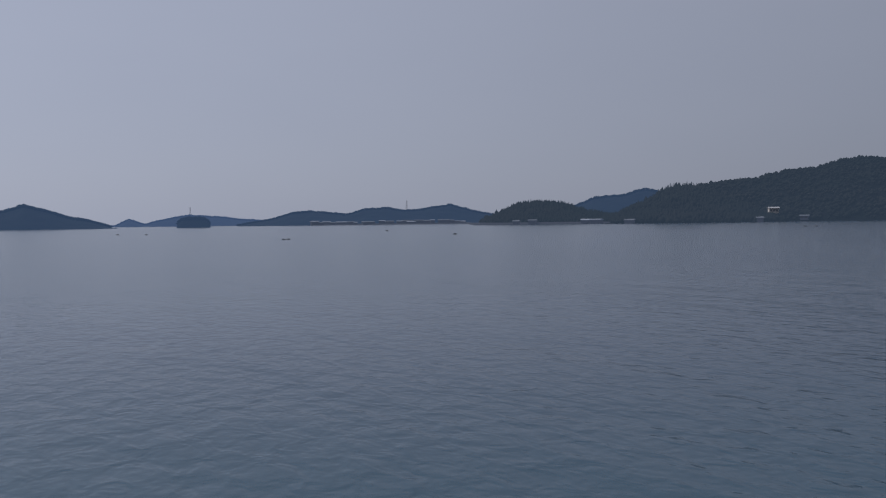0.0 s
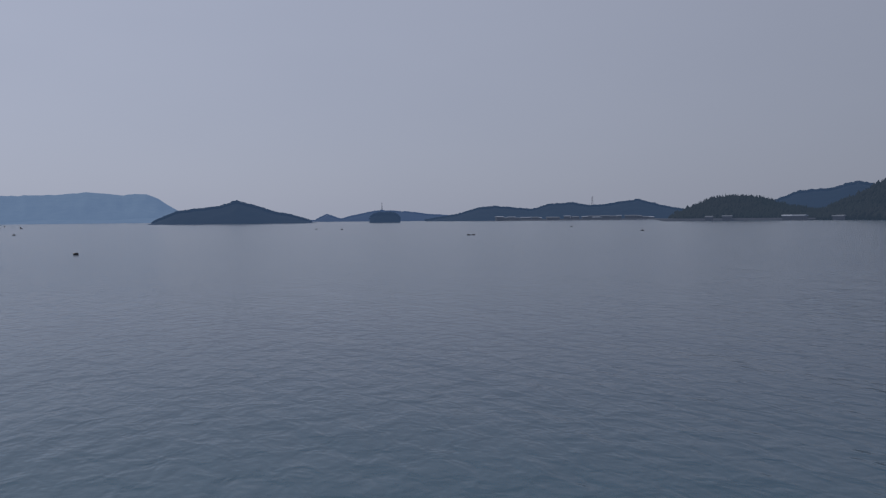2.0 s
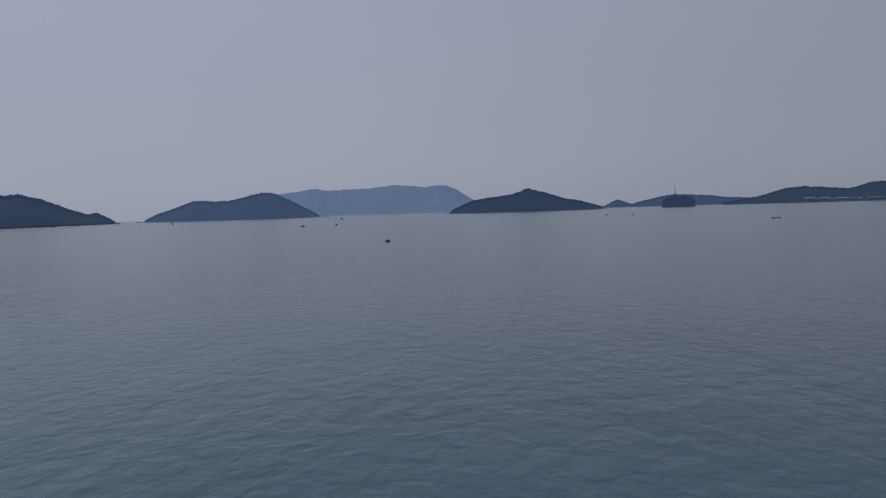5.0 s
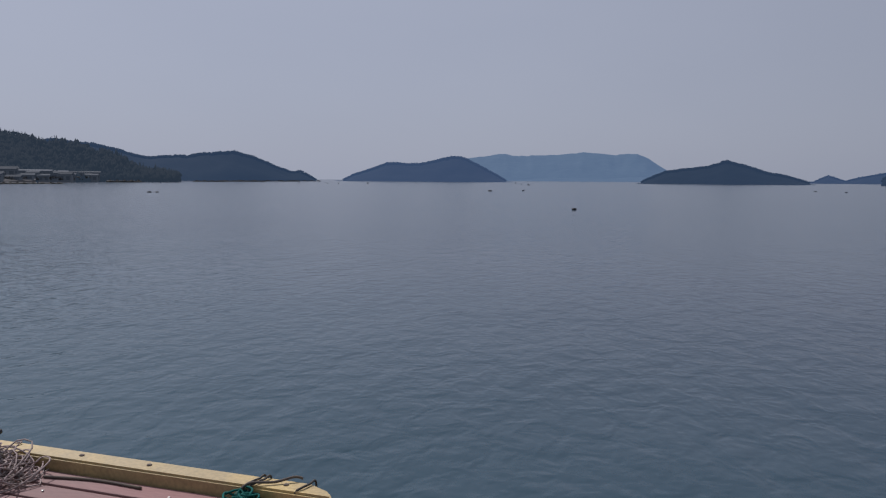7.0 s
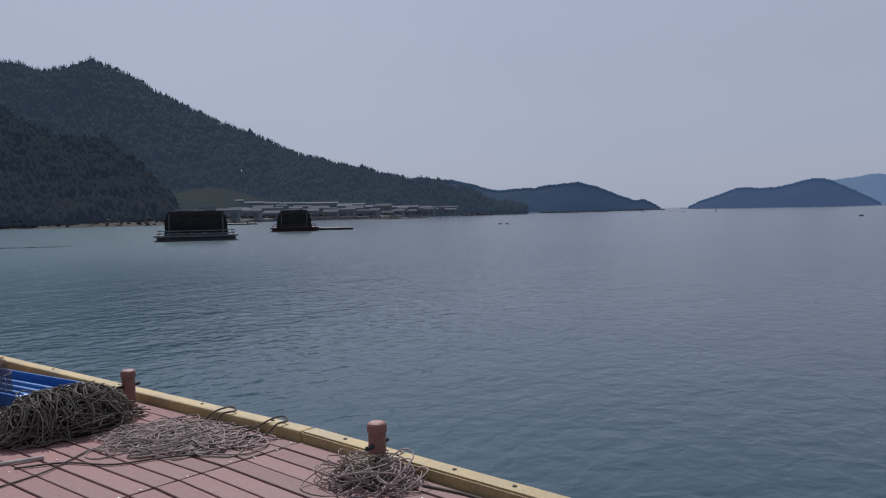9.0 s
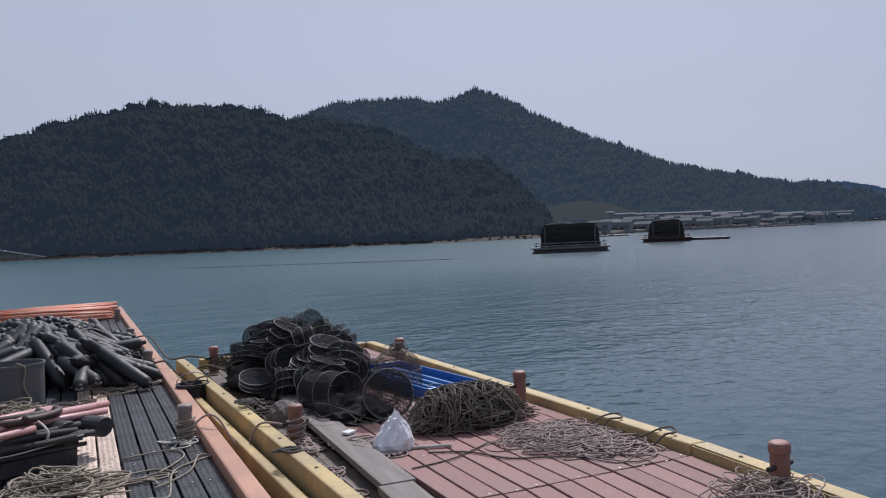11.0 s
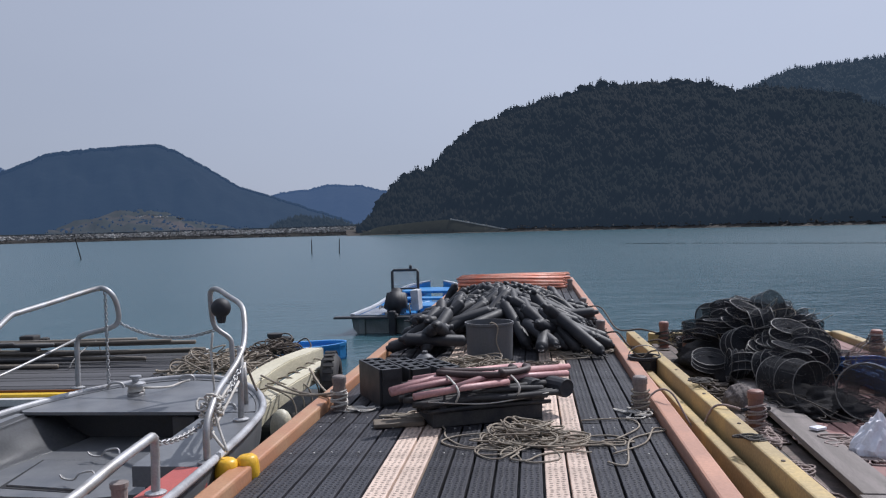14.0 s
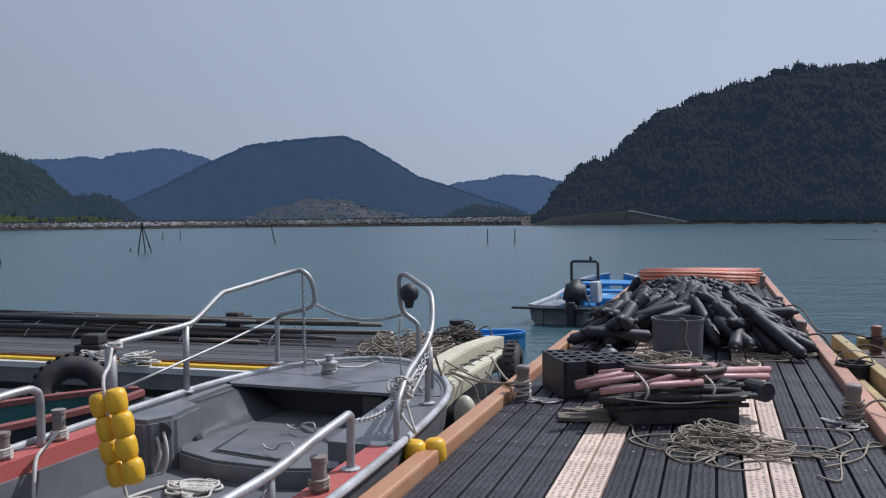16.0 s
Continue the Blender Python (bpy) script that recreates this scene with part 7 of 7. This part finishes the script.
tagged(part("track", bm, material("sandy_track", (0.085, 0.078, 0.066), 0.95, vary=0.25, scale=0.2, fine=2.0, spec=0.05)), "narrow track across the foot of the hill", "track", kind="structure")
# embankment of rubble across the head of the bay
dike_r = line((75, 420), (48, 430), (34, 415), (13, 320), (11, 300))
strip("embankment", [(az, ((dike_r(az) - 6, -0.4), (dike_r(az) - 2, 0.6), (dike_r(az) + 2, 2.2), (dike_r(az) + 5, 3.1), (dike_r(az) + 8, 3.6), (dike_r(az) + 14, 3.6), (dike_r(az) + 26, 1.5))) for az in [75 - 0.8 * k for k in range(80)]], material("dark_dike", (0.05, 0.047, 0.044), 0.9, vary=0.3, scale=0.3, fine=2.0, second=(0.03, 0.028, 0.027), spec=0.1), "low rubble embankment across the head of the bay", "embankment")
rocks("rubble", 4600, lambda g: at(*(lambda az, u: (az, dike_r(az) + 5.5 * u, 1.55 + 1.75 * u))(g.uniform(11.5, 60), g.random())), rubble_rock, 0.75, "pale rubble stones on the embankment", 83)
rocks("rubble", 1200, lambda g: at(*(lambda az, u: (az, dike_r(az) - 4 + 4 * u, 0.2 + 0.8 * u))(g.uniform(11.5, 60), g.random())), dark_rock, 0.6, "wet dark stones at the embankment's foot", 84)
rng = random.Random(98)
verts, faces = [], []
for k in range(1500):
    az = rng.uniform(12.5, 62)
    size = rng.uniform(0.3, 0.9)
    lump(verts, faces, at(az, dike_r(az) + rng.uniform(7, 13), 3.5 + size * 0.2), size * 1.5, size * 0.7, rng, False)
me = bpy.data.meshes.new("mesh")
me.from_pydata(verts, [], faces)
me.materials.append(leaves)
tagged(new("scrub", me), "dark scrub along the top of the embankment", "scrub", kind="stuff")
# land behind it
strip("ground", [(az, ((dike_r(az) + 10, 2.8), (dike_r(az) + 60, 3.4), (620, 5.0), (760, 7.5))) for az in [62 - 1.0 * k for k in range(56)]], dry_grass, "flat dry-grass land behind the embankment", "ground")
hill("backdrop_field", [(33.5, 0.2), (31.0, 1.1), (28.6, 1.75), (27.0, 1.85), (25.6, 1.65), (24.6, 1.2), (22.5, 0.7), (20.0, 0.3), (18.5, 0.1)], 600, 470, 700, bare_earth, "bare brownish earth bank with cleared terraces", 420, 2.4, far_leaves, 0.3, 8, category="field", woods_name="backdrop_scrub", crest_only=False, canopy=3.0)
hill("grassy_slope", [(60.0, 2.0), (48.3, 1.0), (46.0, 0.75), (43.0, 0.9), (40.0, 0.5), (38.0, 0.2)], 462, 446, 490, material("green_slope", (0.040, 0.062, 0.022), 0.95, vary=0.3, scale=0.05, fine=0.6, bump=0.4, bump_size=0.4, spec=0.05), "green grassy bank at the water's edge", 60, 2.5, leaves, 0.4, 6, category="slope", woods_name="scrub")
rocks("pale_cuttings", 110, lambda g: at(*(lambda az: (az, 572, g.choice((15.2, 15.2, 8.0)) - abs(az - 26.6) * 1.2 + g.uniform(-0.5, 0.5)))(g.uniform(24.6, 28.0))), rubble_rock, 1.3, "pale cut rock faces on the earth bank", 88)

roof_grey = material("grey_roof", (0.12, 0.125, 0.135), 0.85, spec=0.1, vary=0.15, scale=0.3, fine=2, bump=0.2, second=(0.10, 0.105, 0.115), each=0.3)
roof_pale = material("pale_roof", (0.24, 0.25, 0.265), 0.85, spec=0.1, vary=0.12, scale=0.3, fine=2, each=0.15)
wall_dull = material("dull_wall", (0.13, 0.13, 0.135), 0.85, vary=0.2, scale=0.4, fine=3, second=(0.10, 0.096, 0.092), each=0.35)
house_white = material("white_wall", (0.34, 0.33, 0.32), 0.8, vary=0.1, scale=0.4, fine=3)


# village walls and roofs emit a faint blue that stands in for haze
village_wall = material("haze_lit_house_wall", (0.085, 0.085, 0.088), 0.85, vary=0.2, scale=0.4, fine=3, second=(0.09, 0.087, 0.084), each=0.35, spec=0.1, glow=(0.30, 0.40, 0.55, 0.075))
village_roof = material("haze_lit_house_roof", (0.062, 0.065, 0.07), 0.85, vary=0.15, scale=0.3, fine=2, each=0.35, spec=0.05, glow=(0.30, 0.40, 0.55, 0.07))
village_pale = material("haze_lit_pale_roof", (0.10, 0.104, 0.112), 0.85, vary=0.12, scale=0.3, fine=2, each=0.2, spec=0.05, glow=(0.30, 0.40, 0.55, 0.07))
village_dark = material("haze_lit_doorway", (0.05, 0.052, 0.058), 0.85, vary=0.2, spec=0.05, glow=(0.30, 0.40, 0.55, 0.06))


def shed(az, r, z, w, d, h, roof, turn=0.0, label="long low shed with a pale roof on the village shore", group="sheds in the shore village", openings=4, pitch=0.5, wall=None):
    p = at(az, r, z)
    ob = thing("shed", pose(p.x, p.y, p.z, 0, 0, az + turn), label, "shed", group)
    bm = bmesh.new()
    box(bm, -w / 2, -d / 2, -1.0, w / 2, d / 2, h)
    wall_part = part("wall", bm, wall or village_wall, ob)
    bm = bmesh.new()
    vs = [bm.verts.new(q) for q in ((-w / 2 - 0.4, -d / 2 - 0.5, h), (w / 2 + 0.4, -d / 2 - 0.5, h), (w / 2 + 0.4, 0, h + pitch), (-w / 2 - 0.4, 0, h + pitch), (w / 2 + 0.4, d / 2 + 0.5, h), (-w / 2 - 0.4, d / 2 + 0.5, h))]
    ws = [bm.verts.new(v.co + Vector((0, 0, 0.25))) for v in vs]
    for f in ((0, 1, 2, 3), (3, 2, 4, 5)):
        bm.faces.new([vs[i] for i in f][::-1])
        bm.faces.new([ws[i] for i in f])
    for i, j in ((0, 1), (1, 2), (2, 4), (4, 5), (5, 3), (3, 0)):
        bm.faces.new((vs[i], vs[j], ws[j], ws[i]))
    part("roof", bm, roof, ob)
    for k in range(openings):
        x = -w / 2 + w * (k + 0.5) / openings
        bm = bmesh.new()
        box(bm, x - w / openings * 0.28, -d / 2 - 0.06, 0.1, x + w / openings * 0.28, -d / 2 + 0.05, h * 0.75)
        part("doorway", bm, village_dark, wall_part)
    return ob


# village on the shore below the pointed hill
v_shore = line((-30, 215), (-36, 235), (-40, 275), (-46, 300), (-53, 400))
strip("quay", [(az, ((v_shore(az) - 1, -0.6), (v_shore(az) - 0.5, 1.0), (v_shore(az) + 8, 1.2), (v_shore(az) + 30, 2.2), (v_shore(az) + 75, 4.5))) for az in [-33 - 0.7 * k for k in range(23)]], concrete, "concrete quay below the village", "quay")
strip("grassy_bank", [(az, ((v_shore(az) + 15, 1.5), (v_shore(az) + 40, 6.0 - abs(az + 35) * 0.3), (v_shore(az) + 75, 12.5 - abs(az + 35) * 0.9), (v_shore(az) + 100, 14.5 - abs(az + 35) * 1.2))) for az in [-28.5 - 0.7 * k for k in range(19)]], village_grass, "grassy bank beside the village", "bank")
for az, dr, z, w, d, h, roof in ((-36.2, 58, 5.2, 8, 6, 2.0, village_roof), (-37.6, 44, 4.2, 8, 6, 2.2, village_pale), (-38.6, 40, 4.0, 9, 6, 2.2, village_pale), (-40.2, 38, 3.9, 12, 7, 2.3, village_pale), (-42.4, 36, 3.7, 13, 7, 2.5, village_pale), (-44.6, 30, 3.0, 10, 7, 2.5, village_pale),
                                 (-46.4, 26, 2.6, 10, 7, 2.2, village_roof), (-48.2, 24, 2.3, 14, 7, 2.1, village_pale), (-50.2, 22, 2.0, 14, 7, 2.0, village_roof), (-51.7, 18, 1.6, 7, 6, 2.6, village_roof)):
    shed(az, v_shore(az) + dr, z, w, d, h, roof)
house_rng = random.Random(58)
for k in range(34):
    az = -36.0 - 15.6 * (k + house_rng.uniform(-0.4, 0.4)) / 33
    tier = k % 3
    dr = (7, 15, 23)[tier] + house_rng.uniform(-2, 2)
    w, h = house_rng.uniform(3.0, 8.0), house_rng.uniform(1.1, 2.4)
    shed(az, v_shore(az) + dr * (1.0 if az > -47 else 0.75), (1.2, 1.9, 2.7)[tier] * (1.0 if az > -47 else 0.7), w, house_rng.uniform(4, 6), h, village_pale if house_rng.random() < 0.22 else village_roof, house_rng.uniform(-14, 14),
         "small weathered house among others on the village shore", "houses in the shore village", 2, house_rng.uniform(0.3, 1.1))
rng = random.Random(99)
verts, faces = [], []
for k in range(420):
    az = rng.uniform(-41, -29.5)
    d = rng.uniform(18, 95)
    size = rng.uniform(0.7, 1.9)
    lump(verts, faces, at(az, v_shore(az) + d, 1.5 + (d - 15) * 0.15 * max(1 - abs(az + 35) * 0.075, 0.2)), size, size * 0.8, rng, True)
me = bpy.data.meshes.new("mesh")
me.from_pydata(verts, [], faces)
me.materials.append(mid_leaves)
me.polygons.foreach_set("use_smooth", [True] * len(me.polygons))
tagged(new("backdrop_bushes", me), "scattered bushes on the grassy bank by the village", "bushes", kind="stuff")
rocks("net_stacks", 420, lambda g: at(*(lambda az: (az, v_shore(az) + g.uniform(1, 22), g.uniform(1.2, 2.2)))(g.uniform(-52, -33))), dark_rock, 0.9, "stacked gear and net piles on the quay", 85)
rocks("quay_clutter", 90, lambda g: at(*(lambda az: (az, v_shore(az) + g.uniform(1, 24), g.uniform(1.3, 2.6)))(g.uniform(-52, -35))), pale_rock, 0.6, "pale crates and boxes on the quay", 86)
# far harbour and shore line: haze put in as stronger blue emission
hazy_wall = material("haze_lit_wall", (0.018, 0.02, 0.024), 0.9, vary=0.2, scale=0.3, fine=2, each=0.3, spec=0.1, glow=(0.30, 0.40, 0.60, 0.12))
far_roof = material("haze_lit_bright_roof", (0.14, 0.147, 0.16), 0.9, vary=0.2, scale=0.3, fine=2, each=0.4, spec=0.05, glow=(0.30, 0.42, 0.64, 0.16))
hazy_roof = material("haze_lit_roof", (0.06, 0.064, 0.070), 0.9, vary=0.2, scale=0.3, fine=2, each=0.4, spec=0.1, glow=(0.32, 0.42, 0.60, 0.14))
# far harbour and the house on the mountainside
far_rng = random.Random(64)
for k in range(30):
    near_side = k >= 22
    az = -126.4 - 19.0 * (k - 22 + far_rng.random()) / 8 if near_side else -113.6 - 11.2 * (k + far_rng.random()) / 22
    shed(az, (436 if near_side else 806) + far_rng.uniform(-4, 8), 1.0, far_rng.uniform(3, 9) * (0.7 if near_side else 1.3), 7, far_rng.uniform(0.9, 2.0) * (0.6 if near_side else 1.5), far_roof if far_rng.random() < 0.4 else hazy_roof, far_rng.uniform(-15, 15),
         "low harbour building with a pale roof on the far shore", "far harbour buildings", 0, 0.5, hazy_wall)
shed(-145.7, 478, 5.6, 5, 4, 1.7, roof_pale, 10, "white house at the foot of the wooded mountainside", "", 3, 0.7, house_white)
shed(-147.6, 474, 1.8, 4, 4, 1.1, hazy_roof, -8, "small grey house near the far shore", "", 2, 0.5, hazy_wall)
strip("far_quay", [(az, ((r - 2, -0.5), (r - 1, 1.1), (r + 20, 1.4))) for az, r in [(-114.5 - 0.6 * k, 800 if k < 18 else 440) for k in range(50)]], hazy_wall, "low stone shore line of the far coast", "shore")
# lattice masts on two far hills
def mast(az, r, el0, el1):
    z0, z1 = EYE + r * math.tan(radians(el0)) - 6, EYE + r * math.tan(radians(el1))
    p = at(az, r, z0)
    ob = thing("radio_mast", pose(p.x, p.y, p.z, 0, 0, az), "thin lattice radio mast on a far hilltop", "mast", "radio masts")
    h = z1 - z0
    bm = bmesh.new()
    for sx, sy in ((-1, -1), (1, -1), (1, 1), (-1, 1)):
        tube(bm, [(sx * 1.1, sy * 1.1, 0), (sx * 0.5, sy * 0.5, h)], 0.22, 4)
    part("leg", bm, zinc, ob)
    bm = bmesh.new()
    for k in range(7):
        z, q = h * k / 7, 1.1 - 0.6 * k / 7
        tube(bm, [(-q, -q, z), (q, -q, z + h / 7)], 0.12, 4)
        tube(bm, [(q, -q, z), (-q, -q, z + h / 7)], 0.12, 4)
    part("bracing", bm, zinc, ob)


mast(-105.36, 1400, 0.7, 1.25)
mast(-120.44, 1000, 0.95, 1.55)

# net-covered work rafts
net_shade = material("black_shade_net", (0.026, 0.026, 0.029), 0.95, vary=0.4, scale=1.2, fine=8, bump=0.5, bump_size=0.05, second=(0.035, 0.033, 0.033), spec=0.1)
raft_red = material("dull_red_raft", (0.075, 0.036, 0.036), 0.7, vary=0.2, scale=1, fine=8)


def work_raft(x, y, turn, w, d, h, deck_mat, slope, label, lamp_top=True):
    ob = thing("work_raft", pose(x, y, 0, 0, 0, turn), label, "raft", "work rafts in the bay")
    bm = bmesh.new()
    box(bm, -w / 2 - 0.6, -d / 2 - 0.6, -0.2, w / 2 + 0.6, d / 2 + 0.6, 0.42, 0.1)
    raft_deck = part("raft_deck", bm, deck_mat, ob)
    bm = bmesh.new()
    edge = [bm.verts.new((cx * (w / 2 + 0.85) - (0.5 if cx > 0 else -0.5) * (k % 2), cy * (d / 2 + 0.85) - (0.5 if cy > 0 else -0.5) * (1 - k % 2), 0.36)) for cx, cy, k in ((-1, -1, 1), (1, -1, 1), (1, -1, 0), (1, 1, 0), (1, 1, 1), (-1, 1, 1), (-1, 1, 0), (-1, -1, 0))]
    up = bmesh.ops.extrude_face_region(bm, geom=[bm.faces.new(edge)])
    bmesh.ops.translate(bm, vec=(0, 0, 0.14), verts=[v for v in up["geom"] if isinstance(v, bmesh.types.BMVert)])
    part("gunwale", bm, roof_pale if deck_mat is not raft_red else raft_red, raft_deck)
    for z in (0.60, 0.85):
        for x0, y0, x1, y1 in ((-w / 2 - 0.55, -d / 2 - 0.55, w / 2 + 0.55, -d / 2 - 0.47), (-w / 2 - 0.54, -d / 2 - 0.46, -w / 2 - 0.46, d / 2 + 0.55), (w / 2 + 0.46, -d / 2 - 0.46, w / 2 + 0.54, d / 2 + 0.55)):
            bm = bmesh.new()
            box(bm, x0, y0, z, x1, y1, z + 0.07)
            part("guard_rail", bm, roof_pale if deck_mat is not raft_red else raft_red, raft_deck)
    bm = bmesh.new()
    rows = []
    for k in range(9):
        t = k / 8
        q = 1 - slope * (0.35 * t + 0.65 * t ** 5)
        rr = []
        for xx, yy in ((-1, -1), (-0.5, -1), (0, -1), (0.5, -1), (1, -1), (1, 0), (1, 1), (0, 1), (-1, 1), (-1, 0)):
            wob = 0.12 * noise.noise(Vector((xx * 3 + x, yy * 3, k)))
            rr.append(bm.verts.new((xx * w / 2 * q + wob, yy * d / 2 * q + wob, 0.42 + (h - 0.42) * t + 0.12 * noise.noise(Vector((xx * 2, yy * 2 + x, 5))) * t)))
        rows.append(rr)
    for r0, r1 in zip(rows, rows[1:]):
        for k in range(10):
            bm.faces.new((r0[k], r0[(k + 1) % 10], r1[(k + 1) % 10], r1[k]))
    bm.faces.new(rows[-1])
    part("shade_net", bm, net_shade, ob, "black shade net over a frame")
    for sx in (-1, 1):
        bm = bmesh.new()
        box(bm, sx * w / 2 * (1 - slope) - 0.06, -d / 2 - 0.3, 0.42, sx * w / 2 * (1 - slope) + 0.06, -d / 2 - 0.18, h * 0.9)
        part("frame_post", bm, wall_dull, ob)
    if lamp_top:
        bm = bmesh.new()
        box(bm, -w * 0.34, -1.2, h - 0.02, w * 0.02, 1.0, h + 0.12, 0.04)
        part("roof_sheet", bm, roof_pale, ob, "pale sheet on the net roof")
    for k in range(9):
        bm = bmesh.new()
        xx = -w * 0.42 + w * 0.1 * k
        box(bm, xx, -d / 2 - 0.4, 0.42, xx + 0.4, -d / 2 - 0.1, 0.62 + 0.1 * (k % 2), 0.03)
        part("gear_box", bm, roof_grey, ob, "pale gear box on the raft's edge")
    return ob


work_raft(41.7, 62.2, -34, 5.4, 4.6, 2.6, wall_dull, 0.17, "floating work raft roofed with black shade net")
work_raft(67.8, 79.4, -40, 4.4, 4.6, 2.7, raft_red, 0.28, "floating red work raft under a black net tent", False)
low_raft = thing("float_line", pose(72.3, 78.0, 0, 0, 0, -48), "low dark floating walkway beside the red raft", "walkway")
bm = bmesh.new()
box(bm, -3.4, -0.5, 0.0, 3.4, 0.5, 0.30, 0.05)
part("walkway", bm, pontoon_foam, low_raft)
bm = bmesh.new()
box(bm, -2.4, -0.1, 0.3, -2.2, 0.1, 1.5, 0.02)
part("post", bm, wall_dull, low_raft)
for x, y, turn, w, d, h in ((197, 184, -45, 9, 3, 0.7), (212, 186, -47, 12, 3, 0.6), (300, 268, -48, 12, 4, 2.2), (314, 231, -52, 15, 4, 1.2), (433, 257, -58, 22, 4, 0.9), (480, 262, -60, 30, 4, 0.8), (560, 285, -62, 50, 4, 0.9), (640, 290, -64, 30, 4, 0.8), (112, 150, -37, 8, 2, 0.7)):
    ob = thing("fish_raft", pose(x, y, 0, 0, 0, turn), "low dark fish-farm raft on the water", "raft", "fish-farm rafts")
    bm = bmesh.new()
    box(bm, -w / 2, -d / 2, -0.2, w / 2, d / 2, h * 0.55, 0.1)
    part("raft_deck", bm, pontoon_foam, ob)
    for k in range(5):
        bm = bmesh.new()
        box(bm, -w * 0.42 + w * 0.2 * k, -0.4, h * 0.5, -w * 0.42 + w * 0.2 * k + w * 0.07, 0.4, h, 0.04)
        part("gear_box", bm, dark_rock, ob)

# net buoys
buoy = None
for x, y, s in ((58, 5, 1.0), (149, 29, 1.5), (158, 24, 1.4), (180, -40, 1.1), (98, -39, 0.9), (98.6, -39.9, 0.9), (110, -74, 1.1), (190, -36, 1.2), (101, 70, 1.2), (102, 69.4, 1.0), (175, -97, 1.2), (107, -173, 1.4), (109, -172, 1.4), (20, 120, 0.8)):
    s *= 0.55
    m = pose(x, y, 0, 0, 0, x % 50) @ Matrix.Diagonal((s, s, s, 1))
    if buoy is None:
        buoy = thing("net_buoy", m, "dark floating net buoy on open water", "buoy", "net buoys")
        bm = bmesh.new()
        for dx in (-0.26, 0.26):
            lathe(bm, [(0.04, -0.3), (0.15, -0.28), (0.19, -0.1), (0.19, 0.1), (0.15, 0.28), (0.04, 0.3)], 12, pose(dx, 0, 0.08, 90, 0, 0))
        part("buoy_drum", bm, black_plastic, buoy, smooth=True)
        bm = bmesh.new()
        box(bm, -0.45, -0.05, 0.20, 0.45, 0.05, 0.26, 0.01)
        part("buoy_bar", bm, rubber, buoy)
    else:
        b = copy_thing(buoy, m)
        b.scale = (s, s, s)
rng = random.Random(33)
verts, faces = [], []
for k in range(46):
    p = at(rng.uniform(-83, -52), rng.uniform(330, 520), 0)
    s, h = rng.uniform(0.08, 0.24), rng.uniform(0.4, 1.0) if k % 5 == 0 else rng.uniform(0.15, 0.35)
    b0 = len(verts)
    verts += [(p.x + dx * s, p.y + dy * s, z) for z in (-0.2, h) for dx, dy in ((-1, -1), (1, -1), (1, 1), (-1, 1))]
    faces += [(b0, b0 + 1, b0 + 5, b0 + 4), (b0 + 1, b0 + 2, b0 + 6, b0 + 5), (b0 + 2, b0 + 3, b0 + 7, b0 + 6), (b0 + 3, b0, b0 + 4, b0 + 7), (b0 + 4, b0 + 5, b0 + 6, b0 + 7)]
me = bpy.data.meshes.new("mesh")
me.from_pydata(verts, [], faces)
me.materials.append(pontoon_foam)
tagged(new("far_floats", me), "rows of small dark floats and marker poles far out", "floats", kind="stuff")

# stakes in the shallow bay
stake_wood = material("dark_stake", (0.028, 0.027, 0.027), 0.95, vary=0.3, spec=0.05)
tripod = thing("stake_tripod", pose(-40.0, 47.8, 0), "two dark stakes leaning together in the bay", "stakes")
for a_, b_ in (((-0.45, 0, -0.6), (0.0, 0.1, 2.15)), ((0.40, 0, -0.6), (0.02, 0, 2.2)), ((0.1, 1.2, -0.6), (0.0, 0.1, 2.1))):
    bm = bmesh.new()
    tube(bm, [a_, b_], [0.045, 0.035], 8)
    part("stake", bm, stake_wood, tripod)
for x, y, dx, h in ((-42.6, 49.6, 0.05, 0.25), (-68.6, 86.0, 0.1, 1.0), (-66.8, 87.2, 0.1, 1.1), (-41.6, 69.3, -0.75, 2.35), (-20.0, 70.0, 0, 1.3), (-17.6, 70.5, 0.05, 1.3), (-36.1, 32.1, 0.1, 0.3)):
    bm = bmesh.new()
    tube(bm, [(0, 0, -0.6), (dx, 0, h)], [0.055, 0.04], 8)
    tagged(part("stake", bm, stake_wood, m=pose(x, y, 0)), "dark wooden stake standing in the shallow bay", "stake", "stakes in the bay")
open_boat("skiff", "small dark rowing boat near the embankment", pose(-60, 50, 0, 0, 0, 40), 4.0, 1.4, 0.6, boat_dark, boat_dark, skiff_white, "")
# small dark floats added to draw a thin dark streak across the bay
rng = random.Random(52)
verts, faces = [], []
for k in range(150):
    t = k / 149
    x, y = 9.0 + 20.0 * t + rng.uniform(-0.06, 0.06), 79.0 - 19.0 * t + 0.5 * math.sin(t * 6) + rng.uniform(-0.12, 0.12)
    if rng.random() < 0.25:
        continue
    r = rng.uniform(0.05, 0.09)
    b0 = len(verts)
    verts += [(x + r * 1.6 * math.cos(j * 1.0472), y + r * math.sin(j * 1.0472), z) for z in (-0.05, 0.03) for j in range(6)] + [(x, y, 0.055)]
    faces += [(b0 + j, b0 + (j + 1) % 6, b0 + 6 + (j + 1) % 6, b0 + 6 + j) for j in range(6)] + [(b0 + 6 + j, b0 + 6 + (j + 1) % 6, b0 + 12) for j in range(6)]
me = bpy.data.meshes.new("mesh")
me.from_pydata(verts, [], faces)
me.materials.append(stake_wood)
tagged(new("net_float_line", me), "long line of small dark floats drawing a streak across the bay", "floats", kind="stuff")
